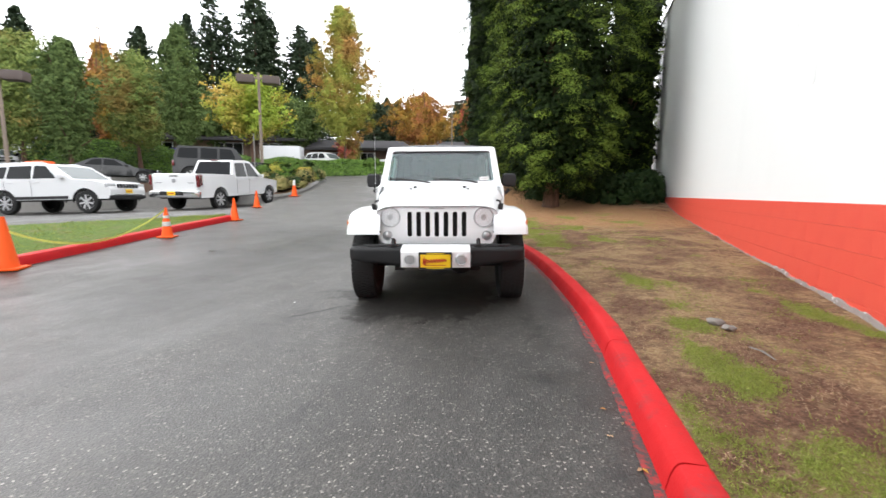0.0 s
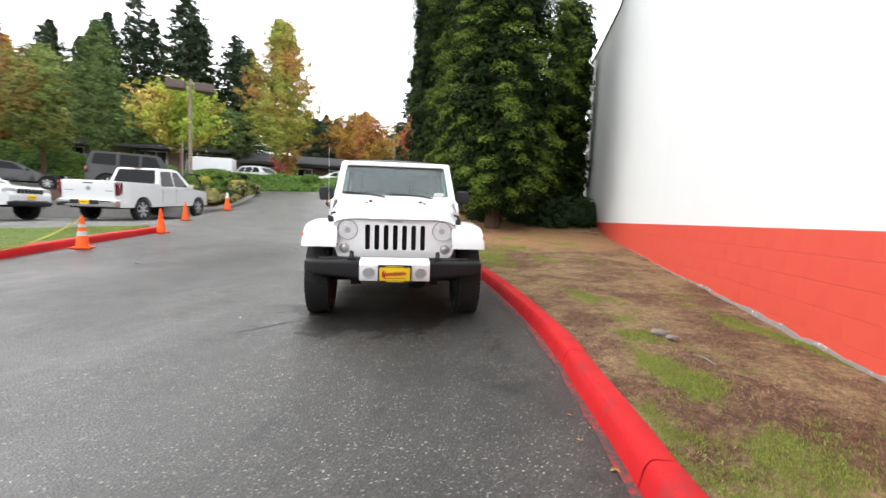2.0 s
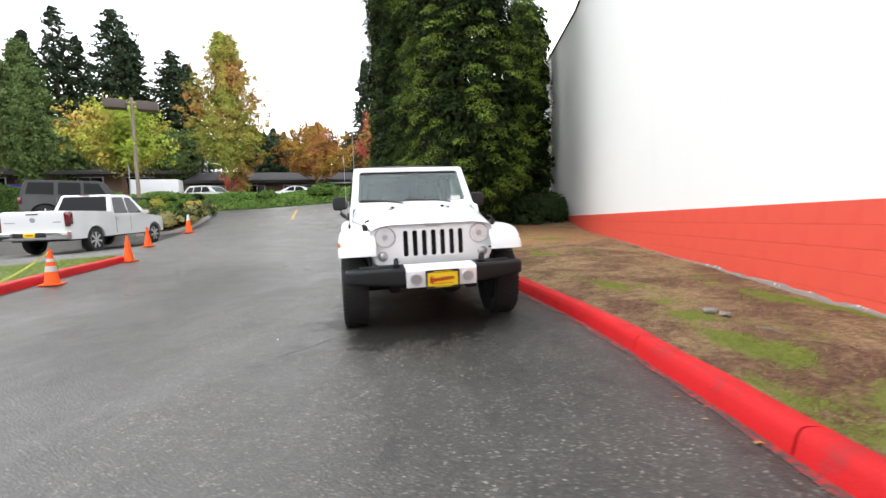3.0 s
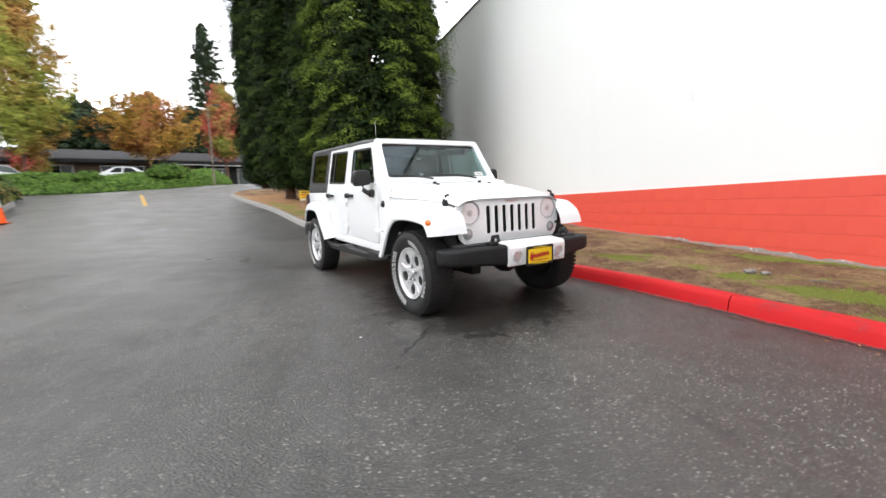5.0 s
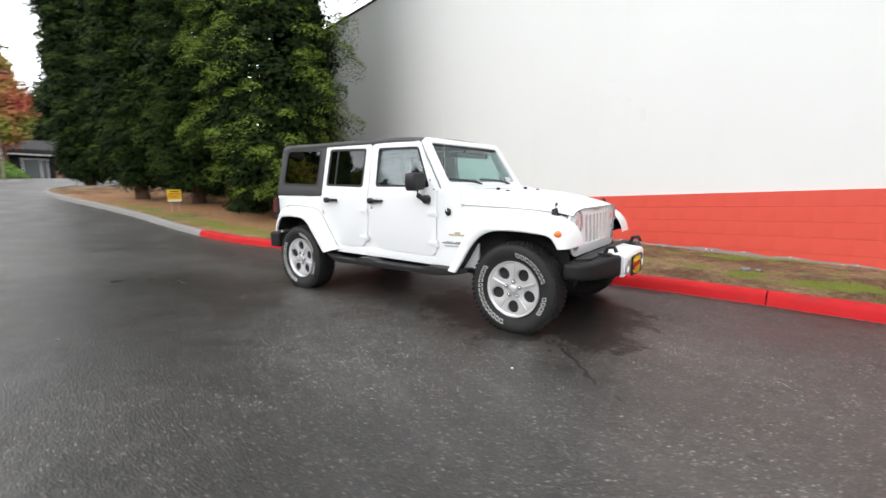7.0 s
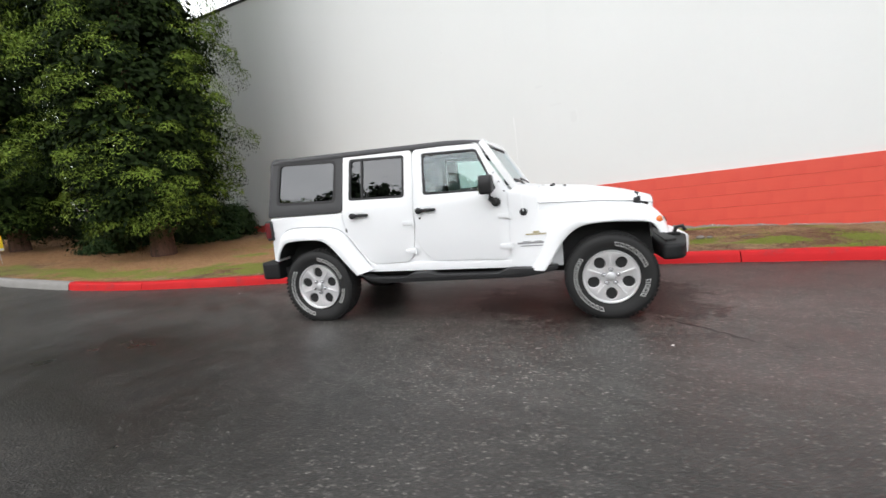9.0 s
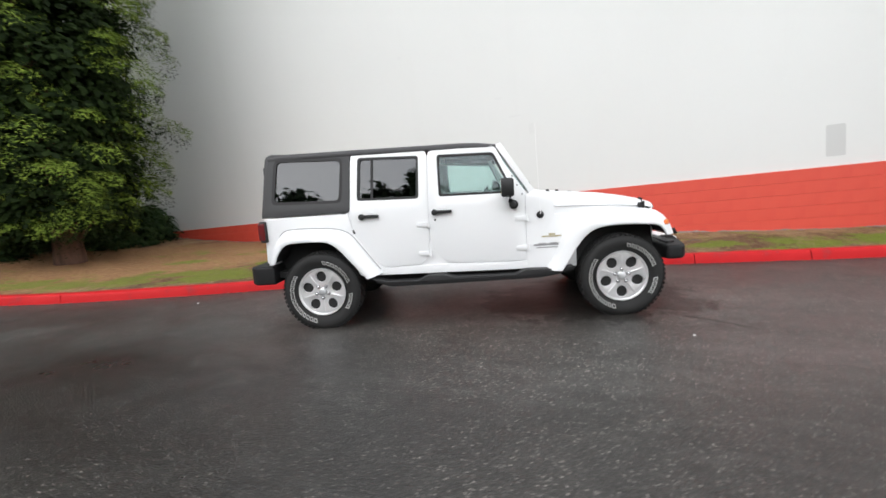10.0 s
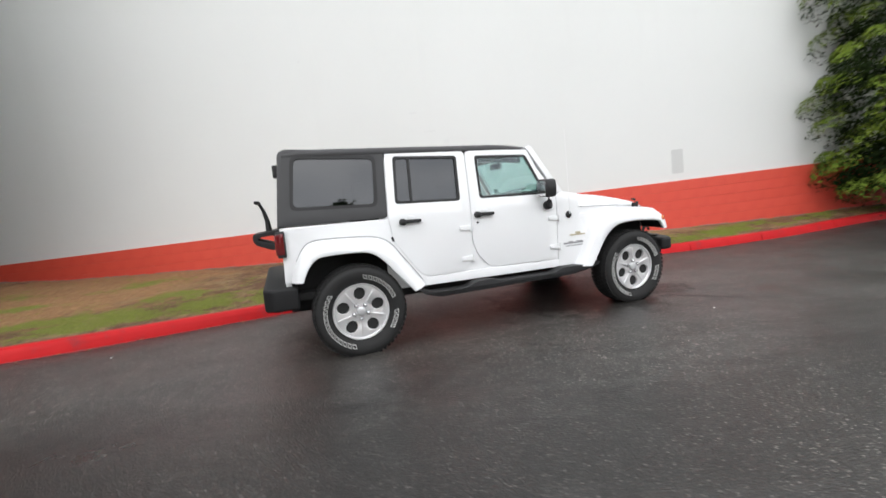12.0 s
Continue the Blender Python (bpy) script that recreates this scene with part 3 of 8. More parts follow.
# height profile across the kerb: distance behind the face, height over the road
KERB_SHAPE = [(0.0, -0.05), (0.004, 0.0), (0.024, 0.085), (0.034, 0.112), (0.048, 0.130), (0.070, 0.138), (0.160, 0.140), (0.176, 0.132), (0.180, -0.05)]


def side_of(line, i):
    d = line[min(i + 1, len(line) - 1)] - line[max(i - 1, 0)]
    return Vector((d.y, -d.x, 0)).normalized()


def kerb_piece(line, i0, i1, flip, wobble):
    rows = []
    bm = bmesh.new()
    for i in range(i0, i1 + 1):
        p, n = line[i], side_of(line, i) * (-1 if flip else 1)
        z = ground_z(p.x, p.y)
        inset = 0.006 if i in (i0, i1) else 0.0
        along = (line[min(i + 1, len(line) - 1)] - line[max(i - 1, 0)]).normalized() * (inset if i == i0 else -inset)
        row = []
        for k, (off, h) in enumerate(KERB_SHAPE):
            j = 0.006 * noise.noise(Vector((p.x * 1.7 + wobble, p.y * 1.7, k * 3.1)))
            q = p + n * (off + j) + along
            row.append(bm.verts.new((q.x, q.y, z + h + (j if h > 0 else 0))))
        rows.append(row)
    for a, b in zip(rows, rows[1:]):
        for k in range(len(KERB_SHAPE) - 1):
            bm.faces.new((a[k], b[k], b[k + 1], a[k + 1]))
    bm.faces.new(rows[0])
    bm.faces.new(rows[-1][::-1])
    return bm


def kerb(name, line, flip, lengths, paint, label, first=0):
    root = thing(name, Matrix(), label, "kerb", kind="structure")
    i, k = first, 0
    while i < len(line) - 2:
        j = min(i + lengths[k % len(lengths)], len(line) - 1)
        cut = [n for n in range(i + 1, j) if (line[n].y < 13.35) != (line[n + 1].y < 13.35)]
        j = cut[0] if cut else j
        seam = [n for n in range(i + 1, j) if (line[n].y < 1.76) != (line[n + 1].y < 1.76) and not flip]
        j = seam[0] if seam else j
        part("kerb_stone", kerb_piece(line, i, j, flip, k * 5.0), paint(line[(i + j) // 2]), root, angle=28)
        i, k = j, k + 1
    return root


kerb("kerb_island", kerb_line, False, (13, 26, 11, 24), lambda p: M_KERB_RED if p.y < 13.35 else M_CONCRETE,
     "red-painted concrete kerb, scuffed and jointed, bare grey further on")
LEFT_KERB = [(-4.6, -9), (-5.55, -2), (-6.35, 1.0), (-7.2, 3.4), (-8.5, 6.6), (-9.2, 8.6), (-9.38, 9.15)]
left_line = smooth_line(LEFT_KERB, 0.12)
kerb("kerb_lawn", left_line, True, (26, 22, 28), lambda p: M_KERB_RED, "red-painted concrete kerb beside a lawn")
BED_KERB = [(-16.7, 17.75), (-15.8, 18.15), (-15.15, 18.6), (-14.75, 19.4), (-14.9, 20.4), (-15.7, 21.8), (-16.9, 24.0), (-18.6, 25.6)]
bed_line = smooth_line(BED_KERB, 0.15)
kerb("kerb_bed", bed_line, True, (16, 20), lambda p: M_CONCRETE, "grey concrete kerb round a planted bed")


# red overspray and litter at the kerb's foot
def strip(line, i0, i1, flip, width, lift_by):
    bm = bmesh.new()
    rows = []
    for i in range(i0, i1):
        p, n = line[i], side_of(line, i) * (-1 if flip else 1)
        w = width * (0.55 + 0.8 * abs(noise.noise(Vector((p.x * 2.3, p.y * 2.3, 7.0)))))
        row = []
        for off in (0.02, -w):
            q = p + n * off
            row.append(bm.verts.new((q.x, q.y, ground_z(q.x, q.y) + lift_by)))
        rows.append(row)
    for a, b in zip(rows, rows[1:]):
        bm.faces.new((a[0], b[0], b[1], a[1]))
    return bm


red_end = max(i for i, p in enumerate(kerb_line) if p.y < 13.3)
tagged(finish("trim_overspray", strip(kerb_line, 40, red_end, False, 0.075, 0.004), M_OVERSPRAY, angle=0), "red paint overspray along the kerb's foot", "paint", kind="structure")


# ---- the island beside the wall ----
WALL_X = 2.29


# patches of grass: centre, half-lengths across and along, how green
GRASS = ((0.78, 4.8, 0.22, 1.0, 0.55), (1.02, 3.62, 0.26, 0.28, 0.8), (1.03, 2.75, 0.20, 0.75, 0.95), (1.12, 1.72, 0.34, 0.60, 0.80), (2.06, 4.0, 0.14, 1.0, 0.95), (1.62, 5.4, 0.25, 0.35, 0.35),
         (0.25, 8.4, 0.30, 0.8, 0.6), (-0.50, 10.2, 0.5, 0.7, 0.7), (1.5, 2.2, 0.30, 0.35, 0.5), (1.45, 0.6, 0.40, 1.3, 0.8), (-1.55, 11.0, 0.45, 1.6, 0.9), (-0.6, 12.2, 0.5, 0.7, 0.6), (0.9, 11.4, 0.7, 0.5, 0.75),
         (-0.75, 8.2, 0.30, 1.3, 0.8), (1.3, 8.4, 0.5, 0.5, 0.4), (1.85, -1.5, 0.3, 1.2, 0.5), (-3.3, 14.6, 0.45, 1.3, 0.8), (-5.0, 17.6, 0.4, 1.5, 0.6), (0.4, 13.3, 0.8, 0.4, 0.5), (-2.6, 12.4, 0.35, 1.0, 0.7))


def greenness(x, y):
    """How much grass covers the strip there, 0 to 1, with ragged edges."""
    best = 0.0
    for cx, cy, rx, ry, much in GRASS:
        u, v = x - cx, y - cy
        u += 0.34 * v
        d = math.hypot(u / rx, v / ry)
        if d < 2:
            best = max(best, much * (1.45 - d))
    if 6.8 < y < 19:
        # a greener margin behind the kerb further up the drive
        d = abs(x + 0.65 + 0.435 * (y - 6.42) - 0.72) / 0.62
        best = max(best, 0.74 * (1.40 - d) * ease((y - 6.8) / 1.5))
    rag = 0.55 * noise.noise(Vector((x * 2.3, y * 2.3, 1.0))) + 0.35 * noise.noise(Vector((x * 6.1, y * 6.1, 5.0))) + 0.25 * noise.noise(Vector((x * 15, y * 15, 2.0)))
    return max(0.0, min(1.0, best + rag * 1.35 - 0.10))


def island_z(x, y, t):
    """t: 0 at the kerb, 1 at the wall."""
    lump = 0.03 * noise.noise(Vector((x * 0.9, y * 0.9, 0))) + 0.014 * noise.noise(Vector((x * 3.5, y * 3.5, 4))) + 0.008 * noise.noise(Vector((x * 9, y * 9, 8)))
    mound = 0.085 * math.sin(min(t, 1) * math.pi * 0.5) * (1 if y < 18 else 0.4)
    return ground_z(x, y) + 0.128 + (mound + lump) * min(1, t * 5)


bm = bmesh.new()
rows = []
turn = max(range(len(kerb_line)), key=lambda i: -kerb_line[i].x if kerb_line[i].y > 15 else -99)
cells = 48
for i in range(0, turn):
    p = kerb_line[i] + side_of(kerb_line, i) * 0.172
    q = Vector((max(WALL_X + 0.05, p.x + 0.2) if p.y < 23 else 9.0, p.y + (0 if p.y < 20 else 0.2), 0))
    row = []
    for k in range(cells + 1):
        t = k / cells
        x, y = p.x + (q.x - p.x) * t, p.y + (q.y - p.y) * t
        row.append(bm.verts.new((x, y, island_z(x, y, t))))
    rows.append(row)
tail = []
for k in range(cells + 1):
    # the far side follows the kerb round the tip
    j = min(turn + 2 + k, len(kerb_line) - 1)
    p = kerb_line[j] - side_of(kerb_line, j) * -0.168
    tail.append(bm.verts.new((p.x, p.y, ground_z(p.x, p.y) + 0.13)))
rows.append(tail)
for a, b in zip(rows, rows[1:]):
    for k in range(len(a) - 1):
        bm.faces.new((a[k], b[k], b[k + 1], a[k + 1]))
island = finish("lawn_island", bm, M_ISLAND, angle=0)
island.data.shade_smooth()
cover = island.data.attributes.new("cover", "FLOAT", "POINT")
cover.data.foreach_set("value", [greenness(v.co.x, v.co.y) for v in island.data.vertices])
fall = island.data.attributes.new("litter", "FLOAT", "POINT")
fall.data.foreach_set("value", [max(math.exp(-((v.co.x - tx) ** 2 + (v.co.y - ty) ** 2) / 7.0) for tx, ty in ((-1.4, 14.2), (-2.94, 18.5), (-4.55, 20.0), (0.6, 12.6))) for v in island.data.vertices])
tagged(island, "worn grass strip with brown needles and bare earth below a wall", "lawn", kind="structure")

# the lawn behind the other kerb
bm = bmesh.new()
rows = []
for i in range(0, len(left_line), 2):
    p = left_line[i] - side_of(left_line, i) * 0.165
    f = i / len(left_line)
    q = Vector((-13.6 + 3.7 * f ** 1.6, p.y + 0.4 - 1.0 * (1 - f) * 0.5, 0))
    rows.append([bm.verts.new((p.x + (q.x - p.x) * k / 8, p.y + (q.y - p.y) * k / 8,
                               ground_z(p.x + (q.x - p.x) * k / 8, p.y + (q.y - p.y) * k / 8) + 0.13 - 0.10 * max(0, k / 8 - 0.8) * 5)) for k in range(9)])
for a, b in zip(rows, rows[1:]):
    for k in range(8):
        bm.faces.new((a[k], b[k], b[k + 1], a[k + 1]))
lawn = finish("lawn_corner", bm, M_LAWN, angle=0)
lawn.data.shade_smooth()
tagged(lawn, "short green lawn behind a red kerb", "lawn", kind="structure")


# ---- the white building ----
RED_TOP, WALL_END = 1.275, 23.0
building = thing("wall_building", Matrix(), "tall white-painted block wall with a red band along its foot", "wall", kind="structure")


def wall_top(y):
    return 8.05 + 0.118 * max(0.0, y - 15.0)


bm = prism([(-16, -1.5), (WALL_END, 0.2), (WALL_END, wall_top(WALL_END)), (15, 8.05), (-16, 8.05)], "x", WALL_X + 0.012, WALL_X + 6.0)
part("render_wall", bm, M_WALL, building, "white-painted wall, faintly stained")
bm = prism([(-16, 7.97), (15, 8.0), (WALL_END + 0.03, wall_top(WALL_END) - 0.05), (WALL_END + 0.03, wall_top(WALL_END) + 0.03), (15, 8.08), (-16, 8.05)], "x", WALL_X - 0.02, WALL_X + 6.02)
part("coping", bm, M_SHINGLE, building, "thin dark metal coping")
part("footing", prism([(-16, -1.6), (WALL_END, 0), (WALL_END, 0.98), (12, 0.75), (-16, -0.2)], "x", WALL_X - 0.004, WALL_X + 0.3), M_FOOTING, building, "paler red mortar between the painted blocks")


def wall_base(y):
    return ground_z(WALL_X, y) + 0.20


# the ragged edge where earth meets the wall
bm = bmesh.new()
prev = None
y = -9.0
while y < 22.5:
    g0 = island_z(WALL_X, y, 1.0)
    bare = math.exp(-((y - 4.6) / 1.7) ** 2)
    top = g0 + 0.010 + 0.036 * bare + (0.012 + 0.03 * bare) * noise.noise(Vector((y * 2.1, 3.0, 0))) + (0.014 + 0.02 * bare) * noise.noise(Vector((y * 7.5, 1.0, 0))) + 0.012 * noise.noise(Vector((y * 23, 5.0, 0)))
    j = 0.004 * noise.noise(Vector((y * 9, 8.0, 2)))
    line_now = [bm.verts.new((WALL_X + dx + j, y, z)) for dx, z in ((-0.040, g0 - 0.06), (-0.034, top - 0.02), (-0.028, top - 0.003), (-0.017, top), (0.0, top - 0.004))]
    if prev:
        for a, b, c, d in zip(prev, prev[1:], line_now[1:], line_now):
            bm.faces.new((a, b, c, d))
    prev = line_now
    y += 0.035
part("footing_edge", bm, M_FLAKED, building, "rough grey mortar edge flecked with white paint")

# painted blocks of the red band, in courses
rng = random.Random(4)
COURSE, BLOCK = 0.203, 0.406
blocks = {}
row = 0
for row in range(6):
    top = RED_TOP - row * COURSE
    y = -6.2 + (BLOCK / 2 if row % 2 else 0)
    while y < WALL_END - 0.45:
        low = wall_base(y + 0.2)
        if top > low:
            cut = round(max(top - COURSE, low - 0.02 + rng.uniform(-0.01, 0.01)) - top + COURSE, 2)
            cut = min(cut, COURSE - 0.03)
            key = round(cut * 25)
            if key not in blocks:
                low_z = -COURSE + key / 25
                bm = prism([(0.03, low_z + 0.0005), (0.003, low_z + 0.0005), (0.0, low_z + 0.003), (0.0, -0.003), (0.003, -0.0005), (0.03, -0.0005)], "y", 0.0, BLOCK)
                me = bpy.data.meshes.new("block")
                bmesh.ops.recalc_face_normals(bm, faces=bm.faces[:])
                bm.to_mesh(me)
                bm.free()
                me.materials.append(M_REDWALL)
                blocks[key] = me
            ob = new("block", blocks[key])
            ob.parent = building
            ob.location = (WALL_X - 0.018 + rng.uniform(-0.0007, 0.0007), y, top)
        y += BLOCK


# filled patches and the flush cover on the white wall
def wall_patch(name, y0, y1, z0, z1, label, category, material=M_WALL_PATCH):
    me = prism(rounded([(y0, z0), (y1, z0), (y1, z1), (y0, z1)], 0.03), "x", WALL_X + 0.0085, WALL_X + 0.02)
    return tagged(finish(name, me, material), label, category)


wall_patch("cover_plate", 0.78, 1.03, 1.43, 1.93, "pale grey flush cover plate on a white wall", "cover plate", M_COVER)
wall_patch("filled_patch", 5.64, 5.76, 2.52, 2.72, "rough grey filled patch on a white wall", "wall patch")
wall_patch("filled_patch", 6.25, 6.40, 3.30, 3.34, "thin filled scrape on a white wall", "wall patch")
wall_patch("filled_patch", 5.9, 6.15, 2.9, 2.93, "thin filled scrape on a white wall", "wall patch")
wall_patch("filled_patch", 8.44, 8.5, 4.55, 4.60, "small filled hole on a white wall", "wall patch")


# ---- the white off-road car ----
JEEP = GRADE @ pose(-1.45, 4.398, 0.0, 0, 0, 18.6)
car = thing("off_road_car", JEEP, "white four-door off-road car with a dark grey hardtop", "car")


def body_half(z):
    return 0.797 if z < 1.13 else 0.797 - (z - 1.13) * 0.165


def side_map(bm, sgn, out=0.0):
    return warp(slice_z(bm, 1.13), lambda v: Vector((sgn * (body_half(v.z) + out - v.x), v.y, v.z)))


def side_panel(points, thick, sgn, out=0.0, holes=(), bev=0.005):
    return side_map(prism(points, "x", 0, thick, bev, 2, holes), sgn, out)


def chain(points, n):
    """n + 1 points at even steps along a rounded line."""
    pts = [Vector((*p, 0)) for p in points]
    dense = []
    for i in range(len(pts) - 1):
        a, b, c, d = pts[max(i - 1, 0)], pts[i], pts[i + 1], pts[min(i + 2, len(pts) - 1)]
        for k in range(12):
            t = k / 12
            dense.append(0.5 * (2 * b + (c - a) * t + (2 * a - 5 * b + 4 * c - d) * t * t + (3 * b - a - 3 * c + d) * t ** 3))
    dense.append(pts[-1])
    run = [0.0]
    for a, b in zip(dense, dense[1:]):
        run.append(run[-1] + (b - a).length)
    out = []
    for k in range(n + 1):
        want = run[-1] * k / n
        i = next((i for i in range(len(run) - 1) if run[i + 1] >= want), len(run) - 2)
        t = (want - run[i]) / max(run[i + 1] - run[i], 1e-9)
        q = dense[i].lerp(dense[i + 1], t)
        out.append((q.x, q.y))
    return out


def band(outer, inner, section, sgn, n=36):
    """A flare: between two lines of the side view, with a cross-section of (share towards the inner line, half-width)."""
    o, i = chain(outer, n), chain(inner, n)
    bm = bmesh.new()
    rows = []
    for a, b in zip(o, i):
        rows.append([bm.verts.new((sgn * x, a[0] + (b[0] - a[0]) * t, a[1] + (b[1] - a[1]) * t)) for t, x in section])
    for p, q in zip(rows, rows[1:]):
        for k in range(len(section) - 1):
            bm.faces.new((p[k], q[k], q[k + 1], p[k + 1]))
    bm.faces.new(rows[0])
    bm.faces.new(rows[-1][::-1])
    return bm


F_DOOR = [(1.803, 1.70), (1.824, 0.86), (1.78, 0.72), (1.66, 0.585), (0.93, 0.565), (0.885, 0.61), (0.875, 1.215), (0.925, 1.235), (1.135, 1.70)]
F_PANE = [(1.70, 1.645), (1.165, 1.63), (0.985, 1.245), (1.70, 1.255)]
R_DOOR = [(2.575, 1.735), (2.612, 1.13), (2.58, 0.93), (2.37, 0.63), (2.28, 0.575), (1.93, 0.585), (1.868, 0.64), (1.833, 0.86), (1.812, 1.705)]
R_PANE = [(2.495, 1.672), (1.905, 1.652), (1.925, 1.25), (2.525, 1.268)]
Q_PANE = [(3.36, 1.715), (2.672, 1.685), (2.705, 1.262), (3.41, 1.285)]

for sgn, side in ((-1, "passenger"), (1, "driver")):
    # doors
    door = part("front_door", side_panel(rounded(F_DOOR, 0.05), 0.03, sgn, 0.0, [rounded(F_PANE, 0.035)]), M_WHITE, car)
    pane = part("window", side_panel(rounded(F_PANE, 0.035), 0.005, sgn, -0.012, bev=0), M_GLASS_CLEAR, door, "clear greenish door glass", 20)
    pane.visible_shadow = False
    ring = rounded([(y + (0.010 if y < 1.4 else -0.010) * -1, z + (0.010 if z < 1.4 else -0.010)) for y, z in F_PANE], 0.03)
    rim_outer = rounded([(1.712, 1.655), (1.155, 1.64), (0.972, 1.235), (1.712, 1.245)], 0.035)
    part("window_seal", side_panel(rim_outer, 0.012, sgn, 0.002, [rounded([(1.69, 1.635), (1.172, 1.62), (1.002, 1.258), (1.69, 1.266)], 0.03)], 0), M_BLACK, door, "black rubber window seal")
    rdoor = part("rear_door", side_panel(rounded(R_DOOR, 0.05), 0.03, sgn, 0.0, [rounded(R_PANE, 0.035)]), M_WHITE, car)
    pane = part("window", side_panel(rounded(R_PANE, 0.035), 0.005, sgn, -0.012, bev=0), M_GLASS_DARK, rdoor, "dark tinted door glass", 20)
    pane.visible_shadow = False
    part("window_seal", side_panel(rounded([(2.507, 1.683), (1.895, 1.662), (1.913, 1.24), (2.537, 1.258)], 0.035), 0.012, sgn, 0.002, [rounded([(2.482, 1.66), (1.918, 1.64), (1.938, 1.264), (2.511, 1.28)], 0.03)], 0), M_BLACK, rdoor, "black rubber window seal")
    part("divider", side_panel([(2.375, 1.668), (2.352, 1.668), (2.372, 1.262), (2.395, 1.262)], 0.012, sgn, -0.001, bev=0), M_BLACK, rdoor)
    for dr, y0 in ((door, 1.58), (rdoor, 2.31)):
        bar = merged(side_panel(rounded([(y0 + 0.012, 1.082), (y0 + 0.17, 1.080), (y0 + 0.17, 1.112), (y0 + 0.012, 1.110)], 0.012), 0.03, sgn, 0.036, bev=0.006),
                     lathe([(0.026, -0.02), (0.030, 0.0), (0.030, 0.042), (0.022, 0.048)], (sgn * 0.797 - (0.0 if sgn > 0 else 0.0), y0 + 0.182, 1.096), "x", 16) if sgn > 0 else
                     moved(lathe([(0.026, -0.02), (0.030, 0.0), (0.030, 0.042), (0.022, 0.048)], (0, 0, 0), "x", 16), Matrix.Translation((-0.797, y0 + 0.182, 1.096)) @ Matrix.Diagonal((-1, 1, 1, 1))),
                     box(*sorted((sgn * 0.79, sgn * 0.825)), y0 + 0.012, y0 + 0.036, 1.085, 1.108, 0.004))
        part("handle", bar, M_BLACK, dr, "black grab handle with a round button")
        cup = moved(lathe([(0.028, 0.0), (0.024, 0.003), (0.012, 0.004)], (0, 0, 0), "x", 18), Matrix.Translation((sgn * 0.7985, y0 + 0.10, 1.128)) @ Matrix.Diagonal((sgn, 1.3, 0.55, 1)))
        part("finger_recess", cup, M_WHITE, dr)
    part("lock", moved(lathe([(0.011, 0), (0.011, 0.004)], (0, 0, 0), "x", 12), Matrix.Translation((sgn * 0.7975, 1.762, 1.02)) @ Matrix.Diagonal((sgn, 1, 1, 1))), M_BLACK, door)
    for dr, y0 in ((door, 0.872), (rdoor, 1.842)):
        for z0 in (0.985, 0.695):
            leaf_a = side_panel([(y0 - 0.016, z0 - 0.030), (y0 + 0.105, z0 - 0.018), (y0 + 0.105, z0 + 0.016), (y0 - 0.016, z0 + 0.022)], 0.02, sgn, 0.014, bev=0.004)
            pin = tube([(sgn * 0.812, y0 - 0.012, z0 - 0.036), (sgn * 0.812, y0 - 0.012, z0 + 0.030)], 0.011, 10)
            part("hinge", merged(leaf_a, pin), M_WHITE, dr)
    # quarter panel, rocker and cowl
    quarter = [(2.632, 1.135), (3.505, 1.140), (3.525, 0.68), (3.40, 0.68), (3.30, 0.90), (2.86, 0.92), (2.72, 0.86), (2.50, 0.53), (2.315, 0.53), (2.30, 0.57), (2.39, 0.63), (2.60, 0.93)]
    part("quarter_panel", side_panel(rounded(quarter, 0.02), 0.03, sgn), M_WHITE, car)
    part("rocker_panel", side_panel([(0.55, 0.475), (2.46, 0.495), (2.40, 0.60), (2.31, 0.565), (1.66, 0.572), (0.90, 0.552), (0.55, 0.56)], 0.04, sgn, -0.002), M_WHITE, car)
    part("cowl_side", side_panel(rounded([(0.40, 0.48), (0.88, 0.48), (0.868, 1.21), (0.78, 1.245), (0.60, 1.21), (0.596, 1.0), (0.40, 1.0)], 0.01), 0.03, sgn, -0.001), M_WHITE, car)
    # inner frame that shows in the shut lines
    part("door_frame", side_panel([(0.80, 0.50), (2.66, 0.50), (2.66, 1.66), (1.14, 1.66), (0.84, 1.20)], 0.02, sgn, -0.014, [rounded([(1.712, 1.66), (1.155, 1.645), (0.972, 1.232), (1.712, 1.24)], 0.02), rounded([(2.507, 1.69), (1.893, 1.665), (1.91, 1.235), (2.54, 1.25)], 0.02)], 0), M_WHITE, car)
    # hardtop side
    top_side = part("hardtop_side", side_panel(rounded([(2.620, 1.146), (2.585, 1.738), (3.415, 1.782), (3.465, 1.755), (3.530, 1.150)], 0.03), 0.035, sgn, 0.0, [rounded(Q_PANE, 0.055)], 0.008), M_TOP, car, "dark grey hardtop side with a large pane")
    pane = part("window", side_panel(rounded(Q_PANE, 0.055), 0.005, sgn, -0.010, bev=0), M_GLASS_DARK, top_side, "dark tinted rear side glass", 20)
    pane.visible_shadow = False
    part("window_seal", side_panel(rounded([(3.372, 1.727), (2.660, 1.697), (2.693, 1.25), (3.423, 1.273)], 0.06), 0.012, sgn, 0.002, [rounded([(3.345, 1.700), (2.687, 1.671), (2.72, 1.277), (3.394, 1.299)], 0.05)], 0), M_BLACK, top_side)
    # flares
    lip = [(0.0, 0.790), (0.10, 0.845), (0.30, 0.900), (0.62, 0.925), (0.92, 0.932), (1.0, 0.927), (1.015, 0.915), (0.97, 0.905)]
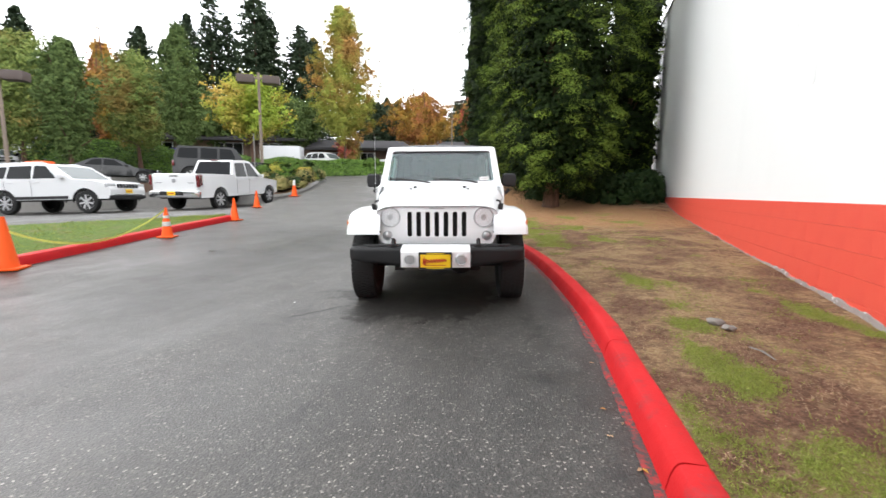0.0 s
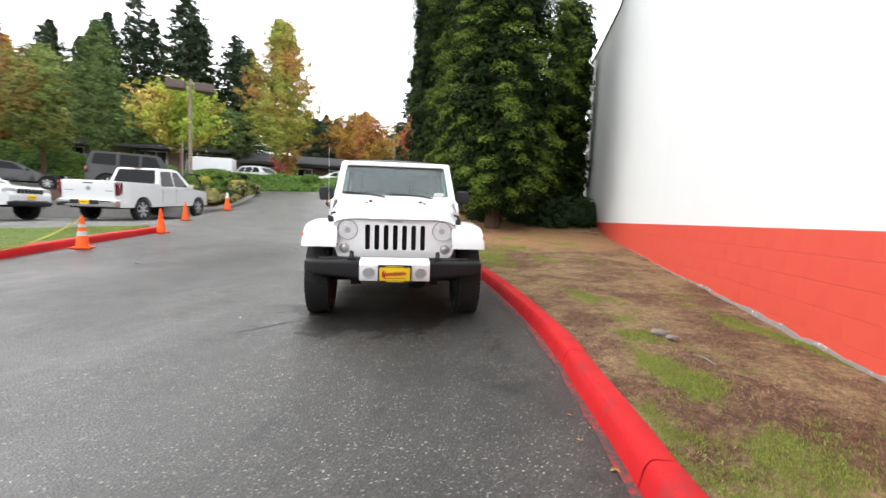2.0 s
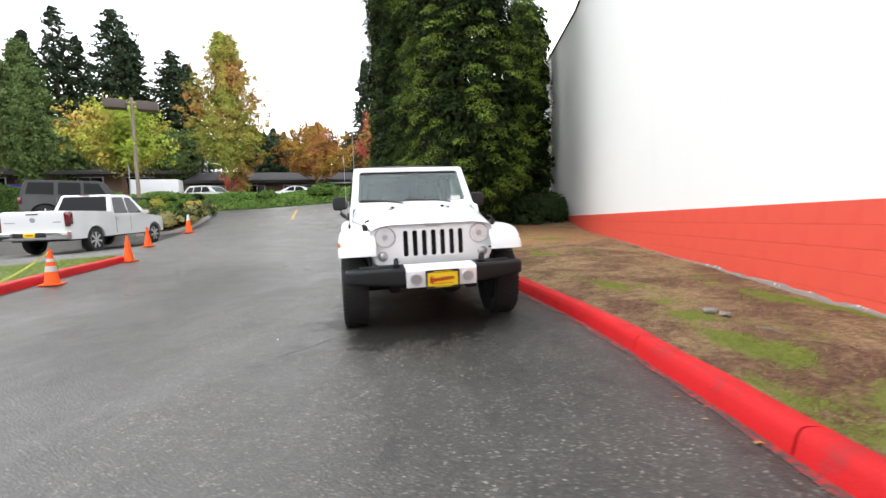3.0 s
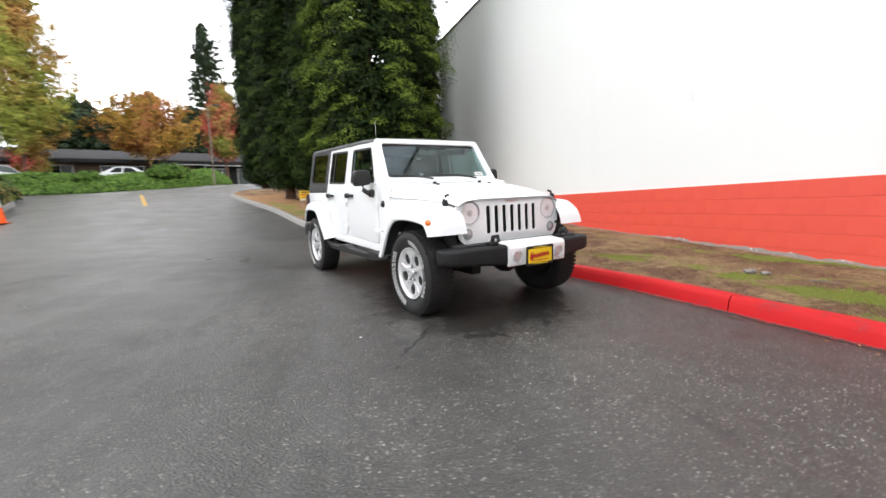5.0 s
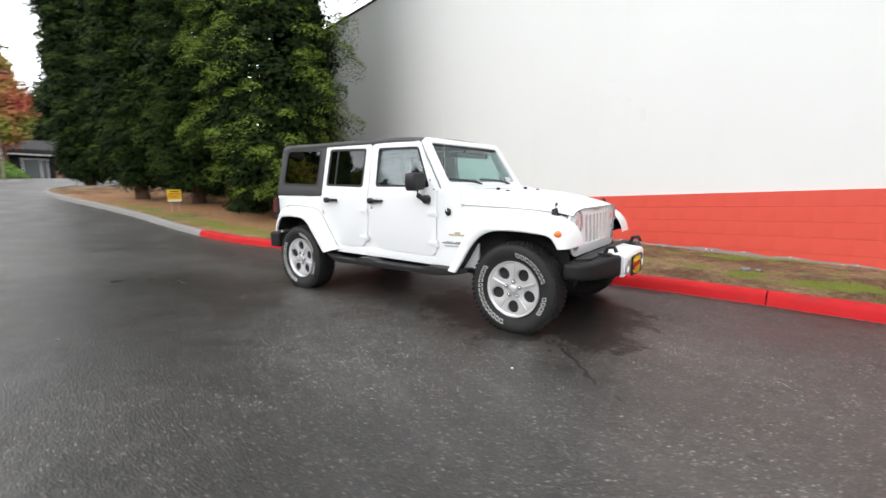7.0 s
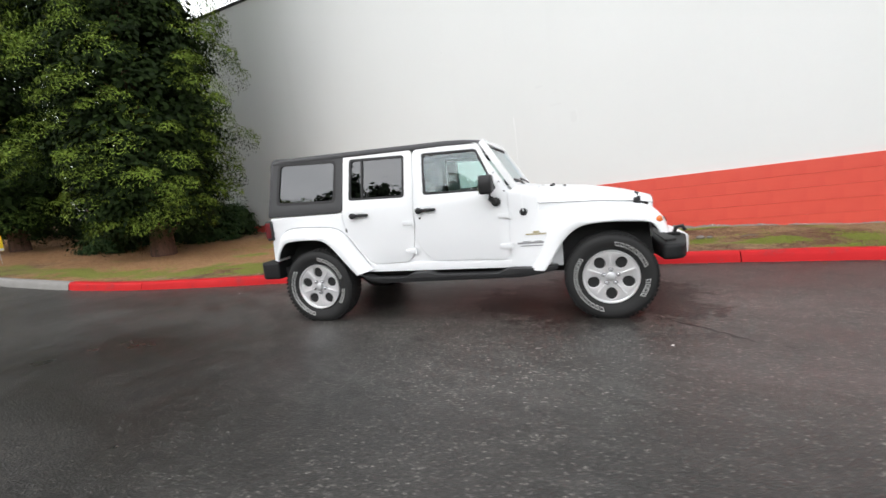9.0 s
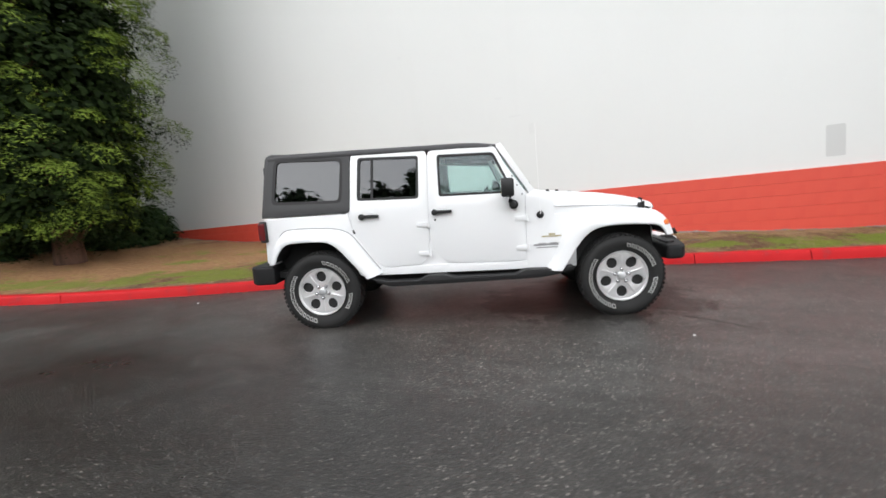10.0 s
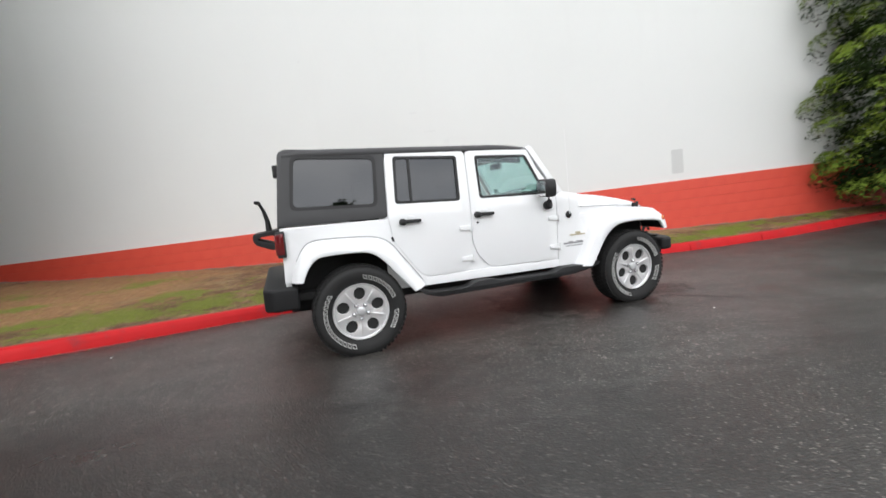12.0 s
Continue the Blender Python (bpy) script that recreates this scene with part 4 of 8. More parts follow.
    part("rear_flare", band([(3.475, 0.69), (3.42, 0.86), (3.33, 0.985), (3.20, 1.012), (2.95, 1.005), (2.75, 0.985), (2.62, 0.92), (2.50, 0.76), (2.33, 0.525)],
                            [(3.385, 0.69), (3.345, 0.78), (3.27, 0.865), (3.16, 0.885), (2.95, 0.885), (2.82, 0.865), (2.72, 0.79), (2.62, 0.67), (2.465, 0.485)], lip, sgn), M_WHITE, car)
    part("front_fender", band([(0.70, 0.47), (0.62, 0.60), (0.53, 0.79), (0.43, 0.93), (0.28, 0.995), (0.05, 1.012), (-0.20, 1.005), (-0.35, 0.975), (-0.45, 0.87), (-0.485, 0.758)],
                              [(0.565, 0.462), (0.50, 0.555), (0.41, 0.70), (0.32, 0.80), (0.20, 0.858), (0.0, 0.872), (-0.20, 0.862), (-0.32, 0.845), (-0.37, 0.80), (-0.395, 0.752)],
                              [(0.0, 0.58), (0.0, 0.78), (0.06, 0.86), (0.25, 0.912), (0.62, 0.934), (0.92, 0.938), (1.0, 0.930), (1.015, 0.918), (0.97, 0.908)], sgn), M_WHITE, car)
    part("flare_seam", tube([(sgn * 0.7995, y, z) for y, z in chain([(3.42, 0.86), (3.33, 0.990), (3.20, 1.017), (2.95, 1.010), (2.75, 0.990), (2.62, 0.925), (2.50, 0.765), (2.35, 0.56)], 24)], 0.0028, 5), M_SHUT, car)
    inner = ([(3.385, 0.69), (3.345, 0.78), (3.27, 0.865), (3.16, 0.885), (2.95, 0.885), (2.82, 0.865), (2.72, 0.79), (2.62, 0.67), (2.465, 0.485)],
             [(0.565, 0.462), (0.50, 0.555), (0.41, 0.70), (0.32, 0.80), (0.20, 0.858), (0.0, 0.872), (-0.20, 0.862), (-0.32, 0.845), (-0.37, 0.80), (-0.395, 0.752)])
    for line in inner:
        raised = [(y, z + 0.02) for y, z in line]
        part("arch_liner", band(raised, line, [(0.75, 0.917), (0.35, 0.912), (0.35, 0.58), (0.0, 0.58), (0.0, 0.90)], sgn), M_DARK, car)
    part("wheel_well", merged(box(*sorted((sgn * 0.55, sgn * 0.60)), -0.26, 0.62, 0.45, 0.95), box(*sorted((sgn * 0.56, sgn * 0.78)), 0.56, 0.62, 0.45, 0.9)), M_DARK, car)
    part("wheel_well", merged(box(*sorted((sgn * 0.55, sgn * 0.62)), 2.40, 3.45, 0.45, 0.98), box(*sorted((sgn * 0.56, sgn * 0.79)), 2.45, 3.42, 0.93, 0.97)), M_DARK, car)
    part("side_marker", moved(lathe([(0.030, 0), (0.030, 0.006), (0.022, 0.012), (0.006, 0.014)], (0, 0, 0), "x", 18), Matrix.Translation((sgn * 0.918, -0.395, 0.868)) @ Matrix.Rotation(radians(-sgn * 20), 4, "Z") @ Matrix.Diagonal((sgn, 1, 1, 1))), M_AMBER, car, "round amber side marker")
    # side step
    step_line = [(2.44, 0.495), (2.36, 0.47), (2.28, 0.445), (1.96, 0.440), (1.86, 0.482), (1.70, 0.484), (1.60, 0.455), (1.0, 0.448), (0.90, 0.488), (0.62, 0.482), (0.44, 0.50),
                 (0.46, 0.465), (0.62, 0.425), (0.80, 0.402), (2.22, 0.392), (2.36, 0.43)]
    part("side_step", prism(rounded(step_line, 0.03), "x", *sorted((sgn * 0.775, sgn * 0.905)), 0.014), M_BLACK, car, "black moulded side step")
    # mirror
    head = part("wing_mirror", warp(merged(prism(rounded([(0.815, 1.215), (0.985, 1.20), (1.0, 1.30), (0.985, 1.375), (0.83, 1.38), (0.805, 1.30)], 0.03), "y", 0.99, 1.11, 0.03, 3),
                                    tube([(0.80, 0.985, 1.115), (0.86, 0.99, 1.125), (0.895, 1.02, 1.16), (0.90, 1.03, 1.22)], 0.026, 10),
                                    lathe([(0.04, 0.0), (0.045, 0.01), (0.04, 0.05), (0.025, 0.06)], (0.79, 0.985, 1.12), "x", 16)),
                             lambda v: Vector((sgn * v.x, v.y, v.z))), M_BLACK, car, "black door mirror on a short arm")
    part("mirror_glass", prism(rounded([(sgn * 0.83, 1.225), (sgn * 0.975, 1.215), (sgn * 0.975, 1.36), (sgn * 0.835, 1.365)], 0.02), "y", 1.108, 1.1125), M_CHROME, head)
    # bonnet catch
    part("bonnet_catch", merged(box(*sorted((sgn * 0.640, sgn * 0.675)), -0.285, -0.235, 0.965, 1.050, 0.01), tube([(sgn * 0.67, -0.27, 1.035), (sgn * 0.655, -0.27, 1.085), (sgn * 0.62, -0.26, 1.092)], 0.012, 8),
                                tube([(sgn * 0.672, -0.28, 0.97), (sgn * 0.682, -0.28, 1.06)], 0.013, 8)), M_BLACK, car, "black rubber bonnet catch")
    # lamps
    at_lamp = Matrix.Translation((sgn * 0.482, -0.388, 0.925))
    rim = part("headlight", moved(lathe([(0.107, 0.02), (0.107, -0.012), (0.104, -0.017), (0.101, -0.015), (0.099, 0.012)], (0, 0, 0), "y", 36), at_lamp), M_LAMPRING, car, "round headlight in a thin silver ring")
    part("reflector", moved(lathe([(0.094, 0.000), (0.086, 0.012), (0.056, 0.030), (0.030, 0.040), (0.006, 0.042)], (0, 0, 0), "y", 36), at_lamp), M_BOWL, rim, "bright bowl reflector")
    part("lamp_shroud", moved(lathe([(0.100, 0.004), (0.098, -0.001), (0.095, 0.002), (0.094, 0.01)], (0, 0, 0), "y", 36), at_lamp), M_GREYINK, rim, "dark ring inside the headlight")
    for k in range(6):
        part("reflector_rib", moved(box(-0.003, 0.003, 0.006, 0.040, 0.040, 0.094), at_lamp @ Matrix.Rotation(k * math.pi / 3, 4, "Y")), M_GREYINK, rim)
    part("bulb_shade", moved(lathe([(0.004, -0.004), (0.030, 0.0), (0.036, 0.014), (0.030, 0.04)], (0, 0, 0), "y", 24), at_lamp), M_SILVER, rim)
    lens = part("lens", moved(lathe([(0.103, -0.012), (0.080, -0.024), (0.045, -0.031), (0.004, -0.033)], (0, 0, 0), "y", 36), at_lamp), M_GLASS_LAMP, rim)
    lens.visible_shadow = False
    at_lamp = Matrix.Translation((sgn * 0.512, -0.394, 0.738))
    lamp = part("parking_lamp", moved(lathe([(0.050, 0.012), (0.050, -0.008), (0.043, -0.012), (0.040, 0.006)], (0, 0, 0), "y", 24), at_lamp), M_GREYINK, car, "small round parking lamp")
    part("lens", moved(lathe([(0.041, -0.004), (0.030, -0.012), (0.006, -0.016)], (0, 0, 0), "y", 20), at_lamp), M_LENS, lamp)
    tail = part("tail_lamp", box(*sorted((sgn * 0.705, sgn * 0.83)), 3.485, 3.555, 0.90, 1.115, 0.014), M_BLACK, car, "black-cased tail lamp")
    part("lens", box(*sorted((sgn * 0.715, sgn * 0.838)), 3.497, 3.565, 0.925, 1.098, 0.012), M_REDLENS, tail)
    part("tow_hook", merged(tube([(sgn * 0.415, -0.60, 0.64), (sgn * 0.415, -0.63, 0.725), (sgn * 0.415, -0.685, 0.735), (sgn * 0.415, -0.705, 0.690)], 0.019, 8), box(sgn * 0.415 - 0.035, sgn * 0.415 + 0.035, -0.66, -0.56, 0.655, 0.678, 0.004)), M_BLACK, car)
    # sport bar and sun visor
    part("sport_bar", tube([(sgn * 0.60, 1.16, 1.60), (sgn * 0.60, 1.80, 1.655), (sgn * 0.60, 2.9, 1.66), (sgn * 0.60, 3.30, 1.2)], 0.035, 8), M_DARK, car)
    part("sport_bar", tube([(sgn * 0.64, 1.86, 0.7), (sgn * 0.64, 1.86, 1.3), (sgn * 0.60, 1.84, 1.655)], 0.035, 8), M_DARK, car)

# front body, bonnet and grille
def nose_half(y):
    t = max(0.0, min((y + 0.40) / 1.0, 1.0))
    return 0.615 + 0.165 * t


bm = prism([(-0.27, 0.62), (0.60, 0.60), (0.60, 1.079), (-0.22, 1.026), (-0.27, 0.99)], "x", -1, 1, 0)
part("inner_fender", warp(slice_y(slice_x(bm, -0.5, 0, 0.5), -0.2, 0, 0.2, 0.4), lambda v: Vector((v.x * (nose_half(v.y) - 0.006), v.y, v.z))), M_WHITE, car)
HOOD = [(-0.398, 0.990, 1.046), (-0.36, 1.000, 1.066), (-0.29, 1.014, 1.086), (-0.12, 1.036, 1.126), (0.11, 1.052, 1.166), (0.36, 1.064, 1.192), (0.592, 1.076, 1.212)]


def hood_point(i, u):
    y, edge, mid = HOOD[i]
    w = nose_half(y) - 0.002
    shape = max(0.0, 1 - abs(u) ** (8, 8, 8, 8, 8, 9, 12)[i])
    crease = 0.010 * max(0.0, 1 - abs(abs(u) - 0.62) / 0.10)
    return Vector((u * w, y + (0.03 * (u * u - 1) if i == 0 else 0), edge + (mid - edge) * shape ** 0.8 + crease * (0.3 + 0.7 * i / 6)))


bm = grid(lambda i, u: hood_point(int(i), u), range(7), [k / 16 for k in range(-16, 17)])
hood = part("bonnet", bm, M_WHITE, car)
bm = grid(lambda y, u: Vector((u * (nose_half(0.6) + (0.79 - nose_half(0.6)) * (y - 0.6) / 0.26), y, 1.076 + (1.214 - 1.076 + 0.05 * (y - 0.6) / 0.2) * max(0.0, 1 - abs(u) ** 14) ** 0.8)),
          [0.572, 0.60, 0.66, 0.74, 0.82, 0.86], [k / 16 for k in range(-16, 17)])
cowl = part("cowl", bm, M_WHITE, car)
for x in (-0.34, 0.34):
    part("washer_jet", box(x - 0.016, x + 0.016, 0.34, 0.37, 1.185, 1.203, 0.004), M_BLACK, hood)
for x in (-0.30, 0.30):
    part("bonnet_stop", lathe([(0.018, 0), (0.020, 0.025), (0.012, 0.032)], (x, 0.48, 1.195), "z", 12), M_BLACK, hood, "black rubber bonnet stop")
part("badge", box(-0.075, 0.075, -0.405, -0.399, 1.010, 1.030, 0.002), M_SILVER, car)

slots = [rounded([(x - 0.024, 0.727), (x + 0.024, 0.727), (x + 0.024, 0.982), (x - 0.024, 0.982)], 0.022) for x in [0.0935 * k for k in range(-3, 4)]]
outline = rounded([(-0.565, 1.040), (0.565, 1.040), (0.628, 0.985), (0.640, 0.86), (0.605, 0.70), (0.545, 0.640), (-0.545, 0.640), (-0.605, 0.70), (-0.640, 0.86), (-0.628, 0.985)], 0.05)
lamp_holes = [[(s * 0.482 + 0.105 * math.cos(k * math.pi / 18), 0.925 + 0.105 * math.sin(k * math.pi / 18)) for k in range(36)] for s in (-1, 1)]
bm = prism(outline, "y", -0.415, -0.399, 0.005, 2, slots + lamp_holes)
grille = part("grille", warp(bm, lambda v: Vector((v.x, v.y + 0.05 * max(0, v.z - 0.8) + 0.025 * (v.x / 0.6) ** 2, v.z))), M_WHITE, car, "white grille with seven dark slots", 8)
part("radiator", box(-0.56, 0.56, -0.335, -0.28, 0.66, 0.995), M_DARK, grille)

# shut lines round the bonnet
for sgn in (-1, 1):
    edge_line = [hood_point(i, sgn) + Vector((sgn * 0.001, 0, -0.001)) for i in range(7)]
    part("shut_line", tube(edge_line, 0.0032, 6), M_SHUT, hood, "thin dark gap along the bonnet")
    part("shut_line", tube([(sgn * (nose_half(0.6) + 0.002), 0.594, 1.078), (sgn * 0.790, 0.875, 1.082)], 0.0026, 6), M_SHUT, cowl)
part("shut_line", tube([hood_point(0, k / 16) + Vector((0, -0.004, -0.003)) for k in range(-16, 17)], 0.0028, 6), M_SHUT, hood)
part("shut_line", tube([hood_point(6, k / 16) + Vector((0, 0.002, 0.0005)) for k in range(-16, 17)], 0.0030, 6), M_SHUT, hood)

# windscreen
LEAN_W = math.atan2(0.31, 0.49)


def screen_map(bm):
    return warp(bm, lambda v: Vector((v.x, 0.79 + v.z * math.sin(LEAN_W) + v.y * math.cos(LEAN_W), 1.215 + v.z * math.cos(LEAN_W) - v.y * math.sin(LEAN_W))))


pane_w = rounded([(-0.685, 0.065), (0.685, 0.065), (0.640, 0.530), (-0.640, 0.530)], 0.04)
screen = part("windscreen_frame", screen_map(prism(rounded([(-0.780, -0.02), (0.780, -0.02), (0.708, 0.592), (-0.708, 0.592)], 0.04), "y", -0.028, 0.030, 0.012, 3, [pane_w])), M_WHITE, car)
glass_w = part("windscreen", screen_map(prism(pane_w, "y", -0.008, -0.003)), M_GLASS_SCREEN, screen, "raked windscreen glass", 20)
glass_w.visible_shadow = False
part("shade_band", screen_map(prism([(-0.65, 0.505), (0.65, 0.505), (0.642, 0.530), (-0.642, 0.530)], "y", -0.012, -0.009)), M_DARK, screen)
for x0, x1, xp in ((-0.66, -0.34, -0.13), (-0.10, 0.26, 0.48)):
    arm = merged(tube([(xp, 0.775, 1.262), (xp - 0.10, 0.792, 1.284), (x1 - 0.10, 0.806, 1.304)], 0.010, 6), tube([(x0, 0.812, 1.312), (x1, 0.806, 1.298)], 0.012, 6))
    part("wiper", arm, M_BLACK, screen, "black wiper arm and blade")
part("paper_label", screen_map(box(0.50, 0.62, -0.014, -0.011, 0.085, 0.135)), M_PAPER, screen)
part("label_bar", screen_map(box(0.515, 0.605, -0.0165, -0.0145, 0.105, 0.116)), M_GREYINK, screen)

# roof
sec = [(-0.702, 1.695), (-0.708, 1.722), (-0.695, 1.742), (-0.64, 1.757), (-0.40, 1.776), (0.0, 1.784), (0.40, 1.776), (0.64, 1.757), (0.695, 1.742), (0.708, 1.722), (0.702, 1.695), (0.60, 1.70), (0.0, 1.735), (-0.60, 1.70)]
bm = bmesh.new()
rows = []
for sgn in (-1, 1):
    well = prism([(-0.40, 0.52), (0.58, 0.52), (0.56, 0.68), (0.42, 0.88), (0.28, 0.955), (0.1, 0.978), (-0.34, 0.955)], "x", 0.0, 0.008)
    part("wheel_liner", warp(slice_y(well, -0.2, 0, 0.2, 0.4), lambda v: Vector((sgn * (nose_half(v.y) + 0.003 + v.x), v.y, v.z))), M_DARK, car, "black inner wheel liner")
for y, dz, sx in ((1.085, -0.062, 0.985), (1.13, -0.036, 0.995), (1.30, -0.012, 1.0), (1.5, 0.0, 1.0), (1.805, 0.003, 1.0), (1.815, -0.004, 1.0), (1.825, 0.003, 1.0), (2.4, 0.012, 1.0), (3.28, 0.022, 1.0), (3.435, 0.010, 0.995), (3.475, -0.04, 0.985)):
    rows.append([bm.verts.new((x * sx, y, z + dz)) for x, z in sec])
for a, b in zip(rows, rows[1:]):
    for k in range(len(sec)):
        bm.faces.new((a[k], b[k], b[(k + 1) % len(sec)], a[(k + 1) % len(sec)]))
bm.faces.new(rows[0])
bm.faces.new(rows[-1][::-1])
part("hardtop_roof", bm, M_TOP, car, "dark grey moulded hardtop roof", 50)
rear_pane = rounded([(-0.56, 1.24), (0.56, 1.24), (0.54, 1.66), (-0.54, 1.66)], 0.05)
bm = prism([(-0.785, 1.146), (0.785, 1.146), (0.70, 1.74), (-0.70, 1.74)], "y", 0.0, 0.035, 0.006, 2, [rear_pane])
back = part("hardtop_rear", warp(bm, lambda v: Vector((v.x, 3.50 + v.y - (v.z - 1.146) * 0.11, v.z))), M_TOP, car)
pane = part("rear_window", warp(prism(rear_pane, "y", 0.03, 0.036), lambda v: Vector((v.x, 3.50 + v.y - (v.z - 1.146) * 0.11, v.z))), M_GLASS_DARK, back, "dark tinted rear window", 20)
pane.visible_shadow = False
part("rear_wiper", merged(box(-0.07, 0.03, 3.44, 3.52, 1.60, 1.68, 0.012), tube([(-0.02, 3.50, 1.64), (-0.30, 3.49, 1.60)], 0.009, 6)), M_BLACK, back)
part("glass_hinge", box(-0.66, -0.60, 3.43, 3.52, 1.56, 1.66, 0.008), M_BLACK, back)
gate = part("tailgate", prism(rounded([(-0.78, 0.60), (0.78, 0.60), (0.78, 1.138), (-0.78, 1.138)], 0.03), "y", 3.475, 3.52, 0.008), M_WHITE, car)
bracket = prism(rounded([(3.53, 0.93), (3.60, 0.925), (3.74, 0.985), (3.765, 1.03), (3.76, 1.085), (3.53, 1.115)], 0.02), "x", -0.22, 0.14, 0.012, 2, [rounded([(3.58, 0.985), (3.72, 1.03), (3.70, 1.055), (3.58, 1.065)], 0.012)])
carrier = part("spare_carrier", bracket, M_BLACK, car, "empty black spare-wheel carrier")
part("brake_lamp_stalk", merged(tube([(-0.04, 3.62, 1.10), (-0.04, 3.625, 1.20), (-0.04, 3.65, 1.30), (-0.04, 3.685, 1.375)], [0.03, 0.022, 0.016, 0.014], 8), box(-0.15, 0.07, 3.675, 3.72, 1.362, 1.392, 0.008)), M_BLACK, carrier)
part("rear_bumper", prism(rounded([(-0.875, 3.43), (0.875, 3.43), (0.875, 3.63), (0.80, 3.705), (-0.80, 3.705), (-0.875, 3.63)], 0.03), "z", 0.470, 0.655, 0.03, 3), M_BUMPER, car, "charcoal plastic rear bumper")

# front bumper: slim, swept back and thinner towards its ends
bm = prism(rounded([(-0.885, -0.425), (-0.885, -0.555), (-0.80, -0.625), (-0.36, -0.725), (0.36, -0.725), (0.80, -0.625), (0.885, -0.555), (0.885, -0.425)], 0.045), "z", 0.478, 0.655, 0.034, 3)
slice_x(bm, -0.62, -0.36, 0.36, 0.62)
thin = lambda v: max(0.0, (abs(v.x) - 0.36) / 0.525)
bumper = part("front_bumper", warp(bm, lambda v: Vector((v.x, v.y, v.z + (0.030 if v.z < 0.56 else -0.016) * thin(v)))), M_BUMPER, car, "charcoal plastic front bumper")
part("bumper_step", prism(rounded([(-0.76, -0.47), (-0.68, -0.58), (0.68, -0.58), (0.76, -0.47)], 0.03), "z", 0.640, 0.663, 0.006), M_BLACK, bumper)
part("silver_insert", prism(rounded([(-0.747, 0.468), (-0.754, 0.625), (-0.735, 0.652), (-0.56, 0.672), (-0.56, 0.655), (-0.715, 0.630), (-0.715, 0.468)], 0.012), "x", -0.335, 0.335, 0.006), M_SATIN, bumper, "silver centre panel that bends back over the bumper")
for x in (-0.248, 0.248):
    ring = part("fog_lamp", lathe([(0.055, -0.742), (0.058, -0.760), (0.051, -0.763), (0.047, -0.748)], (x, 0, 0.550), "y", 28), M_SILVER, bumper, "round fog lamp in a silver ring")
    part("lens", lathe([(0.049, -0.7515), (0.030, -0.7545), (0.004, -0.7555)], (x, 0, 0.550), "y", 24), M_LENS, ring)
plate = part("number_plate", prism(rounded([(-0.152, 0.462), (0.152, 0.462), (0.152, 0.618), (-0.152, 0.618)], 0.01), "y", -0.772, -0.760, 0.002), M_YELLOW, bumper, "yellow dealer plate in a black frame")
part("plate_frame", prism(rounded([(-0.16, 0.454), (0.16, 0.454), (0.16, 0.626), (-0.16, 0.626)], 0.012), "y", -0.778, -0.764, 0.002, 1, [rounded([(-0.146, 0.476), (0.146, 0.476), (0.146, 0.604), (-0.146, 0.604)], 0.008)]), M_BLACK, plate)
stroke = [Vector((-0.118 + 0.222 * k / 60, -0.7765, 0.530 + 0.020 * k / 60 + (0.016 if k > 8 else 0.034) * math.sin(k * 0.95) * (1.0 if k % 7 else 1.5))) for k in range(61)]
part("plate_bar", merged(tube(stroke, 0.0052, 6), moved(box(-0.005, 0.005, -0.778, -0.773, -0.034, 0.034, 0.003), Matrix.Translation((-0.112, 0, 0.542)) @ Matrix.Rotation(radians(14), 4, "Y")),
                         box(-0.10, 0.10, -0.777, -0.773, 0.496, 0.501)), M_REDINK, plate, "red scribble-like script bar")
for z in (0.609, 0.466):
    part("plate_notch", box(-0.085, 0.085, -0.7795, -0.773, z, z + 0.007), M_YELLOW, plate)

# underside
part("chassis", merged(box(-0.60, 0.60, -0.30, 3.45, 0.42, 0.54), box(-0.45, -0.35, -0.36, 3.5, 0.36, 0.46), box(0.35, 0.45, -0.36, 3.5, 0.36, 0.46)), M_DARK, car)
for y in (0.0, 2.947):
    part("axle", merged(tube([(-0.70, y, 0.385), (0.70, y, 0.385)], 0.05, 10), lathe([(0.02, -0.12), (0.13, -0.06), (0.14, 0.0), (0.13, 0.06), (0.02, 0.12)], (0.25 if y < 1 else 0.0, y, 0.385), "y", 16)), M_DARK, car)
part("cabin_floor", merged(box(-0.76, 0.76, 0.62, 3.47, 0.52, 0.58), box(-0.70, 0.70, 0.60, 0.66, 0.55, 1.05)), M_DARK, car)

# inside
part("dashboard", prism(rounded([(0.80, 0.88), (1.08, 0.86), (1.15, 1.02), (1.10, 1.165), (0.86, 1.205), (0.80, 1.19)], 0.04), "x", -0.70, 0.70, 0.01), M_DASH, car)
wheel = moved(merged(lathe([(0.185 + 0.016 * math.cos(2 * math.pi * k / 8), 0.016 * math.sin(2 * math.pi * k / 8)) for k in range(8)], (0, 0, 0), "y", 28, True),
                     box(-0.18, 0.18, -0.01, 0.01, -0.02, 0.02), box(-0.05, 0.05, -0.03, 0.02, -0.06, 0.05, 0.01), box(-0.015, 0.015, -0.01, 0.01, -0.18, 0)), Matrix.Translation((0.36, 1.27, 1.14)) @ Matrix.Rotation(radians(24), 4, "X"))
part("steering_wheel", wheel, M_DASH, car)
part("interior_mirror", merged(prism(rounded([(-0.12, 1.555), (0.12, 1.555), (0.12, 1.62), (-0.12, 1.62)], 0.02), "y", 1.10, 1.13, 0.008), tube([(0, 1.10, 1.60), (0, 1.05, 1.66)], 0.012, 6)), M_DASH, car)


